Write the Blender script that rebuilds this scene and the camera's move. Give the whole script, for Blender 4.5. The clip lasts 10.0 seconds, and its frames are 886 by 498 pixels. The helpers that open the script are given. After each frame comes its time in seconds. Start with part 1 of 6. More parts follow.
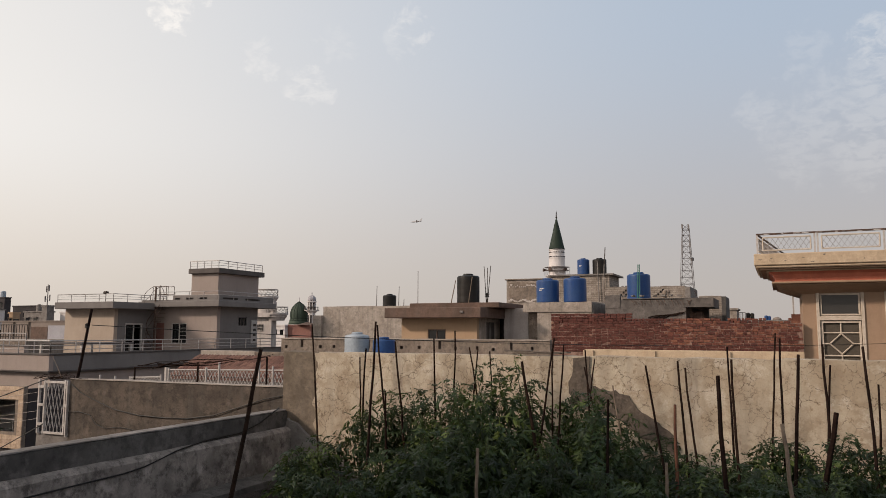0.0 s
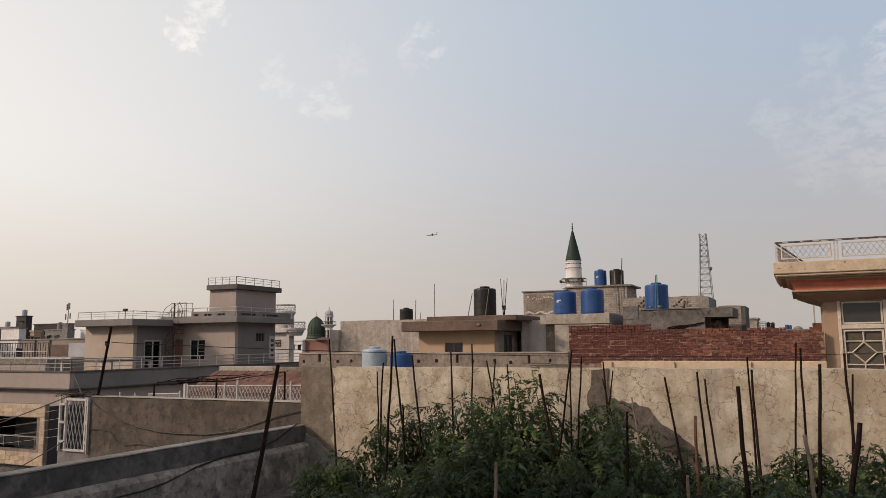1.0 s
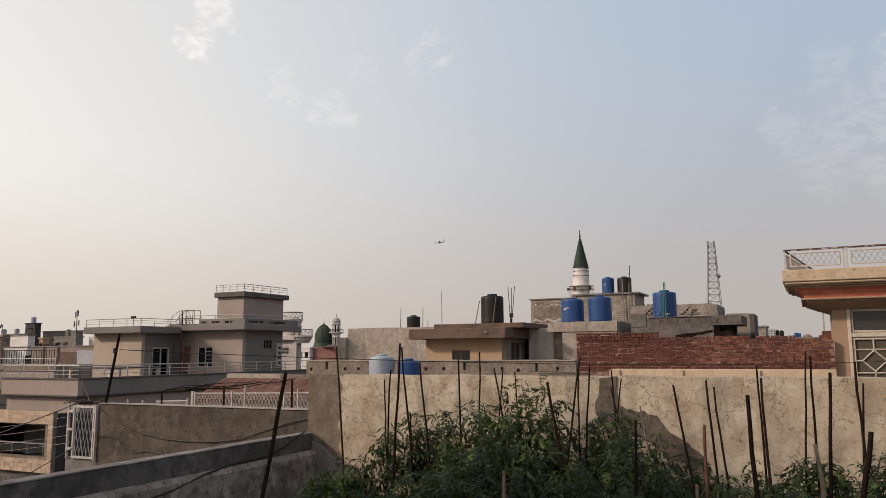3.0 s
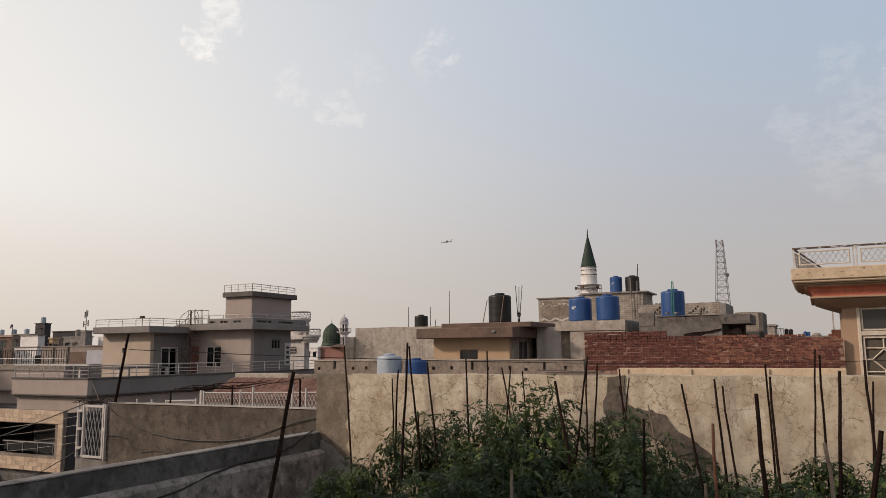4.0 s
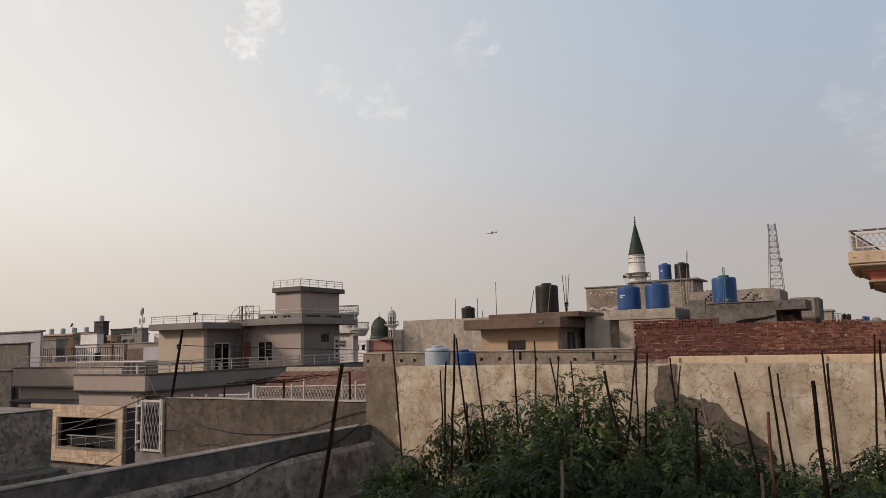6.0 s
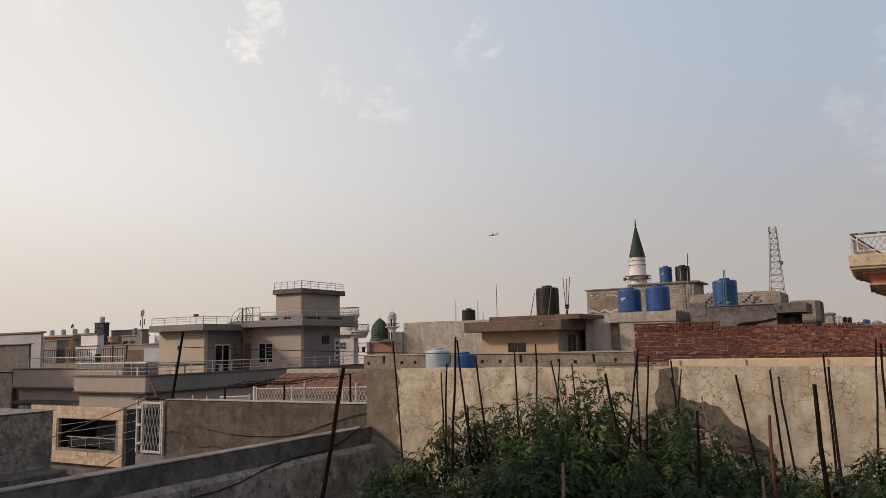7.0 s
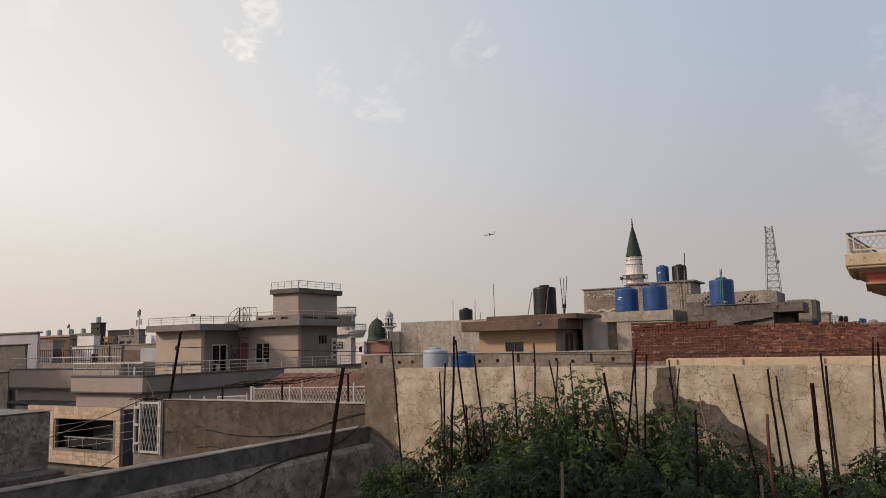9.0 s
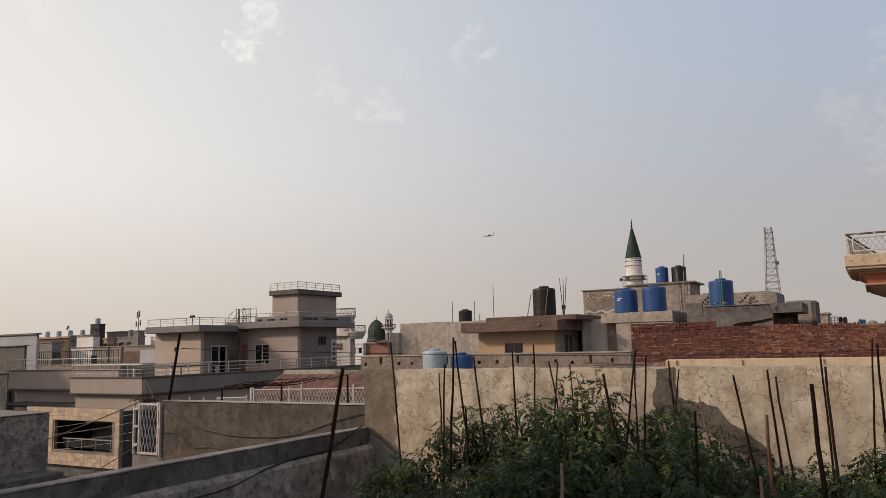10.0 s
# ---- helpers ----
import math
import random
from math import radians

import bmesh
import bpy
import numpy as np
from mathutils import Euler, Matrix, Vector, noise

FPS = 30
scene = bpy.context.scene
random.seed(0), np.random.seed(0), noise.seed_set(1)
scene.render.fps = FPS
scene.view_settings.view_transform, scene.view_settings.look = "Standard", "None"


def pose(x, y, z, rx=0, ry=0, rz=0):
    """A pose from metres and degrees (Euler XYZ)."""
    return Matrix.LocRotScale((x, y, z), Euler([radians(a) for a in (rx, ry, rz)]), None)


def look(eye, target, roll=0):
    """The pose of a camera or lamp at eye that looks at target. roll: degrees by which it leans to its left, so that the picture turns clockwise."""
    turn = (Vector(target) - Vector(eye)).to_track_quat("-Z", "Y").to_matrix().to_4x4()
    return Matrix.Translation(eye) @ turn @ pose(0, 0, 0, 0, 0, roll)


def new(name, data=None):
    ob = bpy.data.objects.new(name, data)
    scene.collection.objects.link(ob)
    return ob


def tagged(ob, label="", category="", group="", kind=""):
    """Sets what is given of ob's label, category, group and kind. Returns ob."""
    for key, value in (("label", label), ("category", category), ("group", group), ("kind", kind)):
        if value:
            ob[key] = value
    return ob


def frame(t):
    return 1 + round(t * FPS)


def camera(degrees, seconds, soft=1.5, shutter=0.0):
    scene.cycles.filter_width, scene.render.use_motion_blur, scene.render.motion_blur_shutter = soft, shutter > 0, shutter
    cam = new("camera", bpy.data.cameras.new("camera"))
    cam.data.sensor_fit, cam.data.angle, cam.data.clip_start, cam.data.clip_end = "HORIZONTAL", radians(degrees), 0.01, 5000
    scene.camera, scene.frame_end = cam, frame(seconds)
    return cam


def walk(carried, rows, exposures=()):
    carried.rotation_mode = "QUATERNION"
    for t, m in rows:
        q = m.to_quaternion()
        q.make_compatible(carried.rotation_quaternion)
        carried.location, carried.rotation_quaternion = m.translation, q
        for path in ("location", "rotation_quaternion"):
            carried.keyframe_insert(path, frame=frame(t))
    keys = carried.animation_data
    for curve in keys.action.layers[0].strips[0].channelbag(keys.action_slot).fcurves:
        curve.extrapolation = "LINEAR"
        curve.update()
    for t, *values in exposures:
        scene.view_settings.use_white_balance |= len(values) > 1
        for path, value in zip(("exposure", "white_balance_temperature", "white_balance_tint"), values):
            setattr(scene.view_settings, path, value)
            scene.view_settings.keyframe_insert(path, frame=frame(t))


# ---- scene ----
cam = camera(60.59, 10.0, soft=0.45)
EYE = 1.6
walk(cam, [
    (0.0, pose(0.000, 0.000, EYE, 96.15, -0.17, 23.85)),
    (0.5, pose(-0.002, 0.000, EYE + 0.001, 96.41, -0.03, 24.20)),
    (1.0, pose(0.005, -0.001, EYE + 0.002, 97.14, 0.50, 25.15)),
    (1.5, pose(0.004, 0.003, EYE + 0.002, 97.33, 0.44, 25.27)),
    (2.0, pose(0.006, -0.002, EYE + 0.001, 97.73, 0.35, 25.41)),
    (3.5, pose(0.000, 0.002, EYE + 0.004, 97.71, 0.48, 25.91)),
    (4.0, pose(0.003, 0.002, EYE + 0.001, 97.67, 0.51, 26.27)),
    (4.5, pose(-0.001, 0.002, EYE + 0.002, 96.97, 0.62, 26.78)),
    (5.0, pose(0.004, 0.004, EYE + 0.004, 97.12, 0.94, 27.51)),
    (5.5, pose(0.004, -0.001, EYE, 97.02, 1.12, 28.69)),
    (6.0, pose(0.005, 0.010, EYE + 0.001, 97.10, 1.41, 29.85)),
    (7.5, pose(0.000, -0.003, EYE + 0.004, 97.27, 1.19, 29.79)),
    (8.0, pose(0.004, -0.009, EYE + 0.004, 97.04, 1.15, 29.39)),
    (8.5, pose(-0.002, -0.004, EYE + 0.003, 97.08, 1.25, 29.37)),
    (9.0, pose(-0.005, -0.012, EYE + 0.005, 97.22, 1.36, 29.65)),
    (9.5, pose(-0.007, -0.019, EYE + 0.006, 97.15, 1.43, 29.72)),
    (10.0, pose(-0.006, -0.011, EYE + 0.004, 97.31, 1.39, 29.61)),
], exposures=((0.0, 0.0), (5.0, -0.02), (5.5, -0.10), (6.0, -0.09), (7.5, -0.08), (10.0, -0.08)))

# ---- world and sun: hazy late afternoon, the sun behind the viewer's far side ----
SUN_WAY = Vector((0.64, 0.60, -0.44)).normalized()   # the way the light travels
SUN_EL = math.asin(-SUN_WAY.z)
SUN_AZ = math.atan2(-SUN_WAY.x, -SUN_WAY.y)          # clockwise from +y
world = bpy.data.worlds.new("hazy_sky")
scene.world = world
world.use_nodes = True
wn, wl = world.node_tree.nodes, world.node_tree.links
wn.clear()
w_out = wn.new("ShaderNodeOutputWorld")
w_bg = wn.new("ShaderNodeBackground")
w_bg.inputs["Strength"].default_value = 0.094
w_sky = wn.new("ShaderNodeTexSky")
w_sky.sky_type = "NISHITA"
w_sky.sun_disc = False
w_sky.sun_elevation = SUN_EL
w_sky.sun_rotation = SUN_AZ
w_sky.altitude = 200.0
w_sky.air_density, w_sky.dust_density, w_sky.ozone_density = 1.0, 1.5, 1.0


def w_math(op, a, b=0.0, clamp=False):
    n = wn.new("ShaderNodeMath")
    n.operation, n.use_clamp = op, clamp
    for k, val in enumerate((a, b)):
        if isinstance(val, (int, float)):
            n.inputs[k].default_value = val
        else:
            wl.new(val, n.inputs[k])
    return n.outputs[0]


def w_dot(vec, way):
    n = wn.new("ShaderNodeVectorMath")
    n.operation = "DOT_PRODUCT"
    wl.new(vec, n.inputs[0])
    n.inputs[1].default_value = way
    return n.outputs["Value"]


def w_mix(fac, a, b, mode="MIX"):
    n = wn.new("ShaderNodeMix")
    n.data_type, n.blend_type = "RGBA", mode
    for key, val in ((0, fac), (6, a), (7, b)):
        if isinstance(val, bpy.types.NodeSocket):
            wl.new(val, n.inputs[key])
        else:
            n.inputs[key].default_value = val if key == 0 else (*val, 1)
    return n.outputs[2]


def w_range(src, lo, hi, a=0.0, b=1.0, smooth=True):
    n = wn.new("ShaderNodeMapRange")
    n.interpolation_type = "SMOOTHSTEP" if smooth else "LINEAR"
    for k, val in zip(("From Min", "From Max", "To Min", "To Max"), (lo, hi, a, b)):
        n.inputs[k].default_value = val
    wl.new(src, n.inputs["Value"])
    return n.outputs["Result"]


# dust haze over the clear sky: grey-pink low down, paling to the sun's side
w_coord = wn.new("ShaderNodeTexCoord").outputs["Generated"]
w_up = w_dot(w_coord, (0, 0, 1))
w_sunside = w_dot(w_coord, Vector((-SUN_WAY.x, -SUN_WAY.y, 0)).normalized())
HAZE_LOW, HAZE_HIGH, HAZE_SUN, HAZE_GLOW = (5.36, 4.85, 4.60), (5.14, 6.06, 7.3), (10.95, 10.36, 9.66), (11.6, 10.1, 8.5)
haze = w_mix(w_range(w_up, 0.03, 0.44), HAZE_LOW, HAZE_HIGH)
haze = w_mix(w_math("MULTIPLY", w_range(w_sunside, -0.75, 0.45), w_range(w_up, -0.02, 0.26, 0.38, 1.0)), haze, w_mix(w_range(w_up, 0.02, 0.24), HAZE_GLOW, HAZE_SUN))
sky = w_mix(w_range(w_up, -0.05, 0.9, 0.93, 0.70), w_sky.outputs["Color"], haze)
# thin cloud wisps: torn streaks inside soft patches of sky
def w_cloud_noise(scale, detail, rough, stretch):
    mp = wn.new("ShaderNodeMapping")
    mp.inputs["Location"].default_value, mp.inputs["Rotation"].default_value, mp.inputs["Scale"].default_value = (1.3, 0.2, 2.1), (0.4, 0.6, 0.1), stretch
    wl.new(w_coord, mp.inputs["Vector"])
    n = wn.new("ShaderNodeTexNoise")
    n.inputs["Scale"].default_value, n.inputs["Detail"].default_value, n.inputs["Roughness"].default_value, n.inputs["Distortion"].default_value = scale, detail, rough, 0.4
    wl.new(mp.outputs["Vector"], n.inputs["Vector"])
    return n


w_warp = wn.new("ShaderNodeVectorMath")
w_warp.operation = "MULTIPLY_ADD"
wl.new(w_cloud_noise(34.0, 6.0, 0.62, (1, 1, 1)).outputs["Color"], w_warp.inputs[0])
w_warp.inputs[1].default_value = (0.09, 0.09, 0.09)
wl.new(w_coord, w_warp.inputs[2])
w_back = wn.new("ShaderNodeVectorMath")
w_back.operation = "SUBTRACT"
wl.new(w_warp.outputs["Vector"], w_back.inputs[0])
w_back.inputs[1].default_value = (0.045, 0.045, 0.045)
w_unit = wn.new("ShaderNodeVectorMath")
w_unit.operation = "NORMALIZE"
wl.new(w_back.outputs["Vector"], w_unit.inputs[0])
w_ragged = w_unit.outputs["Vector"]
wisps = None
for way, size, amount in (((-0.653, 0.661, 0.370), 0.022, 1.15), ((-0.640, 0.667, 0.381), 0.016, 0.7), ((-0.633, 0.666, 0.394), 0.016, 0.5), ((-0.622, 0.664, 0.414), 0.026, 0.75),
                          ((-0.577, 0.747, 0.327), 0.020, 0.32), ((-0.533, 0.786, 0.313), 0.028, 0.36), ((-0.579, 0.736, 0.349), 0.016, 0.24), ((-0.411, 0.826, 0.387), 0.024, 0.34),
                          ((-0.432, 0.824, 0.366), 0.018, 0.14), ((-0.497, 0.791, 0.356), 0.024, 0.12), ((-0.788, 0.483, 0.381), 0.022, 0.4), ((-0.776, 0.490, 0.397), 0.018, 0.45),
                          ((0.112, 0.941, 0.321), 0.028, 0.28), ((0.112, 0.955, 0.276), 0.046, 0.18), ((0.060, 0.966, 0.250), 0.050, 0.14), ((-0.014, 0.965, 0.262), 0.026, 0.14),
                          ((0.030, 0.975, 0.220), 0.050, 0.12), ((0.037, 0.947, 0.318), 0.028, 0.10), ((0.100, 0.970, 0.225), 0.060, 0.16), ((0.17, 0.94, 0.290), 0.060, 0.16)):
    v = Vector(way).normalized()
    one = w_math("MULTIPLY", w_range(w_dot(w_ragged, v), math.cos(size * 1.15), math.cos(size * 0.15)), amount)
    wisps = one if wisps is None else w_math("MAXIMUM", wisps, one)
wisps = w_math("MULTIPLY", wisps, w_range(w_cloud_noise(62.0, 9.0, 0.60, (0.8, 0.8, 1.6)).outputs["Fac"], 0.33, 0.60))
sky = w_mix(wisps, sky, (9.9, 9.55, 9.2))
wl.new(sky, w_bg.inputs["Color"])
wl.new(w_bg.outputs["Background"], w_out.inputs["Surface"])

sun_data = bpy.data.lights.new("sun", "SUN")
sun_data.energy, sun_data.angle, sun_data.color = 2.9, radians(5.0), (1.0, 0.83, 0.68)
sun = new("sun", sun_data)
sun.matrix_world = look((0, 0, 60), Vector((0, 0, 60)) + SUN_WAY)

# ---- materials ----
def material(name, base, rough=0.9, metal=0.0, dark=None, scale=3.0, grain=60.0, bump=0.3, spread=0.25, spec=0.3,
             cracks=0.0, streaks=0.0, per_piece=0.0, mottle=0.0, courses=None, dirt=(0.10, 0.09, 0.08), crack_scale=2.2):
    """A weathered surface: broad stains, fine grain, optional cracks, run-off streaks and a shift from piece to piece."""
    m = bpy.data.materials.new(name)
    m.use_nodes = True
    nodes, links = m.node_tree.nodes, m.node_tree.links
    bsdf = nodes["Principled BSDF"]
    coord = nodes.new("ShaderNodeTexCoord")
    geo = nodes.new("ShaderNodeNewGeometry")
    pos = geo.outputs["Position"]

    def tex(s, detail=5.0, rough_=0.6, vector=None):
        t = nodes.new("ShaderNodeTexNoise")
        t.inputs["Scale"].default_value, t.inputs["Detail"].default_value, t.inputs["Roughness"].default_value = s, detail, rough_
        links.new(vector or pos, t.inputs["Vector"])
        return t.outputs["Fac"]

    def ramp(src, lo, hi, a=0.0, b=1.0):
        r = nodes.new("ShaderNodeMapRange")
        r.inputs["From Min"].default_value, r.inputs["From Max"].default_value = lo, hi
        r.inputs["To Min"].default_value, r.inputs["To Max"].default_value = a, b
        links.new(src, r.inputs["Value"])
        return r.outputs["Result"]

    def mix(fac, a, b, mode="MIX"):
        x = nodes.new("ShaderNodeMix")
        x.data_type, x.blend_type = "RGBA", mode
        for key, val in ((0, fac), (6, a), (7, b)):
            if isinstance(val, bpy.types.NodeSocket):
                links.new(val, x.inputs[key])
            else:
                x.inputs[key].default_value = val if key == 0 else (*val, 1)
        return x.outputs[2]

    dark = dark or tuple(c * (1 - spread) for c in base)
    base, dark = (base[0] * 0.96, base[1] * 0.925, base[2] * 0.95), (dark[0] * 0.96, dark[1] * 0.925, dark[2] * 0.95)
    colour = mix(ramp(tex(scale), 0.40, 0.60), base, dark)
    colour = mix(ramp(tex(grain, 3.0), 0.36, 0.64, 0.0, 0.45), colour, tuple(c * 0.62 for c in base))
    if mottle:
        blot = ramp(tex(scale * 3.3 + 2.0, 9.0, 0.72), 0.48, 0.62, 0.0, mottle)
        colour = mix(blot, colour, tuple(c * 0.45 for c in dark))
        blot2 = ramp(tex(scale * 2.1 + 1.0, 9.0, 0.70), 0.54, 0.66, 0.0, mottle * 0.8)
        colour = mix(blot2, colour, tuple(min(c * 1.5, 0.8) for c in base))
    if courses:
        bt = nodes.new("ShaderNodeTexBrick")
        bt.inputs["Scale"].default_value = 1.0
        bt.inputs["Brick Width"].default_value, bt.inputs["Row Height"].default_value = 0.24, 0.085
        bt.inputs["Mortar Size"].default_value = 0.008
        bt.inputs["Color1"].default_value, bt.inputs["Color2"].default_value, bt.inputs["Mortar"].default_value = (1, 1, 1, 1), (0.72, 0.70, 0.68, 1), (*courses, 1)
        sep, comb = nodes.new("ShaderNodeSeparateXYZ"), nodes.new("ShaderNodeCombineXYZ")
        links.new(pos, sep.inputs[0])
        plus = nodes.new("ShaderNodeMath")
        links.new(sep.outputs[0], plus.inputs[0])
        links.new(sep.outputs[1], plus.inputs[1])
        links.new(plus.outputs[0], comb.inputs[0])
        links.new(sep.outputs[2], comb.inputs[1])
        links.new(comb.outputs[0], bt.inputs["Vector"])
        colour = mix(0.85, colour, bt.outputs["Color"], "MULTIPLY")
    if streaks:
        mp = nodes.new("ShaderNodeMapping")
        mp.inputs["Scale"].default_value = (5.0, 5.0, 0.35)
        links.new(pos, mp.inputs["Vector"])
        colour = mix(ramp(tex(1.0, 4.0, 0.6, mp.outputs["Vector"]), 0.5, 0.75, 0.0, streaks), colour, dirt)
    height = tex(grain, 4.0)
    if cracks:
        warp = nodes.new("ShaderNodeTexNoise")
        warp.inputs["Scale"].default_value = 9.0
        warp.inputs["Detail"].default_value = 4.0
        links.new(pos, warp.inputs["Vector"])
        add = nodes.new("ShaderNodeVectorMath")
        add.operation = "MULTIPLY_ADD"
        links.new(warp.outputs["Color"], add.inputs[0])
        add.inputs[1].default_value = (0.15, 0.15, 0.15)
        links.new(pos, add.inputs[2])
        vor = nodes.new("ShaderNodeTexVoronoi")
        vor.feature = "DISTANCE_TO_EDGE"
        vor.inputs["Scale"].default_value = crack_scale
        links.new(add.outputs["Vector"], vor.inputs["Vector"])
        line = ramp(vor.outputs["Distance"], 0.0, 0.032, 1.0, 0.0)
        where = ramp(tex(2.0, 6.0, 0.7), 0.42, 0.56)
        mul = nodes.new("ShaderNodeMath")
        mul.operation = "MULTIPLY"
        links.new(line, mul.inputs[0])
        links.new(where, mul.inputs[1])
        mul2 = nodes.new("ShaderNodeMath")
        mul2.operation = "MULTIPLY"
        links.new(mul.outputs[0], mul2.inputs[0])
        mul2.inputs[1].default_value = cracks
        colour = mix(mul2.outputs[0], colour, dirt)
        sub = nodes.new("ShaderNodeMath")
        sub.operation = "SUBTRACT"
        links.new(height, sub.inputs[0])
        links.new(mul2.outputs[0], sub.inputs[1])
        height = sub.outputs[0]
    if per_piece:
        info = nodes.new("ShaderNodeObjectInfo")
        v = ramp(info.outputs["Random"], 0.0, 1.0, 1 - per_piece, 1 + per_piece)
        hsv = nodes.new("ShaderNodeHueSaturation")
        links.new(v, hsv.inputs["Value"])
        links.new(ramp(info.outputs["Random"], 0.0, 1.0, 0.5 - 0.02 * per_piece, 0.5 + 0.03 * per_piece), hsv.inputs["Hue"])
        links.new(colour, hsv.inputs["Color"])
        colour = hsv.outputs["Color"]
    links.new(colour, bsdf.inputs["Base Color"])
    bsdf.inputs["Metallic"].default_value = metal
    bsdf.inputs["Specular IOR Level"].default_value = spec
    links.new(ramp(tex(scale * 2), 0.3, 0.7, max(rough - 0.1, 0.05), min(rough + 0.08, 1.0)), bsdf.inputs["Roughness"])
    if bump:
        b = nodes.new("ShaderNodeBump")
        b.inputs["Strength"].default_value = bump
        b.inputs["Distance"].default_value = 0.02
        links.new(height, b.inputs["Height"])
        links.new(b.outputs["Normal"], bsdf.inputs["Normal"])
    return m




def cracked_plaster():
    """Old cream plaster: worn and browned in patches, flaked, with broken branching cracks of changing width."""
    m = bpy.data.materials.new("cracked_cream_plaster")
    m.use_nodes = True
    nodes, links = m.node_tree.nodes, m.node_tree.links
    bsdf = nodes["Principled BSDF"]
    pos = nodes.new("ShaderNodeNewGeometry").outputs["Position"]

    def noise(scale, detail=6.0, rough=0.6, vector=None, out="Fac"):
        t = nodes.new("ShaderNodeTexNoise")
        t.inputs["Scale"].default_value, t.inputs["Detail"].default_value, t.inputs["Roughness"].default_value = scale, detail, rough
        links.new(vector or pos, t.inputs["Vector"])
        return t.outputs[out]

    def ramp(src, lo, hi, a=0.0, b=1.0):
        r = nodes.new("ShaderNodeMapRange")
        for key, val in zip(("From Min", "From Max", "To Min", "To Max"), (lo, hi, a, b)):
            r.inputs[key].default_value = val
        links.new(src, r.inputs["Value"])
        return r.outputs["Result"]

    def calc(op, a, b):
        n = nodes.new("ShaderNodeMath")
        n.operation = op
        for k, val in enumerate((a, b)):
            if isinstance(val, (int, float)):
                n.inputs[k].default_value = val
            else:
                links.new(val, n.inputs[k])
        return n.outputs[0]

    def mix(fac, a, b):
        x = nodes.new("ShaderNodeMix")
        x.data_type = "RGBA"
        for key, val in ((0, fac), (6, a), (7, b)):
            if isinstance(val, bpy.types.NodeSocket):
                links.new(val, x.inputs[key])
            else:
                x.inputs[key].default_value = val if key == 0 else (*val, 1)
        return x.outputs[2]

    def shifted(scale, amount):
        w = nodes.new("ShaderNodeVectorMath")
        w.operation = "MULTIPLY_ADD"
        links.new(noise(scale, 5.0, 0.65, out="Color"), w.inputs[0])
        w.inputs[1].default_value = (amount, amount, amount)
        links.new(pos, w.inputs[2])
        return w.outputs["Vector"]

    def crack(scale, warp_scale, warp, width, lo, hi, where_scale):
        v = nodes.new("ShaderNodeTexVoronoi")
        v.feature = "DISTANCE_TO_EDGE"
        v.inputs["Scale"].default_value = scale
        links.new(shifted(warp_scale, warp), v.inputs["Vector"])
        wide = calc("MULTIPLY", ramp(noise(5.5, 4.0), 0.35, 0.68, 0.25, 1.5), width)
        line = calc("SUBTRACT", 1.0, calc("MINIMUM", calc("DIVIDE", v.outputs["Distance"], wide), 1.0))
        return calc("MULTIPLY", line, ramp(noise(where_scale, 5.0, 0.7), lo, hi))

    mp = nodes.new("ShaderNodeMapping")
    mp.inputs["Scale"].default_value = (4.0, 4.0, 0.45)
    links.new(pos, mp.inputs["Vector"])
    colour = mix(ramp(noise(1.3, 8.0, 0.66), 0.42, 0.62), (0.515, 0.438, 0.343), (0.355, 0.282, 0.205))
    colour = mix(ramp(noise(4.2, 10.0, 0.74), 0.50, 0.59, 0.0, 0.75), colour, (0.285, 0.215, 0.150))
    colour = mix(ramp(noise(3.1, 10.0, 0.72), 0.55, 0.64, 0.0, 0.6), colour, (0.60, 0.53, 0.45))
    colour = mix(ramp(noise(1.0, 5.0, 0.6, mp.outputs["Vector"]), 0.50, 0.70, 0.0, 0.7), colour, (0.20, 0.172, 0.142))
    flakes = calc("MULTIPLY", ramp(noise(19.0, 7.0, 0.70), 0.575, 0.615), ramp(noise(1.9, 4.0), 0.42, 0.56))
    colour = mix(calc("MULTIPLY", flakes, 0.75), colour, (0.235, 0.170, 0.110))
    colour = mix(ramp(noise(70.0, 3.0), 0.42, 0.66, 0.0, 0.4), colour, (0.30, 0.25, 0.19))
    lines = calc("MAXIMUM", crack(6.6, 7.0, 0.15, 0.023, 0.40, 0.52, 1.7), calc("MULTIPLY", crack(12.0, 13.0, 0.09, 0.030, 0.47, 0.57, 2.6), 0.75))
    colour = mix(calc("MULTIPLY", lines, 0.9), colour, (0.085, 0.058, 0.040))
    links.new(colour, bsdf.inputs["Base Color"])
    bsdf.inputs["Roughness"].default_value = 0.92
    bsdf.inputs["Specular IOR Level"].default_value = 0.25
    height = calc("SUBTRACT", calc("ADD", noise(48.0, 4.0), calc("MULTIPLY", noise(9.0, 5.0), 1.2)), calc("ADD", calc("MULTIPLY", lines, 1.2), calc("MULTIPLY", flakes, 0.6)))
    b = nodes.new("ShaderNodeBump")
    b.inputs["Strength"].default_value, b.inputs["Distance"].default_value = 0.30, 0.012
    links.new(height, b.inputs["Height"])
    links.new(b.outputs["Normal"], bsdf.inputs["Normal"])
    return m


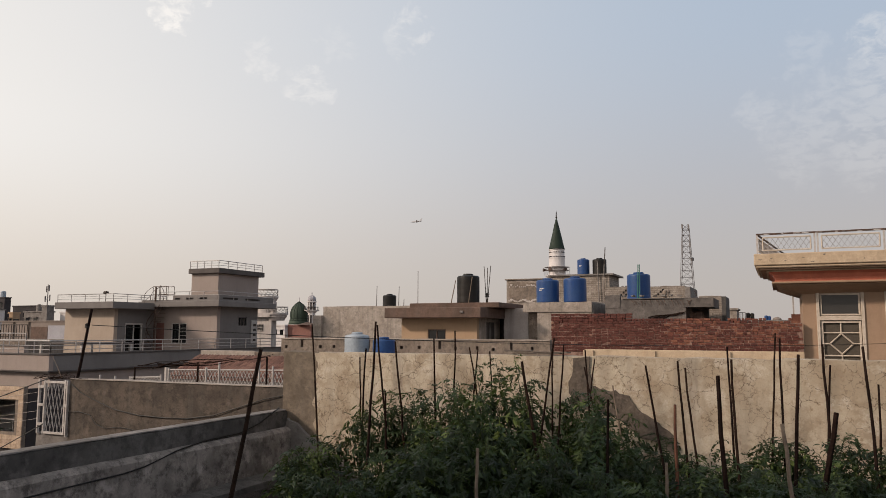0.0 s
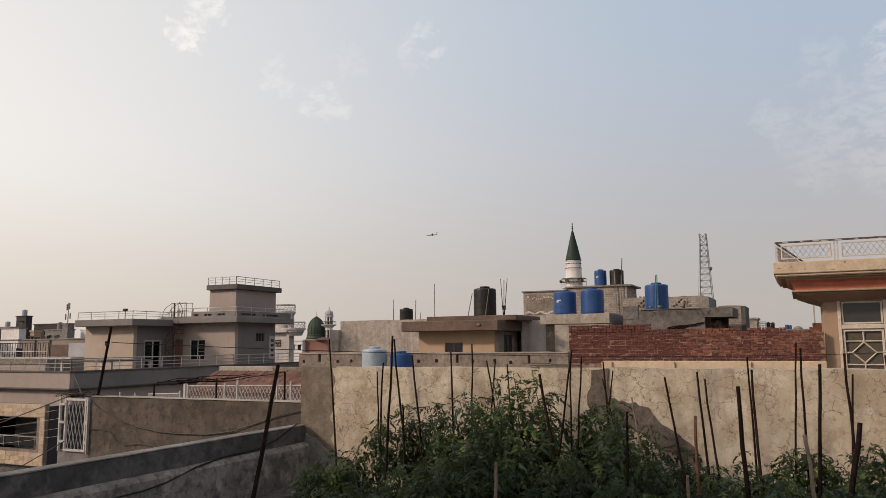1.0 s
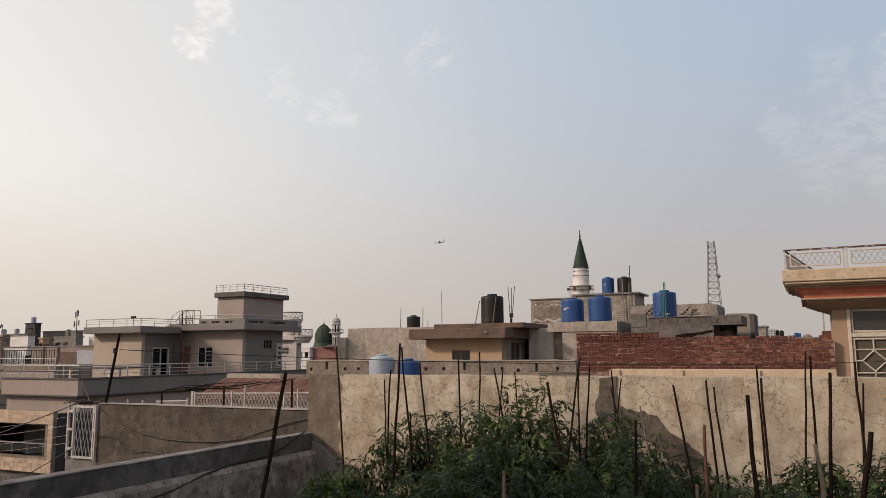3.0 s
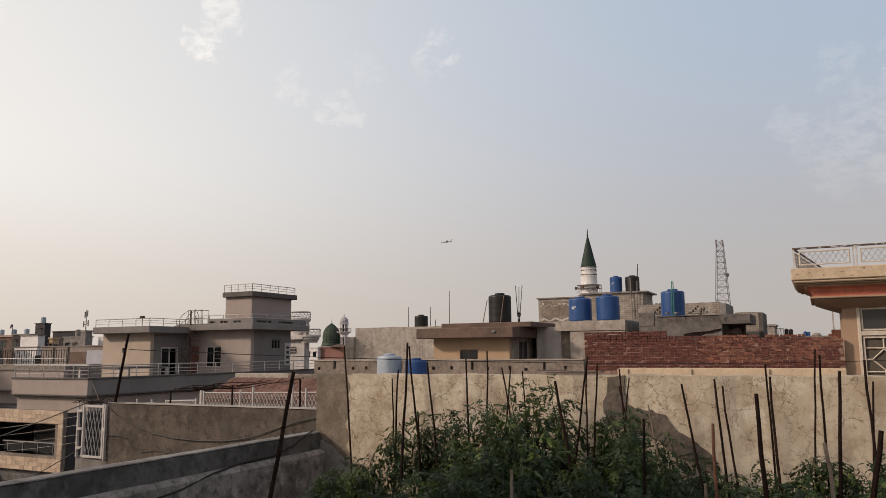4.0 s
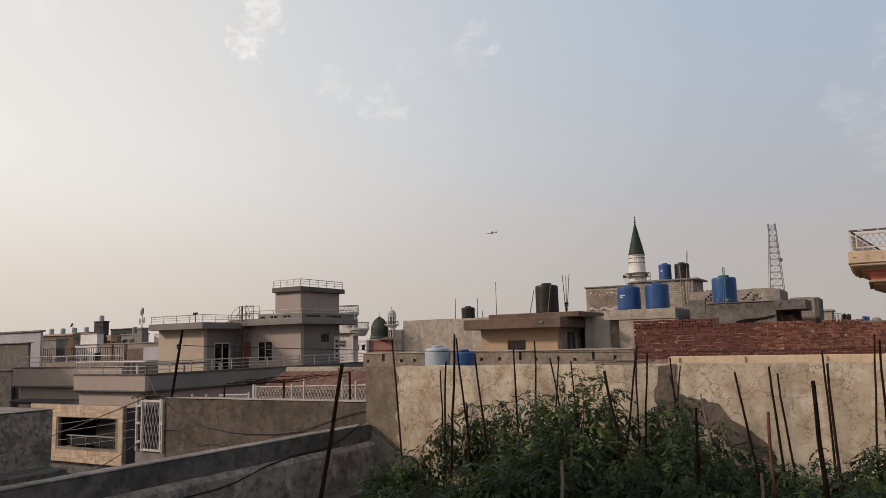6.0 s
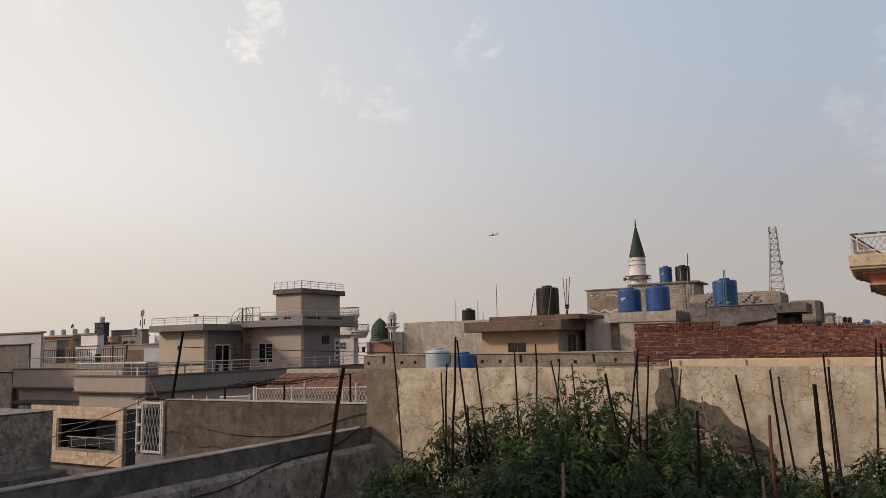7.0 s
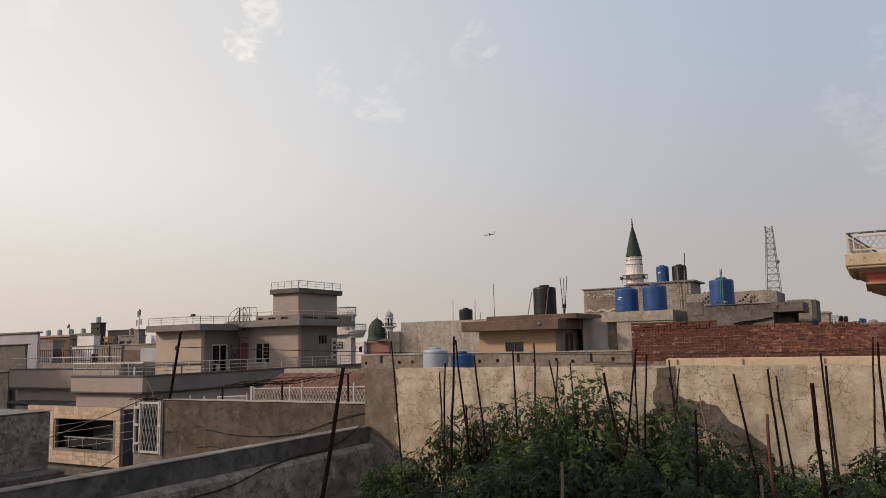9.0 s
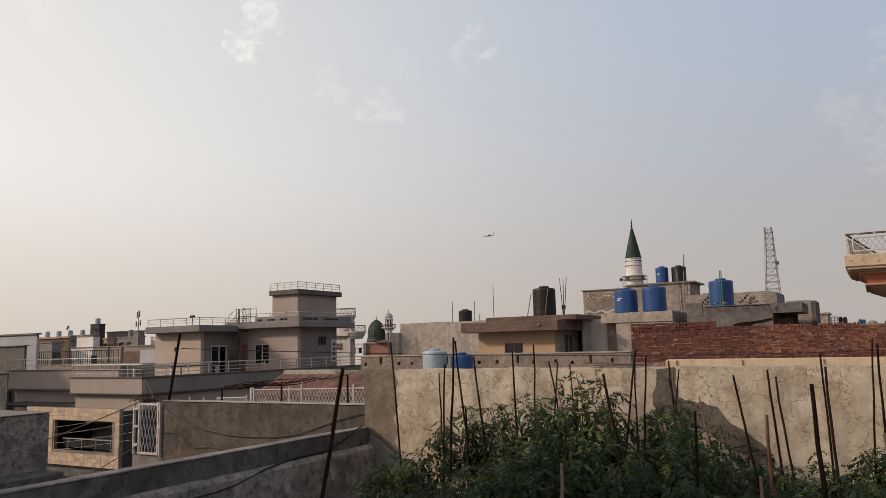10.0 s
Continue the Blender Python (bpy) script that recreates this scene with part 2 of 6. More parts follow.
M_WALL = cracked_plaster()
M_WALL_OLD = material("old_brown_plaster", (0.204, 0.166, 0.123), dark=(0.136, 0.111, 0.0808), scale=4, grain=40, bump=0.4, streaks=0.3, mottle=0.4)
M_CEMENT = material("grey_cement", (0.238, 0.221, 0.201), dark=(0.156, 0.143, 0.127), scale=2, grain=35, bump=0.5, streaks=0.3, mottle=0.45)
# dark cement, used too where shade is painted: far lower wall, balcony core
M_CEMENT_DARK = material("dark_cement_and_shade", (0.124, 0.116, 0.105), dark=(0.0648, 0.0605, 0.0562), scale=2, grain=30, bump=0.4, streaks=0.4, mottle=0.6)
M_LEDGE = material("blotched_cement", (0.290, 0.260, 0.228), dark=(0.130, 0.115, 0.100), scale=2.6, grain=30, bump=0.4, streaks=0.5, mottle=0.8)
M_PATCH = material("grey_repair_cement", (0.140, 0.116, 0.090), dark=(0.100, 0.083, 0.068), scale=5, grain=40, bump=0.7, mottle=0.5)
M_TANPL = material("tan_plaster", (0.262, 0.217, 0.172), dark=(0.18, 0.148, 0.117), scale=1.8, grain=34, bump=0.5, streaks=0.45, mottle=0.6)
# base colour darkened for the shade on the alley wall; streaks are stains
M_ALLEY = material("stained_shaded_tan_plaster", (0.112, 0.090, 0.070), dark=(0.062, 0.051, 0.041), scale=1.6, grain=38, bump=0.5, streaks=0.65, mottle=0.7)
M_LIME = material("pale_cement_render", (0.40, 0.355, 0.30), dark=(0.290, 0.25, 0.205), scale=1.4, grain=28, bump=0.45, streaks=0.4, mottle=0.45)
M_SLAB = material("brown_concrete", (0.150, 0.100, 0.076), dark=(0.10, 0.068, 0.052), scale=1.5, grain=25, bump=0.3, streaks=0.3, mottle=0.3)
M_ROOF = material("roof_screed", (0.176, 0.16, 0.14), dark=(0.096, 0.088, 0.08), scale=1.5, grain=40, bump=0.4)
M_SOIL = material("dark_soil", (0.0288, 0.0216, 0.0168), dark=(0.0144, 0.012, 0.0096), scale=6, grain=50, bump=1.0)
# cream paint brightened to carry the sunlight on the left block's front
M_LIT_CREAM = material("lit_cream_render", (0.435, 0.362, 0.283), dark=(0.385, 0.318, 0.248), scale=0.5, grain=40, bump=0.1, streaks=0.12, mottle=0.06)
M_MODERN = material("beige_render", (0.350, 0.296, 0.258), dark=(0.308, 0.260, 0.226), scale=0.5, grain=40, bump=0.1, streaks=0.14, mottle=0.06)
M_MODERN_TRIM = material("grey_brown_fascia", (0.115, 0.102, 0.0935), dark=(0.085, 0.0765, 0.0706), scale=1, grain=30, bump=0.15, streaks=0.2)
M_MODERN_GREY = material("grey_render_and_shade", (0.212, 0.198, 0.184), dark=(0.178, 0.166, 0.154), scale=0.6, grain=40, bump=0.1, streaks=0.2, mottle=0.08)
M_ORANGE = material("apricot_render", (0.425, 0.302, 0.191), dark=(0.383, 0.264, 0.162), scale=1, grain=40, bump=0.15, streaks=0.1)
M_PEACH = material("tan_paint", (0.383, 0.268, 0.178), dark=(0.332, 0.23, 0.153), scale=1.2, grain=50, bump=0.15, streaks=0.15)
M_CREAM = material("cream_paint_peeling", (0.544, 0.433, 0.297), dark=(0.459, 0.357, 0.238), scale=2.5, grain=30, bump=0.2, cracks=0.3, streaks=0.14, crack_scale=3.0, mottle=0.08)
M_RED = material("red_oxide_paint", (0.56, 0.185, 0.112), dark=(0.44, 0.145, 0.09), scale=2, grain=40, bump=0.15, streaks=0.2)
M_BRICK = material("red_brick", (0.178, 0.0670, 0.047), dark=(0.110, 0.042, 0.031), scale=7, grain=45, bump=0.9, per_piece=0.42, mottle=0.3)
M_BRICK_PALE = material("mortar_smeared_brick", (0.27, 0.155, 0.115), dark=(0.20, 0.085, 0.06), scale=9, grain=40, bump=0.6, per_piece=0.3, mottle=0.5)
M_BLOOM = material("salt_bloom", (0.58, 0.54, 0.49), dark=(0.42, 0.38, 0.33), scale=6, grain=25, bump=0.3, mottle=0.4)
M_SHED = material("stained_concrete", (0.165, 0.150, 0.135), dark=(0.105, 0.096, 0.088), scale=1.6, grain=25, bump=0.4, streaks=0.4, mottle=0.5)
M_MORTAR = material("brick_mortar", (0.30, 0.20, 0.155), dark=(0.13, 0.072, 0.056), scale=6, grain=60, bump=0.5)
M_PALE_BRICK = material("limewashed_brick", (0.391, 0.353, 0.302), dark=(0.281, 0.242, 0.2), scale=2.5, grain=18, bump=0.6, streaks=0.3, mottle=0.4, courses=(0.45, 0.42, 0.38))
M_TILE_CREAM = material("cream_stone_tile", (0.52, 0.405, 0.295), dark=(0.40, 0.30, 0.21), scale=14, grain=60, bump=0.4, per_piece=0.16)
M_TILE_RED = material("clay_roof_tile", (0.215, 0.12, 0.092), dark=(0.15, 0.085, 0.068), scale=5, grain=40, bump=0.3, per_piece=0.3)
M_WHITE = material("white_enamel", (0.515, 0.491, 0.452), dark=(0.39, 0.359, 0.32), rough=0.55, scale=8, grain=60, bump=0.1)
M_WHITE_WALL = material("whitewash", (0.72, 0.70, 0.67), dark=(0.60, 0.575, 0.54), scale=0.6, grain=20, bump=0.1, streaks=0.15)
M_FRAME = material("cream_window_paint", (0.60, 0.53, 0.43), dark=(0.48, 0.41, 0.32), rough=0.6, scale=8, grain=60, bump=0.1)
M_STEEL = material("brushed_steel_rail", (0.55, 0.53, 0.50), rough=0.4, metal=0.7, scale=8, grain=80, bump=0.05)
M_RUST = material("rusty_iron", (0.136, 0.088, 0.064), dark=(0.064, 0.048, 0.04), rough=0.8, metal=0.2, scale=10, grain=70, bump=0.3)
M_IRON = material("dark_iron", (0.048, 0.044, 0.04), dark=(0.08, 0.056, 0.04), rough=0.7, metal=0.3, scale=6, grain=60, bump=0.15)
M_STICK = material("dry_dark_stick", (0.026, 0.0145, 0.0105), dark=(0.0115, 0.0070, 0.0055), rough=0.95, spec=0.1, scale=14, grain=90, bump=0.6, per_piece=0.3)
M_STICK_PALE = material("pale_dry_stick", (0.24, 0.19, 0.14), dark=(0.15, 0.115, 0.085), scale=14, grain=90, bump=0.5)
M_STICK_RED = material("reddish_stick", (0.17, 0.075, 0.045), dark=(0.10, 0.045, 0.03), scale=14, grain=90, bump=0.5)
M_BLUE = material("blue_plastic", (0.014, 0.056, 0.190), dark=(0.020, 0.066, 0.19), rough=0.42, scale=2, grain=20, bump=0.03, streaks=0.12, dirt=(0.10, 0.13, 0.18), spec=0.35)
M_PALE_TANK = material("faded_pale_blue_plastic", (0.37, 0.43, 0.47), dark=(0.29, 0.345, 0.385), rough=0.55, scale=2, grain=20, bump=0.05, streaks=0.3)
M_BLACK = material("black_plastic", (0.010, 0.009, 0.008), dark=(0.018, 0.014, 0.011), rough=0.45, scale=2, grain=20, bump=0.05, spec=0.3)
M_LABEL = material("white_print", (0.65, 0.65, 0.65), scale=9, grain=60, bump=0.0)
M_GREEN = material("green_cone_paint", (0.018, 0.033, 0.021), dark=(0.013, 0.024, 0.016), rough=0.7, scale=0.4, grain=6, bump=0.1)
M_GREENPIPE = material("green_pipe", (0.04, 0.176, 0.128), rough=0.5, scale=5, grain=40, bump=0.0)
M_DARKBLDG = material("dark_cladding", (0.0544, 0.048, 0.048), dark=(0.0384, 0.0352, 0.0352), scale=0.3, grain=4, bump=0.1)
M_HAZEBLDG = material("far_render", (0.272, 0.231, 0.197), dark=(0.204, 0.17, 0.143), scale=0.25, grain=5, bump=0.1, streaks=0.2)
M_HAZERED = material("far_red_render", (0.235, 0.118, 0.094), dark=(0.17, 0.085, 0.07), scale=0.3, grain=5, bump=0.1)
M_GROUND = material("dusty_street", (0.128, 0.108, 0.088), dark=(0.08, 0.068, 0.056), scale=0.1, grain=4, bump=0.2)
M_PINK = material("faded_pink_render", (0.40, 0.27, 0.22), dark=(0.31, 0.205, 0.165), scale=0.4, grain=8, bump=0.1, streaks=0.2)
M_TERRA = material("terracotta", (0.2, 0.104, 0.068), dark=(0.136, 0.068, 0.044), scale=10, grain=60, bump=0.3)
M_WIRE = material("black_cable", (0.016, 0.0144, 0.0128), rough=0.6, scale=10, grain=50, bump=0.0)
M_AIR = material("airliner_grey", (0.55, 0.55, 0.55), rough=0.6, scale=0.5, grain=3, bump=0.0)
M_OFFWHITE = material("weathered_offwhite_paint", (0.50, 0.465, 0.43), dark=(0.38, 0.35, 0.32), scale=0.8, grain=20, bump=0.1, streaks=0.35)
# dome green lightened so that distance haze is in the colour
M_DOME = material("hazed_green_dome", (0.046, 0.068, 0.046), dark=(0.034, 0.052, 0.036), rough=0.7, scale=0.5, grain=6, bump=0.1)
M_BLUEGREY = material("pale_blue_grey_render", (0.40, 0.40, 0.42), dark=(0.33, 0.33, 0.345), scale=0.4, grain=10, bump=0.1, streaks=0.2)


def glass_material(name, tint, rough=0.08):
    m = bpy.data.materials.new(name)
    m.use_nodes = True
    b = m.node_tree.nodes["Principled BSDF"]
    b.inputs["Base Color"].default_value = (*tint, 1)
    b.inputs["Roughness"].default_value = rough
    b.inputs["Specular IOR Level"].default_value = 0.5
    return m


M_GLASS = glass_material("dark_window_glass", (0.012, 0.013, 0.014))
M_DARK = material("unlit_interior", (0.0144, 0.013, 0.012), scale=2, grain=20, bump=0.1)


def leaf_material():
    m = bpy.data.materials.new("tomato_leaf")
    m.use_nodes = True
    nodes, links = m.node_tree.nodes, m.node_tree.links
    b = nodes["Principled BSDF"]
    info = nodes.new("ShaderNodeObjectInfo")
    r = nodes.new("ShaderNodeValToRGB")
    r.color_ramp.elements[0].color = (0.0065, 0.0155, 0.0075, 1)
    r.color_ramp.elements[1].color = (0.125, 0.165, 0.046, 1)
    e = r.color_ramp.elements.new(0.80)
    e.color = (0.032, 0.059, 0.0225, 1)
    links.new(info.outputs["Random"], r.inputs["Fac"])
    n = nodes.new("ShaderNodeTexNoise")
    n.inputs["Scale"].default_value = 30.0
    x = nodes.new("ShaderNodeMix")
    x.data_type, x.blend_type = "RGBA", "MULTIPLY"
    x.inputs[0].default_value = 0.5
    links.new(r.outputs["Color"], x.inputs[6])
    links.new(n.outputs["Color"], x.inputs[7])
    links.new(x.outputs[2], b.inputs["Base Color"])
    b.inputs["Roughness"].default_value = 0.48
    b.inputs["Specular IOR Level"].default_value = 0.22
    t = nodes.new("ShaderNodeBsdfTranslucent")
    t.inputs["Color"].default_value = (0.10, 0.135, 0.03, 1)
    mx = nodes.new("ShaderNodeMixShader")
    mx.inputs[0].default_value = 0.20
    links.new(b.outputs["BSDF"], mx.inputs[1])
    links.new(t.outputs["BSDF"], mx.inputs[2])
    links.new(mx.outputs["Shader"], nodes["Material Output"].inputs["Surface"])
    return m


M_LEAF = leaf_material()
M_STEM = material("green_stem", (0.040, 0.052, 0.020), dark=(0.025, 0.034, 0.014), scale=20, grain=80, bump=0.2)


# ---- mesh helpers ----
def mesh_of(name, bm, mat, smooth=False):
    me = bpy.data.meshes.new(name)
    bm.normal_update()
    bm.to_mesh(me)
    bm.free()
    for q in (mat if isinstance(mat, (list, tuple)) else [mat]):
        me.materials.append(q)
    if smooth:
        for p in me.polygons:
            p.use_smooth = True
    return me


def part(name, bm, mat, parent=None, label="", smooth=False):
    """Links a bmesh as one mesh object, under a thing or a part."""
    ob = new(name, mesh_of(name, bm, mat, smooth))
    if parent is not None:
        ob.parent = parent
    if label:
        ob["label"] = label
    return ob


def thing(name, label, category, group="", kind=""):
    return tagged(new(name), label, category, group, kind)


def box(x0, x1, y0, y1, z0, z1, bevel=0.0, bm=None):
    bm = bm or bmesh.new()
    r = bmesh.ops.create_cube(bm, size=1.0, matrix=Matrix.Translation(((x0 + x1) / 2, (y0 + y1) / 2, (z0 + z1) / 2)) @ Matrix.Diagonal((abs(x1 - x0), abs(y1 - y0), abs(z1 - z0), 1)))
    if bevel:
        edges = list({e for v in r["verts"] for e in v.link_edges})
        bmesh.ops.bevel(bm, geom=edges, offset=bevel, segments=1, affect="EDGES")
    return bm


def rod(a, b, r0, r1=None, n=8, bm=None):
    """A round bar from a to b."""
    bm = bm or bmesh.new()
    a, b = Vector(a), Vector(b)
    d = b - a
    m = Matrix.Translation((a + b) / 2) @ d.to_track_quat("Z", "Y").to_matrix().to_4x4()
    bmesh.ops.create_cone(bm, cap_ends=True, segments=n, radius1=r0, radius2=r0 if r1 is None else r1, depth=d.length, matrix=m)
    return bm


def lathe(profile, n=28, at=(0, 0, 0), bm=None):
    """Turns (radius, height) pairs round the z axis."""
    bm = bm or bmesh.new()
    rings = []
    for r, z in profile:
        rings.append([bm.verts.new((at[0] + r * math.cos(2 * math.pi * k / n), at[1] + r * math.sin(2 * math.pi * k / n), at[2] + z)) for k in range(n)])
    for a, b in zip(rings, rings[1:]):
        for k in range(n):
            bm.faces.new((a[k], a[(k + 1) % n], b[(k + 1) % n], b[k]))
    bm.faces.new(list(reversed(rings[0])))
    bm.faces.new(rings[-1])
    return bm


def tube(points, r, n=6, r_end=None):
    """A bent round bar along points."""
    bm = bmesh.new()
    pts = [Vector(p) for p in points]
    rings = []
    for i, p in enumerate(pts):
        d = (pts[min(i + 1, len(pts) - 1)] - pts[max(i - 1, 0)]).normalized()
        u = d.orthogonal().normalized()
        w = d.cross(u)
        rad = r if r_end is None else r + (r_end - r) * i / (len(pts) - 1)
        rings.append([bm.verts.new(p + rad * (math.cos(2 * math.pi * k / n) * u + math.sin(2 * math.pi * k / n) * w)) for k in range(n)])
    for a, b in zip(rings, rings[1:]):
        best = min(range(n), key=lambda s: sum((a[k].co - b[(k + s) % n].co).length for k in range(n)))
        for k in range(n):
            bm.faces.new((a[k], a[(k + 1) % n], b[(k + 1 + best) % n], b[(k + best) % n]))
    bm.faces.new(list(reversed(rings[0])))
    bm.faces.new(rings[-1])
    bmesh.ops.recalc_face_normals(bm, faces=bm.faces)
    return bm


def cable(name, a, b, sag, r, mat, label, steps=14):
    """A slack cable between two points."""
    a, b = Vector(a), Vector(b)
    pts = [a.lerp(b, k / steps) - Vector((0, 0, sag * 4 * (k / steps) * (1 - k / steps))) for k in range(steps + 1)]
    ob = part(name, tube(pts, r, 5), mat)
    return tagged(ob, label, "cable")


def rail_run(parent, a, b, height, posts, bars, r=0.02, mat=None, name="rail"):
    """A metal railing from a to b: each post and each bar is a part."""
    mat = mat or M_STEEL
    a, b = Vector(a), Vector(b)
    for k in range(posts):
        p = a.lerp(b, k / (posts - 1))
        part("post", rod(p, p + Vector((0, 0, height)), r, n=6), mat, parent)
    for q in bars:
        up = Vector((0, 0, height * q))
        part(name, rod(a + up, b + up, r if q > 0.95 else r * 0.6, n=6), mat, parent)


def wall_with_openings(x0, x1, z0, z1, y0, y1, holes, bevel=0.0):
    """A wall in the x-z plane between y0 and y1 with rectangular openings (x0, x1, z0, z1) cut through it."""
    bm = bmesh.new()
    xs = sorted({x0, x1, *[h[0] for h in holes], *[h[1] for h in holes]})
    zs = sorted({z0, z1, *[h[2] for h in holes], *[h[3] for h in holes]})
    solid = {}
    for i in range(len(xs) - 1):
        for k in range(len(zs) - 1):
            cx, cz = (xs[i] + xs[i + 1]) / 2, (zs[k] + zs[k + 1]) / 2
            solid[i, k] = not any(h[0] < cx < h[1] and h[2] < cz < h[3] for h in holes)
    cache = {}

    def v(i, y, k):
        key = (i, y, k)
        if key not in cache:
            cache[key] = bm.verts.new((xs[i], y, zs[k]))
        return cache[key]

    for (i, k), s in solid.items():
        if not s:
            continue
        bm.faces.new((v(i, y0, k), v(i + 1, y0, k), v(i + 1, y0, k + 1), v(i, y0, k + 1)))
        bm.faces.new((v(i, y1, k), v(i, y1, k + 1), v(i + 1, y1, k + 1), v(i + 1, y1, k)))
        for di, dk, c in ((-1, 0, ((i, k), (i, k + 1))), (1, 0, ((i + 1, k + 1), (i + 1, k))), (0, -1, ((i + 1, k), (i, k))), (0, 1, ((i, k + 1), (i + 1, k + 1)))):
            if not solid.get((i + di, k + dk), False):
                (ia, ka), (ib, kb) = c
                bm.faces.new((v(ia, y0, ka), v(ia, y0, kb) if False else v(ib, y0, kb), v(ib, y1, kb), v(ia, y1, ka)))
    bmesh.ops.recalc_face_normals(bm, faces=bm.faces)
    return bm


def jag(x0, x1, y0, y1, z0, z1, step=0.12, amp=0.012, bm=None, seed=0):
    """A hand-plastered wall or slab: long sides cut into steps and slightly uneven."""
    bm = bm or bmesh.new()
    rng = random.Random(seed)
    n = max(2, int((x1 - x0) / step))
    m = max(2, int((z1 - z0) / step))
    front = [[bm.verts.new((x0 + (x1 - x0) * i / n, y0 + rng.uniform(-amp, amp) * 0.2, z0 + (z1 - z0) * k / m + (rng.uniform(-amp, amp) if k == m else 0))) for k in range(m + 1)] for i in range(n + 1)]
    back = [[bm.verts.new((x0 + (x1 - x0) * i / n, y1, z)) for z in (z0, front[i][m].co.z + rng.uniform(-amp, amp))] for i in range(n + 1)]
    for i in range(n):
        for k in range(m):
            bm.faces.new((front[i][k], front[i + 1][k], front[i + 1][k + 1], front[i][k + 1]))
        bm.faces.new((front[i][m], front[i + 1][m], back[i + 1][1], back[i][1]))
        bm.faces.new((back[i][0], back[i][1], back[i + 1][1], back[i + 1][0]))
        bm.faces.new((front[i][0], back[i][0], back[i + 1][0], front[i + 1][0]))
    bm.faces.new([*reversed([front[0][k] for k in range(m + 1)]), back[0][0], back[0][1]][::-1])
    bm.faces.new([*[front[n][k] for k in range(m + 1)], back[n][1], back[n][0]])
    bmesh.ops.recalc_face_normals(bm, faces=bm.faces)
    return bm


GROUND = -7.5

# ---- setting: ground, own roof, garden wall, parapet ----
bm = bmesh.new()
bmesh.ops.create_grid(bm, x_segments=8, y_segments=8, size=2500, matrix=Matrix.Translation((0, 0, GROUND)))
tagged(part("ground", bm, M_GROUND), "dusty brown street level far below the roofs", "ground", kind="structure")

tagged(part("floor", box(-5.0, 6.0, -6.0, 7.15, -0.3, 0.0), M_ROOF), "grey cement screed of the flat roof", "floor", kind="structure")
tagged(part("wall_house", box(-5.1, 5.9, -5.9, 7.1, GROUND, -0.3), M_CEMENT), "grey cement walls of the house below the roof", "wall", kind="structure")
tagged(part("wall_south", box(-5.1, 6.0, -6.2, -6.0, -0.3, 1.2), M_CEMENT), "plain grey cement parapet closing the roof", "wall", kind="structure")
tagged(part("wall_east", box(6.0, 6.2, -6.2, 7.15, -0.3, 1.37), M_CEMENT), "plain grey cement parapet closing the roof", "wall", kind="structure")

# unseen block, added only to throw shade on the left terrace parapet
tagged(part("wall_side_house", box(-50.0, -42.0, 13.0, 20.3, GROUND, 6.3), M_CEMENT), "unseen plain cement block added to shade the terrace parapet", "wall", kind="structure")
# added out of view to keep the sun off the bed's front rows
tagged(part("wall_next_house", box(-9.2, -5.3, -9.0, -0.6, GROUND, 5.1), M_CEMENT), "unseen plain cement block added to shade the front plants", "wall", kind="structure")
wall = tagged(part("wall_north", jag(-4.49, 6.0, 6.9, 7.12, -0.3, 1.37, step=0.14, amp=0.005, seed=3), M_WALL),
              "cream plastered roof wall, cracked and peeling, behind the tomato bed", "wall", kind="structure")
part("old_end", jag(-4.95, -4.493, 6.916, 7.11, -0.3, 1.372, step=0.12, amp=0.008, seed=5), M_WALL_OLD, wall, "older bare brown plaster at the wall's end")


def blob_patch(outline, y, depth, seed):
    """A thin sheet of cement with a ragged outline, standing proud of the wall."""
    rng = random.Random(seed)
    pts = []
    for (ax, az), (bx, bz) in zip(outline, outline[1:] + outline[:1]):
        n = max(2, int(math.hypot(bx - ax, bz - az) / 0.035))
        for k in range(n):
            f = k / n
            pts.append((ax + (bx - ax) * f + rng.uniform(-0.013, 0.013), az + (bz - az) * f + rng.uniform(-0.013, 0.013)))
    bm_ = bmesh.new()
    front = [bm_.verts.new((x, y - depth, z)) for x, z in pts]
    back = [bm_.verts.new((x, y + 0.01, z)) for x, z in pts]
    bm_.faces.new(front)
    for k in range(len(pts)):
        bm_.faces.new((front[k], back[k], back[(k + 1) % len(pts)], front[(k + 1) % len(pts)]))
    bmesh.ops.recalc_face_normals(bm_, faces=bm_.faces)
    return bm_


part("repair_patch", blob_patch([(-1.735, 1.365), (-1.60, 1.365), (-1.585, 1.106), (-1.373, 1.068), (-1.255, 1.023), (-1.145, 0.90), (-1.04, 0.842), (-0.942, 0.765), (-0.873, 0.707), (-0.825, 0.605), (-0.855, 0.518), (-0.947, 0.578), (-1.026, 0.636), (-1.107, 0.659), (-1.212, 0.726), (-1.275, 0.786), (-1.387, 0.859), (-1.513, 0.888), (-1.661, 0.907), (-1.765, 0.938), (-1.783, 1.12)], 6.89, 0.008, 4),
     M_PATCH, wall, "dark grey cement repair running down the wall")
part("flaked_edge", blob_patch([(-4.40, 1.36), (-4.53, 1.36), (-4.49, 1.22), (-4.55, 1.10), (-4.49, 0.98), (-4.56, 0.86), (-4.51, 0.72), (-4.55, 0.60), (-4.47, 0.50), (-4.50, 0.40), (-4.40, 0.36)], 6.902, 0.0035, 7), M_WALL, wall, "ragged flaking edge of the cream plaster")
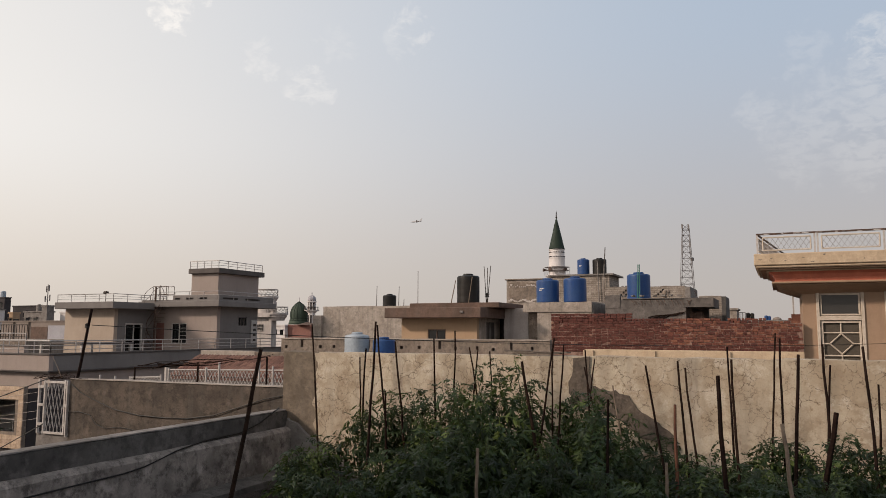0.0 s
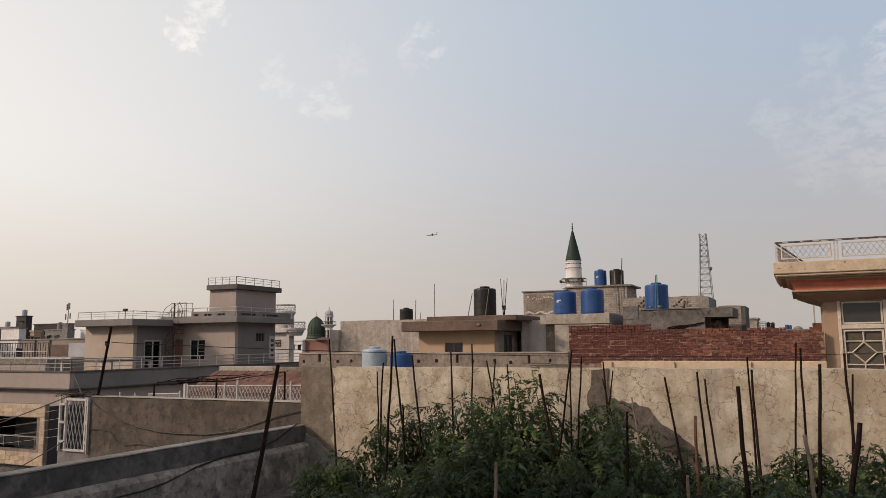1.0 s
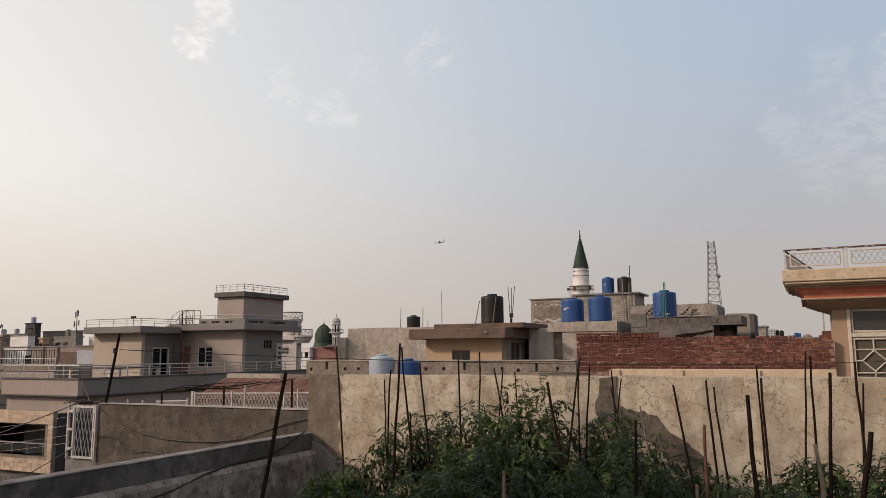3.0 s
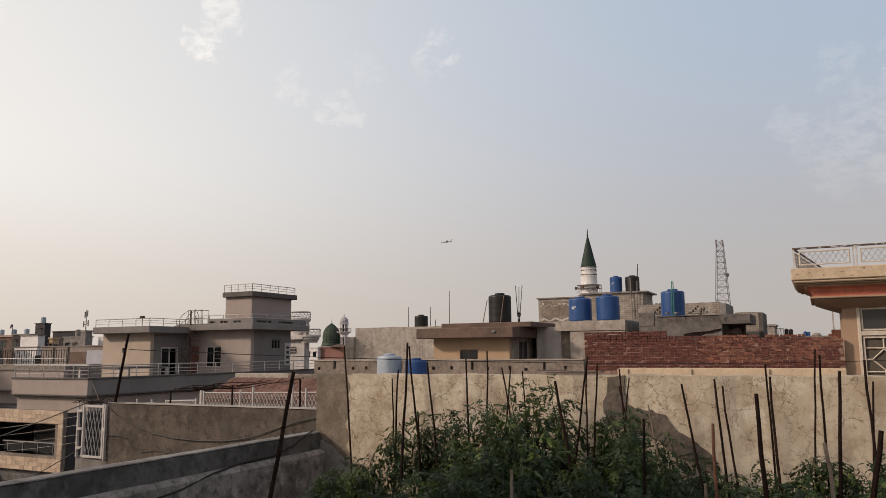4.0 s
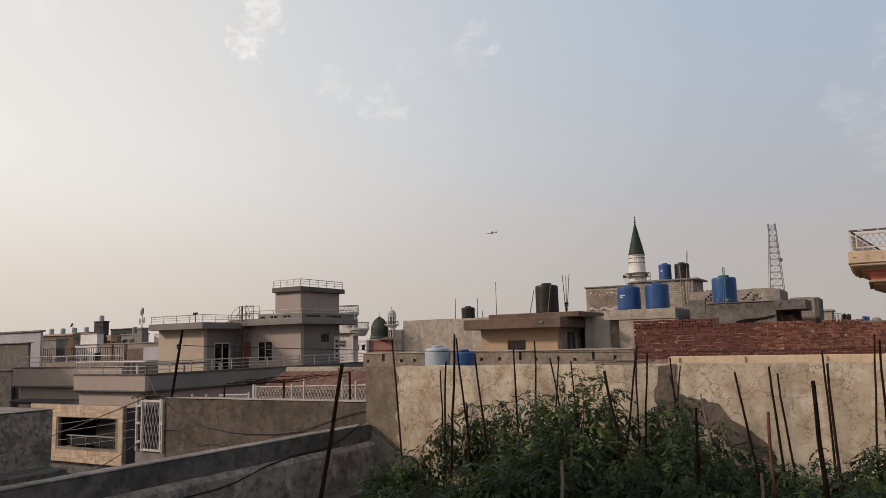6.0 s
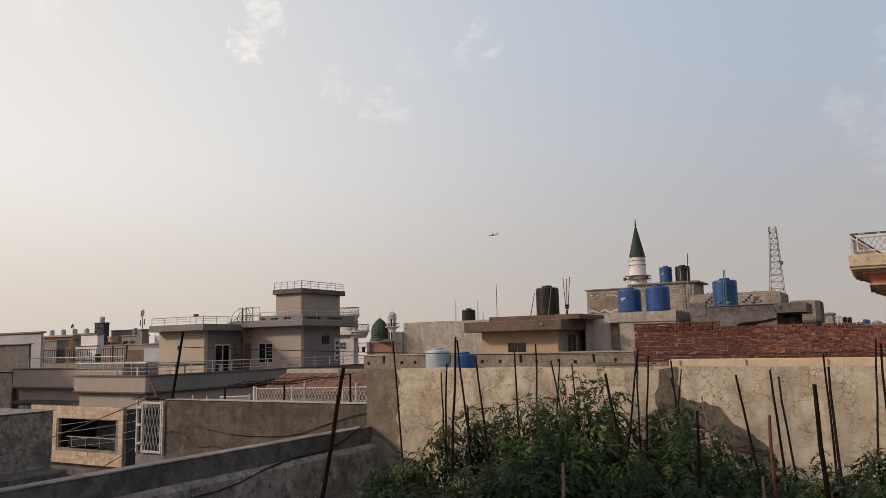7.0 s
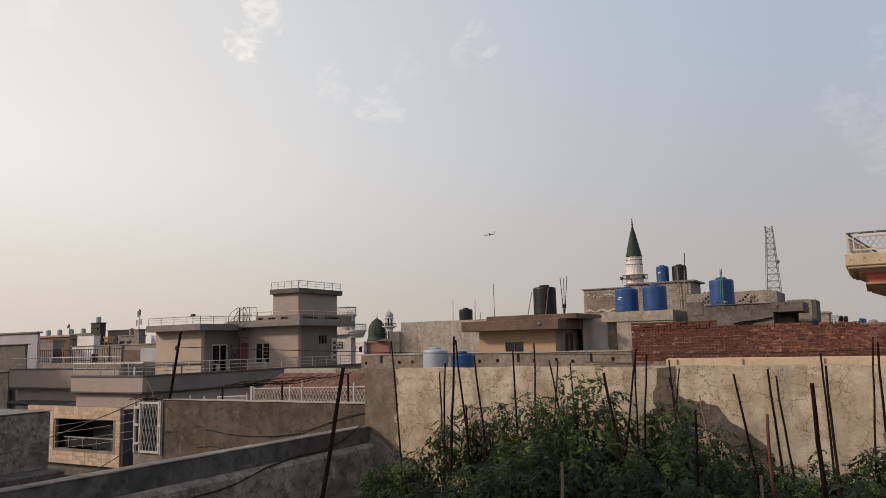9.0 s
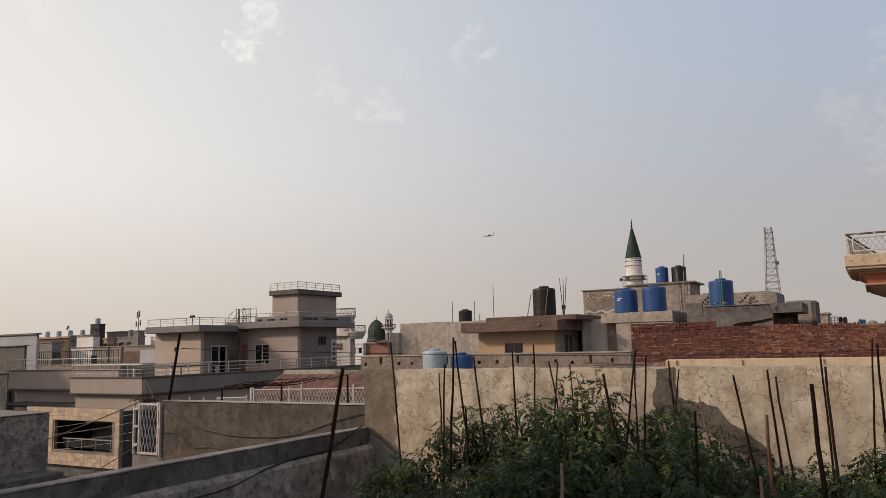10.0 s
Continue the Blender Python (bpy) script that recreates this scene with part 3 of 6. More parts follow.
part("cement_apron", blob_patch([(-4.86, 0.66), (-4.72, 0.61), (-4.63, 0.526), (-4.546, 0.489), (-4.44, 0.436), (-4.345, 0.32), (-4.18, 0.295), (-4.05, 0.18), (-3.9, 0.0), (-4.86, 0.0)], 6.892, 0.03, 6), M_CEMENT, wall, "rough cement apron at the foot of the wall")

parapet = tagged(part("wall_west", box(-4.99, -4.87, -6.0, 6.9, -0.3, 0.745, 0.012), M_CEMENT_DARK), "low dark grey cement parapet along the roof edge", "wall", kind="structure")


def long_profile(outline, y0, y1, step, amp, seed):
    """A hand-trowelled kerb: an (x, z) outline drawn along y, slightly uneven."""
    rg = random.Random(seed)
    b = bmesh.new()
    n = int((y1 - y0) / step)
    rings = [[b.verts.new((x + rg.uniform(-amp, amp), y0 + (y1 - y0) * k / n, z + rg.uniform(-amp, amp))) for x, z in outline] for k in range(n + 1)]
    for p, q in zip(rings, rings[1:]):
        for k in range(len(outline)):
            b.faces.new((p[k], p[(k + 1) % len(outline)], q[(k + 1) % len(outline)], q[k]))
    b.faces.new(rings[0])
    b.faces.new(rings[-1][::-1])
    bmesh.ops.recalc_face_normals(b, faces=b.faces)
    return b


# cap is lighter than the parapet to paint its sunlit top edge
part("wall_cap", long_profile([(-4.992, 0.747), (-4.99, 0.758), (-4.93, 0.762), (-4.87, 0.756), (-4.868, 0.747)], -6.0, 6.88, 0.2, 0.0015, 23), M_CEMENT, parapet, "thin worn cement cap, paler for its sunlit top")
part("ledge", long_profile([(-4.866, -0.02), (-4.866, 0.578), (-4.84, 0.574), (-4.805, 0.555), (-4.79, 0.535), (-4.775, -0.02)], -6.0, 6.88, 0.25, 0.003, 21), M_LEDGE, parapet, "lighter cement skirting with a sloped top")
part("lower_step", long_profile([(-4.774, -0.02), (-4.774, 0.185), (-4.68, 0.172), (-4.58, 0.15), (-4.57, -0.02)], -6.0, 6.88, 0.25, 0.004, 22), M_CEMENT_DARK, parapet, "low dark cement step at the foot")
tagged(part("garden_bed", jag(-4.3, 5.6, 4.1, 6.86, 0.002, 0.16, step=0.2, amp=0.03, seed=9), M_SOIL), "bed of dark soil on the roof under the tomato plants", "soil", kind="structure")

for k, (bx, by, w_, ang_) in enumerate(((-2.12, 7.01, 0.46, 3), (-1.98, 7.03, 0.34, -5), (-2.30, 6.99, 0.26, 8))):
    b_ = box(-w_ / 2, w_ / 2, -0.05, 0.05, 0, 0.010, 0.002)
    for v in b_.verts:
        v.co.z += 0.02 * (v.co.x / w_) ** 2
    tagged(part("loose_board", b_, M_PATCH), "thin grey weathered board lying on the wall top", "board", "boards on the wall").matrix_basis = pose(bx, by, 1.378 + 0.011 * k, 0, 0, ang_)

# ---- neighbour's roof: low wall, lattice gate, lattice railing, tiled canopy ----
low = tagged(part("wall_neighbour", jag(-10.85, -4.0, 9.2, 9.42, -1.6, 0.77, step=0.2, amp=0.008, seed=11), M_ALLEY), "stained tan plaster wall of the neighbouring roof, darkened for shade", "wall", kind="structure")
# pale strip paints the lit line along the coping
part("wall_cap", jag(-10.85, -4.0, 9.19, 9.43, 0.780, 0.788, step=0.25, amp=0.004, seed=13), M_LIME, low, "thin worn cement cap, pale for its lit edge")
part("lower_end", jag(-11.62, -10.853, 9.22, 9.40, -1.6, -0.14, step=0.2, amp=0.015, seed=12), M_CEMENT, low, "low broken cement wall under the gate")
tagged(part("neighbour_house", box(-12.3, -5.3, 9.45, 12.2, GROUND, -0.9), M_TANPL), "tan plastered house across the narrow gap", "house")
tagged(part("neighbour_floor", box(-13.6, -6.0, 12.22, 15.5, GROUND, 0.28), M_CEMENT), "grey cement roof slab of the tiled canopy's house", "house")


def lattice(parent, x0, x1, y, z0, z1, cell, bar, mat, name="lattice_bar", lean=2.6):
    """Crossing diagonal flat bars inside a frame, each a part; alike bars share a mesh."""
    h = z1 - z0
    run = cell * lean
    n = int((x1 - x0 + 2 * run) / cell)
    for s in (1, -1):
        for k in range(n):
            a = x0 - run + k * cell
            p, q = Vector((a, y + 0.004 * s, z0)), Vector((a + run, y + 0.004 * s, z1))
            lo, hi = max(0.0, (x0 - p.x) / run), min(1.0, (x1 - p.x) / run)
            if hi - lo < 0.08:
                continue
            u, v_ = p.lerp(q, lo), p.lerp(q, hi)
            if s < 0:
                u, v_ = Vector((x0 + x1 - u.x, u.y, u.z)), Vector((x0 + x1 - v_.x, v_.y, v_.z))
            part(name, rod(u, v_, bar, n=4), mat, parent)


gate = thing("lattice_gate", "scratched white folding lattice gate beside the low wall", "gate")
for gx in (-11.56, -11.42, -10.94):
    part("stile", box(gx - 0.018, gx + 0.018, 9.17, 9.21, -0.14, 0.76, 0.004), M_WHITE, gate)
part("stile", box(-10.885, -10.855, 9.15, 9.2, -0.16, 0.75, 0.004), M_WHITE, gate)
for gz in (-0.12, 0.72):
    part("crossbar", box(-11.42, -10.94, 9.175, 9.205, gz - 0.02, gz + 0.02, 0.004), M_WHITE, gate)
for gz in (0.0, 0.32, 0.62):
    part("bracket", box(-10.93, -10.86, 9.16, 9.19, gz, gz + 0.05), M_WHITE, gate)
    part("bracket", box(-11.55, -11.43, 9.16, 9.19, gz, gz + 0.04), M_WHITE, gate)
lattice(gate, -11.40, -10.96, 9.19, -0.10, 0.70, 0.085, 0.008, M_WHITE)

fence = thing("lattice_railing", "white lattice railing on the neighbouring roof edge", "railing")
for k in range(5, 16):
    px = -13.4 + k * 0.33
    if k % 4 > 1 and k != 15:
        continue
    part("post", box(px - 0.016, px + 0.016, 12.36, 12.40, 0.28, 0.74 + 0.10 * ((k * 7) % 3 == 0) + 0.012 * k, 0.004), M_WHITE, fence)
for fz in (0.34, 0.74):
    part("crossbar", rod((-11.78, 12.385, fz + 0.03), (-8.6, 12.385, fz + 0.09), 0.014, n=6), M_WHITE, fence)
lattice(fence, -11.78, -8.62, 12.385, 0.34, 0.78, 0.085, 0.009, M_WHITE)
# the lower, further panel past the corner post
for px in (-13.75, -13.3, -12.87, -12.0):
    part("post", box(px - 0.016, px + 0.016, 12.40, 12.44, 0.28, 0.66 if px > -12.2 else 0.60, 0.004), M_WHITE, fence)
for fz in (0.32, 0.58):
    part("crossbar", rod((-12.87, 12.42, fz), (-12.0, 12.42, fz + 0.03), 0.014, n=6), M_WHITE, fence)
lattice(fence, -12.86, -12.01, 12.42, 0.32, 0.59, 0.085, 0.009, M_WHITE)
part("corner_post", box(-11.86, -11.80, 12.36, 12.42, 0.28, 0.84, 0.006), M_WHITE, fence)

canopy = thing("tiled_canopy", "sloping canopy of faded red clay tiles, cream ridge band", "roof")
part("slab", box(-12.75, -8.2, 13.5, 14.55, 0.3, 0.55), M_CEMENT, canopy)
part("ridge_band", box(-12.8, -11.2, 14.5, 14.72, 0.98, 1.115, 0.01), M_LIME, canopy, "cream painted ridge band")
part("ridge_band", box(-11.2, -8.2, 14.5, 14.72, 0.98, 1.10, 0.01), M_TANPL, canopy, "bare plaster ridge band")
slope_len = math.hypot(1.0, 0.43)
slope = math.degrees(math.atan2(0.43, 1.0))


def clay_tile():
    """A half-round clay tile lying along y, wider at its lower end."""
    b = bmesh.new()
    rows = []
    for y, r, z in ((0.0, 0.058, 0.018), (0.20, 0.048, 0.0)):
        rows.append([b.verts.new((r * math.cos(math.pi * k / 5), y, z + 0.7 * r * math.sin(math.pi * k / 5))) for k in range(6)])
    for k in range(5):
        b.faces.new((rows[0][k], rows[0][k + 1], rows[1][k + 1], rows[1][k]))
    b.faces.new(rows[0][::-1])
    return b


tile_mesh = mesh_of("clay_tile", clay_tile(), M_TILE_RED, True)
tilt = pose(0, 13.45, 0.57, slope, 0, 0)
bm = bmesh.new()
bmesh.ops.create_cube(bm, size=1, matrix=pose(-10.5, 13.45, 0.55, slope, 0, 0) @ Matrix.Translation((0, slope_len / 2, -0.03)) @ Matrix.Diagonal((4.6, slope_len, 0.05, 1)))
part("decking", bm, M_TILE_RED, canopy)
for col in range(50):
    for row in range(6):
        o = new("roof_tile", tile_mesh)
        o.parent = canopy
        o.matrix_basis = tilt @ Matrix.Translation((-12.74 + col * 0.0905, row * 0.178, 0.0)) @ Matrix.Diagonal((0.77, 1.0, 0.77, 1))

# ---- modern beige house with a tower room ----
modern = thing("modern_house", "modern beige and grey house with flat slabs, terrace and tower room", "house")
part("tower_wall", box(-28.94, -27.13, 31.9, 35.3, 2.9, 4.62), M_MODERN, modern)
part("tower_roof", box(-29.0, -26.90, 31.68, 35.55, 4.6, 4.87, 0.02), M_MODERN_TRIM, modern, "grey-brown flat tower roof slab")
tr_rail = part("tower_railing", rod((-28.93, 31.75, 5.27), (-27.0, 31.75, 5.27), 0.018, n=6), M_STEEL, modern, "thin steel railing round the tower roof")
for a, b, n in (((-28.93, 31.75, 4.87), (-27.0, 31.75, 4.87), 5), ((-27.0, 31.75, 4.88), (-27.0, 35.45, 4.88), 6)):
    rail_run(tr_rail, a, b, 0.39, n, (0.35, 0.68, 1.0), 0.02)
# slot-like openings in the parapet of the upper slab
part("upper_slab", box(-32.0, -26.45, 31.2, 36.1, 2.82, 3.12, 0.02), M_MODERN_GREY, modern, "grey-brown projecting roof slab")
up = part("upper_kerb", box(-31.9, -26.6, 31.35, 36.0, 3.12, 3.2), M_MODERN_GREY, modern)
part("slotted_kerb", wall_with_openings(-29.6, -26.6, 3.12, 3.42, 31.26, 31.345, [(-29.45, -29.1, 3.2, 3.30), (-28.7, -28.2, 3.2, 3.30), (-27.8, -27.3, 3.2, 3.30)]), M_MODERN_GREY, up)
part("slotted_kerb", wall_with_openings(0.0, 4.6, 3.12, 3.42, 0, 0.1, [(0.3, 1.5, 3.2, 3.30), (2.1, 3.4, 3.2, 3.30)]), M_MODERN_GREY, up).matrix_basis = Matrix.Translation((-26.49, 31.26, 0)) @ Matrix.Rotation(radians(90), 4, "Z")
part("kerb_shadow_gap", box(-29.5, -26.66, 31.4, 35.8, 3.2, 3.36), M_MODERN_TRIM, up)
rl = part("roof_railing", rod((-30.5, 31.3, 3.62), (-26.55, 31.3, 3.62), 0.018, n=6), M_STEEL, modern, "steel railing on the roof slab")
rail_run(rl, (-30.5, 31.3, 3.2), (-26.55, 31.3, 3.2), 0.42, 5, (0.55, 1.0), 0.02)
rail_run(rl, (-26.55, 31.3, 3.2), (-26.55, 36.0, 3.2), 0.42, 5, (0.55, 1.0), 0.02)
# recessed front with door and window
holes = [(-31.38, -30.74, 0.3, 1.98), (-30.26, -29.17, 0.85, 1.98)]
part("recessed_wall", wall_with_openings(-31.4, -27.13, -2.0, 2.84, 31.9, 32.15, holes), M_MODERN, modern)
# walls turned from the sun get the greyer colour as painted shade
part("side_wall", wall_with_openings(0.252, 3.4, -2.0, 2.84, 0, 0.24, [(1.75, 2.45, 1.85, 2.3)]), M_MODERN_GREY, modern).matrix_basis = Matrix.Translation((-27.13, 31.9, 0)) @ Matrix.Rotation(radians(90), 4, "Z")
part("back_wall", box(-35.0, -27.4, 35.3, 35.6, -2.0, 2.84), M_MODERN_GREY, modern)
part("interior", box(-31.3, -27.5, 32.9, 33.0, -1.9, 2.8), M_DARK, modern)


def window(parent, x0, x1, z0, z1, y, bars=1, frame_mat=None, fw=0.06, name="window"):
    """A framed window in a wall facing -y, with its panes set back."""
    frame_mat = frame_mat or M_WHITE
    w = part(name, box(x0, x1, y + 0.02, y + 0.07, z1 - fw, z1, 0.006), frame_mat, parent)
    part("frame", box(x0, x1, y + 0.02, y + 0.07, z0, z0 + fw, 0.006), frame_mat, w)
    for k in range(bars + 2):
        cx = x0 + fw / 2 + (x1 - x0 - fw) * k / (bars + 1)
        part("frame", box(cx - fw / 2, cx + fw / 2, y + 0.02, y + 0.07, z0 + fw, z1 - fw, 0.006), frame_mat, w)
        if k <= bars:
            nx = x0 + fw / 2 + (x1 - x0 - fw) * (k + 1) / (bars + 1)
            part("pane", box(cx + fw / 2, nx - fw / 2, y + 0.045, y + 0.052, z0 + fw, z1 - fw), M_GLASS, w)
    return w


window(modern, -30.26, -29.17, 0.85, 1.98, 31.92, 1)
for k in range(4):
    part("window_bar", rod((-29.66, 31.93, 1.1 + 0.2 * k), (-29.24, 31.93, 1.1 + 0.2 * k), 0.012, n=4), M_WHITE, modern)
sw = part("side_window", box(-27.16, -27.10, 33.65, 34.35, 2.26, 2.32), M_MODERN_TRIM, modern, "small square side window")
part("pane", box(-27.25, -27.2, 33.65, 34.35, 1.85, 2.3), M_GLASS, sw)
for q in (33.85, 34.1):
    part("frame", box(-27.17, -27.12, q - 0.02, q + 0.02, 1.85, 2.28), M_MODERN_TRIM, sw)
part("door", box(-31.38, -30.74, 31.98, 32.03, 0.3, 1.98, 0.01), M_HAZERED, modern, "red-brown terrace door")
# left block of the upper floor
part("block_wall", wall_with_openings(-34.95, -31.4, -2.0, 2.70, 29.07, 29.3, []), M_LIT_CREAM, modern, "cream rendered front wall, brightened for the sun on it")
part("block_side", wall_with_openings(0.232, 2.82, -2.0, 2.70, 0, 0.22, [(0.75, 1.95, 0.5, 1.95)]), M_MODERN_GREY, modern).matrix_basis = Matrix.Translation((-31.4, 29.07, 0)) @ Matrix.Rotation(radians(90), 4, "Z")
sl = part("sliding_door", box(-31.50, -31.42, 29.82, 31.02, 1.87, 1.95), M_WHITE, modern, "white framed sliding door, half open")
for q in (29.85, 30.42, 30.98):
    part("frame", box(-31.50, -31.42, q - 0.035, q + 0.035, 0.5, 1.87), M_WHITE, sl)
part("pane", box(-31.47, -31.45, 29.85, 30.42, 0.5, 1.87), M_GLASS, sl)
part("curtain", box(-30.20, -29.74, 32.06, 32.075, 0.9, 1.95), M_OFFWHITE, modern, "pale curtain behind the glass")
part("interior", box(-32.4, -32.3, 29.4, 34.0, -1.9, 2.6), M_DARK, modern)
part("block_slab", box(-35.05, -30.85, 28.45, 32.4, 2.68, 3.03, 0.02), M_MODERN_GREY, modern, "grey-brown projecting roof slab")
brl = part("roof_railing", rod((-34.95, 28.55, 3.42), (-30.95, 28.55, 3.42), 0.018, n=6), M_STEEL, modern, "steel railing on the roof slab")
rail_run(brl, (-34.95, 28.55, 3.03), (-30.95, 28.55, 3.03), 0.4, 5, (0.4, 0.7, 1.0), 0.018)
rail_run(brl, (-30.95, 28.55, 3.03), (-30.95, 32.2, 3.03), 0.4, 5, (0.4, 0.7, 1.0), 0.018)
# lower terrace
part("terrace_floor", box(-38.5, -25.6, 23.1, 36.2, -0.1, 0.05), M_MODERN_GREY, modern)
part("terrace_floor", box(-30.0, -25.6, 20.7, 23.1, -0.1, 0.05), M_MODERN_GREY, modern)
part("lower_wall", box(-29.9, -25.65, 20.8, 36.0, GROUND, -0.1), M_MODERN, modern)
part("lower_wall", box(-38.3, -29.92, 23.3, 36.0, GROUND, -0.12), M_MODERN, modern)
part("dark_awning", box(-37.4, -31.0, 22.2, 23.28, -0.82, -0.62, 0.08), M_DARKBLDG, modern, "dark sagging awning under the terrace")
part("terrace_parapet", box(-30.0, -25.5, 20.6, 20.8, 0.03, 0.62), M_MODERN, modern)
# same parapet, its shaded side painted greyer
part("terrace_parapet", box(-25.7, -25.5, 20.8, 36.2, 0.03, 0.62), M_MODERN_GREY, modern)
part("terrace_parapet", box(-38.5, -30.04, 23.0, 23.2, 0.02, 0.87), M_MODERN, modern)
for a in ((-30.03, -25.46, 20.56, 20.84, 0.62, 0.69), (-25.74, -25.46, 20.84, 36.2, 0.62, 0.69), (-38.5, -30.04, 22.96, 23.24, 0.87, 0.93), (-30.03, -25.46, 20.54, 20.8, -0.03, 0.03), (-25.7, -25.44, 20.8, 36.2, -0.03, 0.03), (-38.5, -30.04, 22.94, 23.2, -0.07, 0.02)):
    part("coping", box(*a, 0.01), M_MODERN_TRIM, modern)
# rail tops made white to paint the sunlight they catch
part("top_rail", box(-30.0, -25.58, 20.66, 20.74, 1.165, 1.20, 0.008), M_WHITE_WALL, modern, "flat top rail, white for the sunlight it catches")
part("top_rail", box(-38.4, -30.9, 23.06, 23.14, 1.42, 1.455, 0.008), M_WHITE_WALL, modern, "flat top rail, white for the sunlight it catches")
trl = part("terrace_railing", rod((-30.0, 20.7, 1.16), (-25.6, 20.7, 1.16), 0.024, n=6), M_STEEL, modern, "steel tube railing round the terrace")
rail_run(trl, (-30.0, 20.7, 0.69), (-25.6, 20.7, 0.69), 0.47, 6, (0.3, 0.62, 1.0), 0.022)
rail_run(trl, (-25.6, 20.7, 0.69), (-25.6, 30.0, 0.69), 0.47, 9, (0.3, 0.62, 1.0), 0.022)
rail_run(trl, (-25.6, 30.0, 0.69), (-25.6, 36.0, 0.69), 0.47, 6, (0.3, 0.62, 1.0), 0.022)
rail_run(trl, (-38.4, 23.1, 0.93), (-30.1, 23.1, 0.93), 0.5, 9, (0.45, 1.0), 0.022)
sk = thing("roof_canopy", "flat grey sheet canopy on short white posts on terrace", "canopy")
part("sheet", box(-29.2, -26.6, 23.0, 25.8, 0.98, 1.04, 0.01), M_MODERN_TRIM, sk)
for px_, py_ in ((-29.1, 23.1), (-26.7, 23.1), (-29.1, 25.7), (-26.7, 25.7)):
    part("post", box(px_ - 0.05, px_ + 0.05, py_ - 0.05, py_ + 0.05, 0.05, 0.98), M_WHITE, sk)
# iron stair to the upper roof
stair = thing("iron_stair", "rusty iron ladder stair with hoop rails up to the roof", "ladder")
part("pole", rod((-30.85, 31.3, 0.05), (-30.85, 31.3, 3.92), 0.045, n=8), M_RUST, stair)
for k in range(13):
    ang_ = radians(150 + 24 * k)
    c_, s_ = math.cos(ang_), math.sin(ang_)
    bm = bmesh.new()
    bmesh.ops.create_cube(bm, size=1, matrix=pose(-30.85 + 0.28 * c_, 31.3 + 0.28 * s_, 0.25 + k * 0.225, 0, 0, 150 + 24 * k) @ Matrix.Diagonal((0.5, 0.17, 0.025, 1)))
    part("tread", bm, M_RUST, stair)
for dz_, r_ in ((0.45, 0.013), (0.85, 0.017)):
    part("spiral_rail", tube([(-30.85 + 0.42 * math.cos(radians(150 + 12 * k)), 31.3 + 0.42 * math.sin(radians(150 + 12 * k)), 0.25 + k * 0.1125 + dz_) for k in range(27)], r_, 5), M_RUST, stair)
for sy in (0.0, 0.45):
    for hz in (3.5, 3.92):
        part("handrail", tube([(-31.50, 31.1 + sy, hz - 0.75), (-31.47, 31.1 + sy, hz - 0.45), (-31.3, 31.1 + sy, hz - 0.25), (-30.85, 31.1 + sy, hz), (-29.8, 31.1 + sy, hz)], 0.014, 5), M_RUST, stair)
    for hx in (-31.47, -30.85, -30.35, -29.8):
        part("upright", rod((hx, 31.1 + sy, 3.13 if hx > -31 else 2.7), (hx, 31.1 + sy, 3.92 if hx > -31 else 3.45), 0.014, n=5), M_RUST, stair)

# ---- house with the cream tiled balcony front ----
tiled = thing("tiled_balcony_house", "balcony front clad in small cream stone tiles, with a dark recess", "house")
# dark core stands in for the unlit void below the balcony
part("core", box(-25.0, -20.75, 16.1, 18.2, GROUND, -2.06), M_CEMENT_DARK, tiled)
part("balcony_front", wall_with_openings(-25.6, -20.77, -1.95, -0.10, 16.0, 16.12, [(-24.05, -21.13, -1.47, -0.52)]), M_TANPL, tiled)
part("balcony_side", box(-20.89, -20.75, 16.125, 18.2, -1.95, -0.18), M_DARKBLDG, tiled, "dark side wall")
part("balcony_roof", box(-25.0, -20.9, 16.125, 18.0, -0.515, -0.43), M_CEMENT_DARK, tiled)
# whitewash makes up in colour for light missing from the recess
part("balcony_back", box(-25.0, -20.9, 18.0, 18.15, -1.95, -0.46), M_WHITE_WALL, tiled)
part("balcony_floor", box(-25.0, -20.9, 16.12, 18.0, -2.05, -1.95), M_CEMENT, tiled)
part("inner_side", box(-25.0, -24.85, 16.125, 18.0, -1.95, -0.52), M_DARKBLDG, tiled)
part("slab_edge", box(-26.2, -20.7, 15.7, 15.95, -2.25, -2.02, 0.02), M_CEMENT_DARK, tiled, "projecting cement slab edge")
part("inner_door", box(-22.7, -21.9, 17.93, 17.99, -1.95, -0.45), M_GLASS, tiled)
part("balcony_rail", rod((-23.85, 16.2, -1.12), (-21.15, 16.2, -1.12), 0.022, n=6), M_STEEL, tiled, "steel balcony rail with glass below")
for k in range(4):
    part("rail_post", rod((-23.6 + 0.72 * k, 16.2, -1.44), (-23.6 + 0.72 * k, 16.2, -1.12), 0.018, n=6), M_STEEL, tiled)
part("glass", box(-23.85, -21.15, 16.21, 16.22, -1.4, -1.16), M_GLASS, tiled)

grey_left = thing("grey_block_house", "bare grey cement house side with a low roof edge", "house")
part("wall", box(-24.0, -15.2, 3.0, 10.0, GROUND, 0.42, 0.03), M_LEDGE, grey_left)
part("roof_edge", box(-24.0, -15.18, 3.0, 10.01, 0.425, 0.44, 0.005), M_CEMENT, grey_left, "thin cement roof edge")
part("lower_ledge", box(-15.195, -14.5, 3.0, 9.9, -1.05, -0.72, 0.03), M_CEMENT_DARK, grey_left, "stained lower ledge")

# ---- roof wall with drain holes, tan house with brown slab ----
rng = random.Random(91)
slots = []
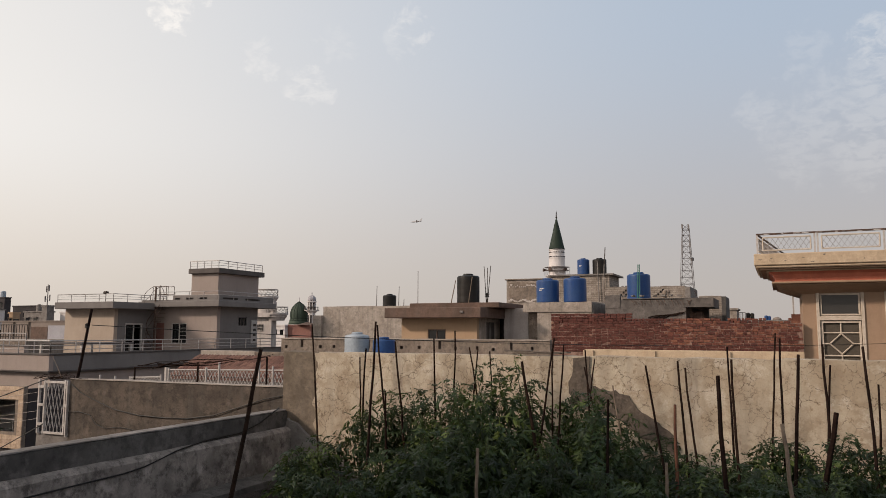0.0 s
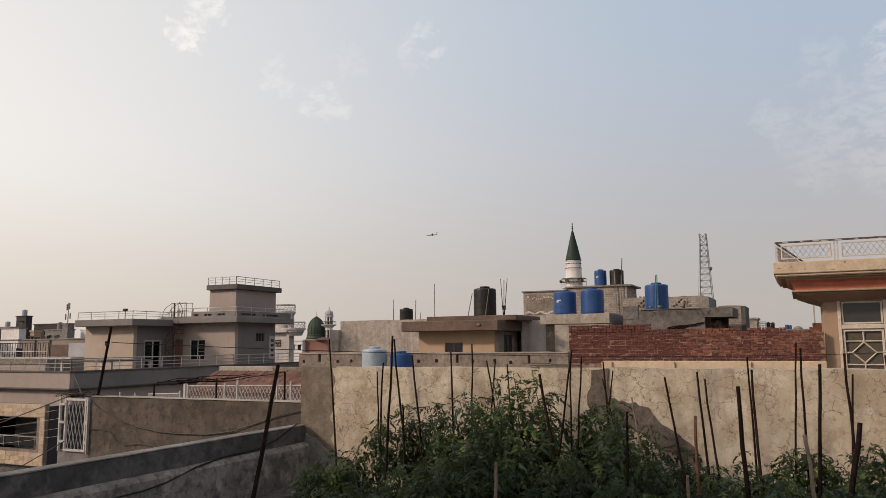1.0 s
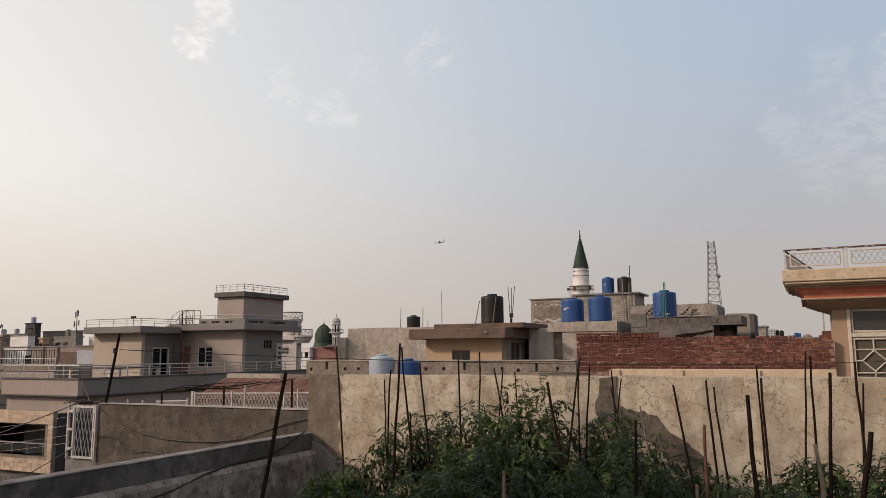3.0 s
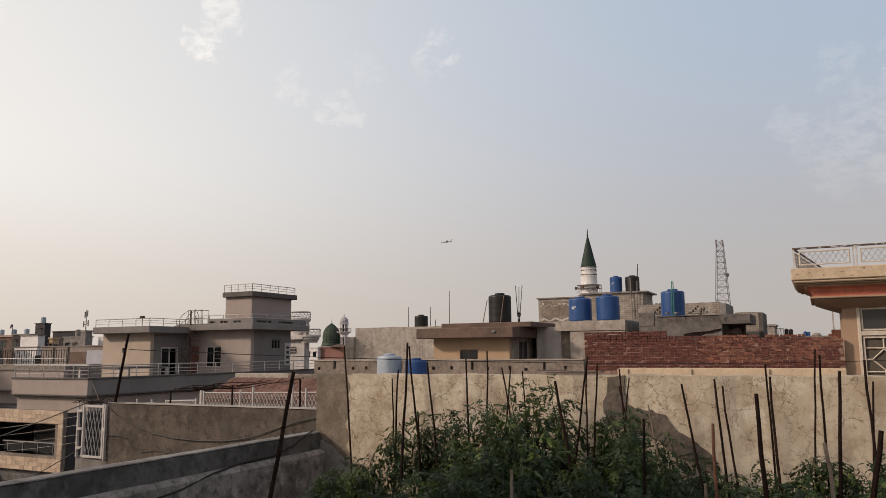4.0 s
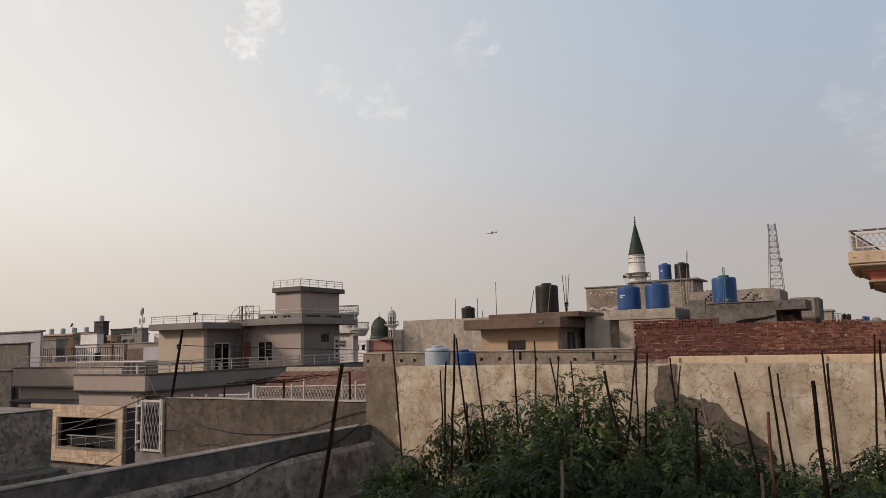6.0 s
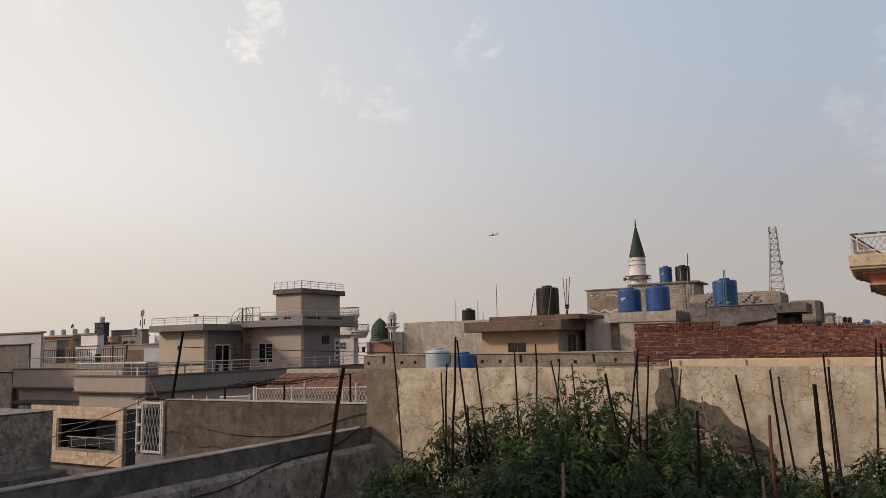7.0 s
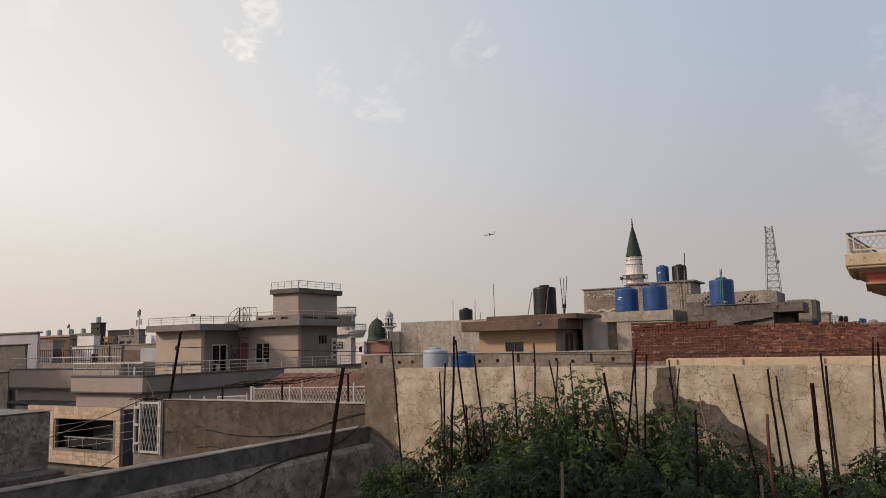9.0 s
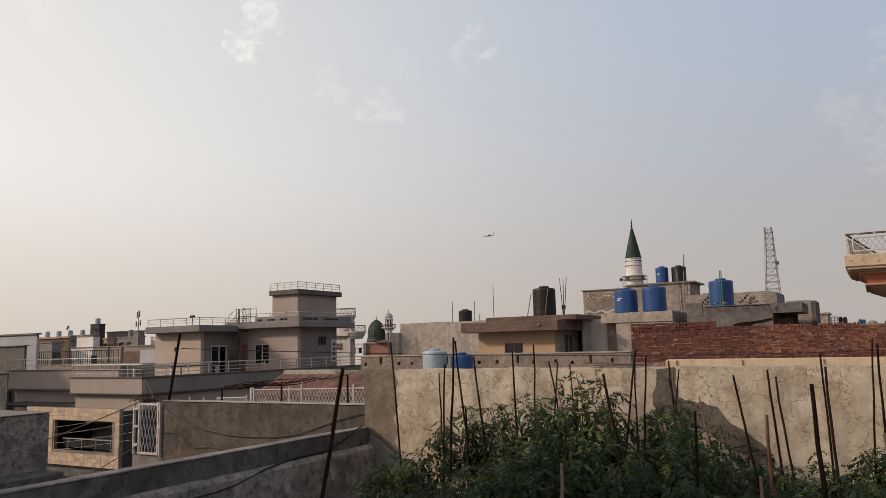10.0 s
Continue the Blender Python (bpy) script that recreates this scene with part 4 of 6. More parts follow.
for k in range(15):
    sx = -13.5 + 0.545 * k + rng.uniform(-0.08, 0.08)
    sz = 1.06 + rng.uniform(0, 0.05)
    slots.append((sx, sx + rng.uniform(0.07, 0.10), sz, sz + (0.22 if k % 4 == 1 else 0.09)))
drain = tagged(part("drain_wall", wall_with_openings(-13.7, -5.4, -0.5, 1.34, 19.0, 19.22, slots), M_TANPL),
               "stained tan roof wall pierced by small drain slots", "wall", kind="structure")
part("wall_top", jag(-13.7, -5.4, 18.97, 19.24, 1.343, 1.375, step=0.3, amp=0.008, seed=92), M_LIME, drain, "pale worn plaster along the top")
tagged(part("roof_middle", box(-13.7, 0.4, 19.25, 25.9, GROUND, 0.6), M_CEMENT), "bare cement roof and walls of the house behind", "house")

tan = thing("tan_house", "tan rendered roof room under a thick brown concrete slab", "house")
part("wall", wall_with_openings(-13.02, -9.976, 0.6, 2.06, 25.6, 25.8, [(-11.94, -11.21, 1.24, 1.65)]), M_ORANGE, tan)
part("side_wall", wall_with_openings(0.202, 2.45, 0.6, 2.06, 0, 0.2, [(0.95, 2.05, 0.6, 1.92)]), M_LIME, tan).matrix_basis = Matrix.Translation((-9.976, 25.6, 0)) @ Matrix.Rotation(radians(90), 4, "Z")
part("side_door", box(-10.10, -10.06, 26.56, 27.64, 0.6, 1.92), M_MODERN_TRIM, tan, "grey side door")
part("door_post", box(-10.03, -9.965, 27.0, 27.05, 0.6, 1.92), M_MODERN_GREY, tan)
part("back_screen", box(-10.3, -9.62, 28.6, 28.8, GROUND, 2.43), M_CEMENT_DARK, tan)
part("rear_wall", box(-13.0, -10.32, 28.55, 28.75, 0.6, 2.05), M_LIME, tan)
part("interior", box(-12.8, -10.3, 27.9, 28.0, 0.6, 2.04), M_DARK, tan)
part("roof_slab", box(-13.39, -9.565, 24.9, 28.05, 2.06, 2.43, 0.02), M_SLAB, tan, "thick brown concrete roof slab")
part("roof_kerb", box(-12.72, -9.15, 25.65, 29.4, 2.432, 2.62, 0.02), M_SLAB, tan)
part("slab_drip", box(-10.35, -10.22, 24.84, 24.9, 2.22, 2.31, 0.02), M_CEMENT, tan, "short cement drain spout")
window(tan, -11.94, -11.21, 1.24, 1.65, 25.6, 1, M_SLAB, 0.035)

grey_back = thing("grey_back_house", "long grey cement house wall behind the roofs", "house")
part("wall", jag(-23.2, -13.0, 36.0, 36.3, GROUND, 2.92, step=0.5, amp=0.02, seed=31), M_LIME, grey_back)
part("step_block", box(-23.75, -23.2, 35.8, 36.2, GROUND, 2.42), M_LIME, grey_back)
part("roof", box(-23.2, -13.0, 36.3, 44.8, 2.4, 2.8), M_CEMENT, grey_back)

# ---- old pale house with tanks ----
old = thing("old_brick_house", "old pale brick and plaster house in stepped blocks", "house")
part("front_block", jag(-8.15, -6.14, 27.0, 29.9, GROUND, 2.285, step=0.3, amp=0.012, seed=41), M_LIME, old)
part("front_beam", jag(-8.68, -6.12, 26.95, 29.92, 2.29, 2.64, step=0.2, amp=0.018, seed=40), M_LIME, old, "worn pale cement beam over a recess")
# darker sheet paints the shade on the beam's right side
part("beam_side", box(-6.118, -6.06, 27.0, 29.9, 2.0, 2.60, 0.01), M_CEMENT, old)
# off-white here stands in for bounced light on the shaded wall
part("recess_wall", jag(-9.60, -8.155, 27.45, 29.9, GROUND, 2.46, step=0.3, amp=0.01, seed=39), M_OFFWHITE, old)
part("recess_panel", box(-8.60, -8.16, 27.34, 27.446, 0.6, 2.285, 0.01), M_TANPL, old, "darker tan plaster pier in the recess")
part("left_block", jag(-11.75, -9.6, 34.0, 36.0, GROUND, 3.98, step=0.3, amp=0.012, seed=42), M_LIME, old)
part("bare_patch", blob_patch([(-11.6, 2.9), (-11.65, 3.85), (-10.9, 3.9), (-10.2, 3.8), (-10.1, 3.3), (-10.5, 2.95)], 33.99, 0.012, 93), M_TANPL, old, "patch of fallen plaster")
rng = random.Random(19)
for k in range(15):
    bx, bz = -11.62 + 0.1 * k + rng.uniform(-0.03, 0.03), (3.0 + 0.05 * math.sin(1.1 * k)) if k < 15 else 3.75
    w_, h_ = rng.uniform(0.05, 0.11), rng.uniform(0.03, 0.075)
    part("white_bloom", blob_patch([(bx - w_, bz), (bx - 0.3 * w_, bz + h_), (bx + w_, bz + 0.5 * h_), (bx + 0.5 * w_, bz - h_)], 33.97 - 0.004 * (k % 2), 0.010, 94 + k), M_BLOOM, old, "white salt bloom")
for k in range(14):
    bx, bz = -11.6 + 0.1 * k + rng.uniform(-0.03, 0.03), 3.70 + rng.uniform(-0.06, 0.06)
    w_, h_ = rng.uniform(0.02, 0.06), rng.uniform(0.02, 0.06)
    part("white_bloom", blob_patch([(bx - w_, bz), (bx - 0.3 * w_, bz + h_), (bx + w_, bz + 0.5 * h_), (bx + 0.5 * w_, bz - h_)], 33.97 - 0.004 * (k % 2), 0.010, 120 + k), M_BLOOM, old, "white salt bloom")
for jx in (-6.0, -4.45):
    for k, (dx, dz) in enumerate(((-0.2, 0.0), (-0.1, 0.1), (0.0, 0.0), (0.1, 0.1), (0.2, 0.0), (0.0, 0.18))):
        part("vent_hole", box(jx + dx - 0.035, jx + dx + 0.035, 32.985, 33.02, 3.12 + dz, 3.20 + dz), M_DARK, old)
part("block_cap", box(-11.82, -9.6, 33.92, 36.1, 3.98, 4.03), M_TANPL, old)
part("tank_floor", box(-9.6, -3.0, 29.95, 36.0, GROUND, 2.76), M_CEMENT, old)
part("high_block", jag(-9.6, -6.9, 34.0, 36.2, 2.76, 4.10, step=0.3, amp=0.015, seed=43), M_PALE_BRICK, old)
part("high_cap", box(-9.7, -6.7, 33.9, 36.3, 4.10, 4.17), M_CEMENT, old)
part("rear_block", box(-11.4, -8.75, 44.1, 46.0, GROUND, 4.33), M_PALE_BRICK, old)
part("mid_block", jag(-6.9, -3.55, 33.0, 35.8, 2.0, 3.50, step=0.25, amp=0.012, seed=44), M_PALE_BRICK, old)
part("mid_side", box(-3.55, -3.35, 33.0, 36.0, 2.0, 3.45), M_CEMENT, old)
part("right_block", jag(-2.75, -1.95, 30.0, 32.2, GROUND, 2.92, step=0.25, amp=0.012, seed=45), M_PALE_BRICK, old)
part("right_side", box(-1.95, -1.8, 30.0, 32.2, GROUND, 2.9), M_CEMENT_DARK, old)
conc = thing("concrete_shed", "dark stained concrete shed with bent rods and a cantilevered slab", "shed")
part("wall", jag(-5.62, -2.89, 26.9, 29.2, GROUND, 2.70, step=0.22, amp=0.03, seed=46), M_SHED, conc)
part("raised_end", jag(-5.62, -5.1, 26.88, 27.1, 2.4, 2.86, step=0.13, amp=0.03, seed=47), M_SHED, conc)
part("slab", jag(-2.95, -2.0, 26.84, 29.3, 2.42, 2.72, step=0.2, amp=0.015, seed=48), M_SHED, conc, "dark stained concrete slab")
part("slab_rim", box(-5.0, -2.0, 26.86, 29.3, 2.70, 2.735, 0.012), M_CEMENT_DARK, conc)
part("back_wall", box(-2.89, -2.33, 28.9, 29.2, GROUND, 2.42), M_CEMENT_DARK, conc)
rng = random.Random(23)
for k in range(13):
    rx_ = -4.75 + 0.17 * k + rng.uniform(-0.05, 0.05)
    dx_ = rng.choice([0.06, 0.1, 0.14, -0.12 if k > 8 else 0.12])
    part("bent_rod", tube([(rx_, 26.92, 2.66), (rx_ + 0.02, 26.84, 2.66), (rx_ + dx_ * 0.6, 26.80, 2.60), (rx_ + dx_, 26.80, 2.52 - rng.uniform(0, 0.06))], 0.012, 5, 0.009), M_RUST, conc, "rusty bent reinforcing rod")
part("crack_rod", tube([(-2.5, 26.92, 2.7), (-2.52, 26.84, 2.8), (-2.6, 26.83, 2.98)], 0.010, 5, 0.008), M_RUST, conc)
pipe_ = thing("vent_pipe", "short tan clay vent pipe on the shed roof", "pipe")
part("pipe", lathe([(0.06, 0.0), (0.055, 0.16), (0.085, 0.18), (0.08, 0.30), (0.045, 0.33)], 12, (-3.62, 27.3, 2.70)), M_TANPL, pipe_)
for j in range(4):
    pts_ = [(-4.2 + 1.25 * f + 0.02 * j, 26.885 - 0.012 * j, 2.02 + 0.02 * j + 0.22 * f * f - 0.05 * math.sin(6 * f + j)) for f in [q / 8 for q in range(9)]]
    tagged(part("dry_branch", tube(pts_, 0.022, 5, 0.010), M_STICK), "dark dry branch lying against the shed", "branch", "branches on the shed")
for j in range(9):
    hx = -2.8 + 0.05 * j + rng.uniform(-0.02, 0.02)
    tagged(part("hung_cloth", jag(hx, hx + 0.09, 27.3 + 0.03 * (j % 3), 27.33 + 0.03 * (j % 3), 1.9, 2.14 + rng.uniform(0, 0.16), step=0.03, amp=0.03, seed=150 + j), M_RUST if j % 2 else M_SLAB), "dull brown sack heaped under the slab", "sack", "sacks under the slab")

# ---- right-hand house with cream eave ----
cream = thing("cream_eave_house", "tan house with a cream and red moulded eave and roof railing", "house")
WX0, WX1, WZ0, WZ1 = 0.78, 1.76, 0.40, 2.56
part("front_wall", wall_with_openings(0.50, 9.0, GROUND, 2.66, 19.5, 19.75, [(WX0, WX1, WZ0, WZ1), (2.16, 3.1, 0.4, 2.56)]), M_PEACH, cream)
part("side_wall", box(0.50, 0.74, 19.755, 22.0, GROUND, 2.60), M_PEACH, cream)
part("interior", box(0.75, 8.8, 21.0, 21.1, GROUND, 2.6), M_DARK, cream)
for n_, (ov, z0, z1, m_, bev) in enumerate(((0.54, 2.655, 2.69, M_PEACH, 0.012), (0.63, 2.69, 2.735, M_PEACH, 0.01), (0.74, 2.955, 2.99, M_CREAM, 0.01), (0.86, 2.99, 3.03, M_PEACH, 0.012), (0.94, 3.03, 3.09, M_CREAM, 0.02), (0.98, 3.09, 3.35, M_CREAM, 0.015))):
    part("eave_moulding" if n_ < 5 else "eave_fascia", box(0.50 - ov, 9.0, 19.5 - ov, 22.0, z0, z1, bev), m_, cream)
# sloping soffit below the mouldings
bm = bmesh.new()
sv = [bm.verts.new(p) for o_, zf, zs in ((0.0, 2.585, 2.47), (0.30, 2.625, 2.57), (0.52, 2.657, 2.657)) for p in ((9.0, 19.5 - o_, zf), (0.50 - o_, 19.5 - o_, zs), (0.50 - o_, 22.0, zs))]
for k in range(2):
    for j in range(2):
        bm.faces.new((sv[k * 3 + j], sv[k * 3 + j + 1], sv[k * 3 + 3 + j + 1], sv[k * 3 + 3 + j]))
part("soffit", bm, M_PEACH, cream, "tan sloping soffit")
# the red band between the mouldings, flaring a little
bm = bmesh.new()
cv = [bm.verts.new(p) for o_, z_ in ((0.56, 2.735), (0.57, 2.82), (0.61, 2.90), (0.69, 2.955)) for p in ((9.0, 19.5 - o_, z_), (0.50 - o_, 19.5 - o_, z_), (0.50 - o_, 22.0, z_))]
for k in range(3):
    for j in range(2):
        bm.faces.new((cv[k * 3 + j], cv[k * 3 + j + 1], cv[k * 3 + 3 + j + 1], cv[k * 3 + 3 + j]))
part("red_cove", bm, M_RED, cream, "faded red painted cove under the eave")

rng = random.Random(61)
for k in range(11):
    px_, pz_ = -0.35 + 0.27 * k + rng.uniform(-0.1, 0.1), 3.12 + rng.uniform(0, 0.17)
    w_, h_ = rng.uniform(0.012, 0.045), rng.uniform(0.006, 0.02)
    part("peeled_patch", blob_patch([(px_ - w_, pz_), (px_ - 0.3 * w_, pz_ + h_), (px_ + w_, pz_ + 0.4 * h_), (px_ + 0.4 * w_, pz_ - h_)], 18.522, 0.006, 80 + k), M_TANPL, cream, "patch where the cream paint has peeled")
win = part("window", box(WX0, WX1, 19.46, 19.56, WZ1 - 0.07, WZ1, 0.008), M_FRAME, cream, "cream wooden window with a dusty top light and diamond grille")
for a in ((WX0, WX0 + 0.07, WZ0, WZ1 - 0.07), (WX1 - 0.07, WX1, WZ0, WZ1 - 0.07), (WX0 + 0.07, WX1 - 0.07, 1.86, 1.96)):
    part("frame", box(a[0], a[1], 19.46, 19.56, a[2], a[3], 0.008), M_FRAME, win)
for a in ((WX0 + 0.08, WX0 + 0.13, 0.45, 1.85), (WX1 - 0.13, WX1 - 0.08, 0.45, 1.85), (WX0 + 0.13, WX1 - 0.13, 1.80, 1.85), (WX0 + 0.08, WX0 + 0.12, 1.97, 2.48), (WX1 - 0.12, WX1 - 0.08, 1.97, 2.48), (WX0 + 0.12, WX1 - 0.12, 1.97, 2.01), (WX0 + 0.12, WX1 - 0.12, 2.44, 2.48)):
    part("sash", box(a[0], a[1], 19.50, 19.55, a[2], a[3], 0.006), M_FRAME, win)
M_DUSTY = glass_material("dusty_glass", (0.035, 0.032, 0.03), 0.3)
part("pane", box(WX0 + 0.1, WX1 - 0.1, 19.53, 19.536, 2.0, 2.45), M_DUSTY, win, "dusty dark glass")
part("pane", box(WX0 + 0.1, WX1 - 0.1, 19.56, 19.566, 0.45, 1.82), material("window_mesh", (0.10, 0.085, 0.065), scale=20, grain=120, bump=0.1), win, "brown fly mesh")
cx_, cz_ = (WX0 + WX1) / 2, 1.33
for a, b in (((WX0 + .13, 1.58), (WX1 - .13, 1.58)), ((WX0 + .13, cz_), (cx_ - .24, cz_)), ((cx_ + .24, cz_), (WX1 - .13, cz_)), ((WX0 + .13, 1.06), (WX1 - .13, 1.06)), ((cx_, 1.80), (cx_, cz_ + .23)), ((cx_, cz_ - .23), (cx_, 0.5)),
             ((cx_ - .24, cz_), (cx_, cz_ + .23)), ((cx_, cz_ + .23), (cx_ + .24, cz_)), ((cx_ + .24, cz_), (cx_, cz_ - .23)), ((cx_, cz_ - .23), (cx_ - .24, cz_))):
    part("grille_bar", rod((a[0], 19.53, a[1]), (b[0], 19.53, b[1]), 0.018, n=4), M_FRAME, win)
w2 = part("window", box(2.16, 3.1, 19.46, 19.56, 2.49, 2.56, 0.008), M_FRAME, cream, "cream wooden window")
part("frame", box(2.16, 2.23, 19.46, 19.56, 0.4, 2.49, 0.008), M_FRAME, w2)
part("pane", box(2.2, 3.1, 19.56, 19.57, 0.4, 2.5), M_DUSTY, w2)

M_MESH = material("dull_wire_mesh", (0.36, 0.33, 0.29), rough=0.6, metal=0.2, scale=10, grain=60, bump=0.0)
erail = thing("roof_railing", "rusty white railing with wire mesh panels on the cream eave", "railing")
ry, rx, rz = 18.6, -0.40, 3.35
part("top_rail", box(rx, 8.9, ry - 0.02, ry + 0.02, rz + 0.43, rz + 0.47, 0.005), M_RUST, erail, "rusty flat top rail")
for k, px in enumerate((rx, 0.78, 0.84, 2.12, 2.18, 3.5, 3.56, 4.8, 4.86, 6.1)):
    part("post", box(px - 0.018, px + 0.018, ry - 0.015, ry + 0.015, rz, rz + 0.43), M_WHITE, erail)
for a, b in ((rx + 0.12, 0.70), (0.92, 2.04), (2.26, 3.42)):
    for z_ in (rz + 0.08, rz + 0.37):
        part("panel_bar", rod((a, ry, z_), (b, ry, z_), 0.017, n=5), M_FRAME, erail)
    for x_ in (a, b):
        part("panel_bar", rod((x_, ry, rz + 0.08), (x_, ry, rz + 0.37), 0.017, n=5), M_FRAME, erail)
    lattice(erail, a, b, ry, rz + 0.08, rz + 0.37, 0.115, 0.005, M_MESH, "mesh_wire", 1.65)
rng = random.Random(64)
for k in range(16):
    fx_ = rx + 0.15 + 0.28 * k + rng.uniform(-0.1, 0.1)
    part("paint_fleck", box(fx_, fx_ + rng.uniform(0.04, 0.16), ry - 0.024, ry - 0.0205, rz + 0.437, rz + rng.uniform(0.447, 0.463)), M_WHITE, erail, "fleck of old white paint")
SIDE = Vector((0.12, 1.0, 0.0))
for k in range(3):
    a, b = Vector((rx, ry, 0)) + SIDE * (0.15 + k * 1.65), Vector((rx, ry, 0)) + SIDE * (1.65 + k * 1.65)
    for z_ in (rz + 0.08, rz + 0.37):
        part("panel_bar", rod(a + Vector((0, 0, z_)), b + Vector((0, 0, z_)), 0.017, n=5), M_FRAME, erail)
    for j in range(13):
        p, q = a.lerp(b, j / 13), a.lerp(b, min(1.0, (j + 2) / 13))
        part("mesh_wire", rod(p + Vector((0, 0, rz + 0.08)), q + Vector((0, 0, rz + 0.37)), 0.006, n=4), M_MESH, erail)
        part("mesh_wire", rod(p + Vector((0, 0, rz + 0.37)), q + Vector((0, 0, rz + 0.08)), 0.006, n=4), M_MESH, erail)
    part("post", rod(b + SIDE * 0.07 + Vector((0, 0, rz)), b + SIDE * 0.07 + Vector((0, 0, rz + 0.43)), 0.02, n=5), M_WHITE, erail)
part("top_rail", rod((rx, ry, rz + 0.45), (rx + 0.6, ry + 5.0, rz + 0.45), 0.025, n=5), M_RUST, erail, "rusty top rail")

# cream low parapet with shallow piers in front of the brick wall
cp = tagged(part("parapet_cream", box(-4.5, 0.48, 18.95, 19.15, 0.3, 1.15, 0.01), M_CREAM), "cream painted low roof parapet with shallow piers", "wall", kind="structure")
for px in (-4.4, -2.9, -1.2, 0.35):
    part("pier", box(px - 0.13, px + 0.13, 18.9, 18.948, 0.3, 1.13, 0.008), M_CREAM, cp)

# the cream house, its railing and the roof walls before it stand farther back and are larger by the same measure
FAR = Matrix.Translation((0, 0, EYE)) @ Matrix.Scale(1.27, 4) @ Matrix.Translation((0, 0, -EYE))
for ob in (cream, erail, cp):
    ob.matrix_basis = FAR
# ---- brick wall: every brick a piece of its own ----
brick_wall = tagged(part("wall_brick", box(-5.44, 0.47, 19.307, 19.50, 0.6, 1.80), M_MORTAR), "unplastered red brick roof wall with a ragged top", "wall", kind="structure")
part("mortar_top", box(-5.44, -3.55, 19.335, 19.495, 1.80, 1.94), M_MORTAR, brick_wall)


brick_wall.matrix_basis = FAR


def brick_shape(length, seed):
    rg = random.Random(seed)
    b = box(0, length, 0, 0.09, 0, 0.055, 0.005)
    for v in b.verts:
        v.co += Vector((rg.uniform(-0.006, 0.006), rg.uniform(-0.005, 0.005), rg.uniform(-0.005, 0.005)))
    return b


stretchers = [mesh_of("brick", brick_shape(0.140, k), M_BRICK) for k in range(5)]
headers = [mesh_of("brick", brick_shape(0.066, 10 + k), M_BRICK) for k in range(3)]
pale_stretchers = [mesh_of("brick", brick_shape(0.140, 20 + k), M_BRICK_PALE) for k in range(2)]
pale_headers = [mesh_of("brick", brick_shape(0.066, 30 + k), M_BRICK_PALE) for k in range(2)]
rest = bmesh.new()
rng = random.Random(8)
for course in range(15):
    z = 1.08 + course * 0.0648
    x = -5.45
    first = True
    while x < 0.46:
        short = (first and course % 2) or rng.random() < 0.34
        first = False
        me = rng.choice(headers if short else stretchers)
        ln = 0.066 if short else 0.140
        top = (2.045 if x < -3.5 else 1.905 - 0.008 * x) + (0.05 if rng.random() < 0.05 else 0.0) - (0.06 if rng.random() < 0.04 else 0.0)
        if x + ln < 0.50 and z + 0.05 < top:
            m = pose(x, 19.296 + rng.uniform(-0.008, 0.006), z + rng.uniform(-0.005, 0.005), rng.uniform(-2.5, 2.5), rng.uniform(-1.2, 1.2), rng.uniform(-2, 2))
            pale_ = rng.random() < (0.07 if short else 0.0)
            if pale_:
                me = rng.choice(pale_headers if short else pale_stretchers)
            if pale_ or (x > -2.6 and course > 2):
                o = new("brick", me)
                o.parent = brick_wall
                o.matrix_basis = m
            else:
                n0 = len(rest.verts)
                rest.from_mesh(me)
                rest.verts.ensure_lookup_table()
                bmesh.ops.transform(rest, matrix=m, verts=rest.verts[n0:])
        x += ln + rng.uniform(0.008, 0.018)
tagged(part("brick_rest", rest, M_BRICK, brick_wall), kind="stuff")

# ---- cream tiles on the balcony front ----
tile_me = mesh_of("wall_tile", box(0, 0.2085, 0, 0.03, 0, 0.1275, 0.003), M_TILE_CREAM)
rng = random.Random(12)
for r_ in range(14):
    for c_ in range(23):
        x, z = -25.59 + c_ * 0.2095, -1.94 + r_ * 0.1310
        if x + 0.2085 > -24.02 and x < -21.16 and z + 0.1275 > -1.44 and z < -0.55:
            continue
        o = new("wall_tile", tile_me)
        o.parent = tiled
        o.matrix_basis = Matrix.Translation((x, 15.975 + rng.uniform(-0.006, 0.004), z))

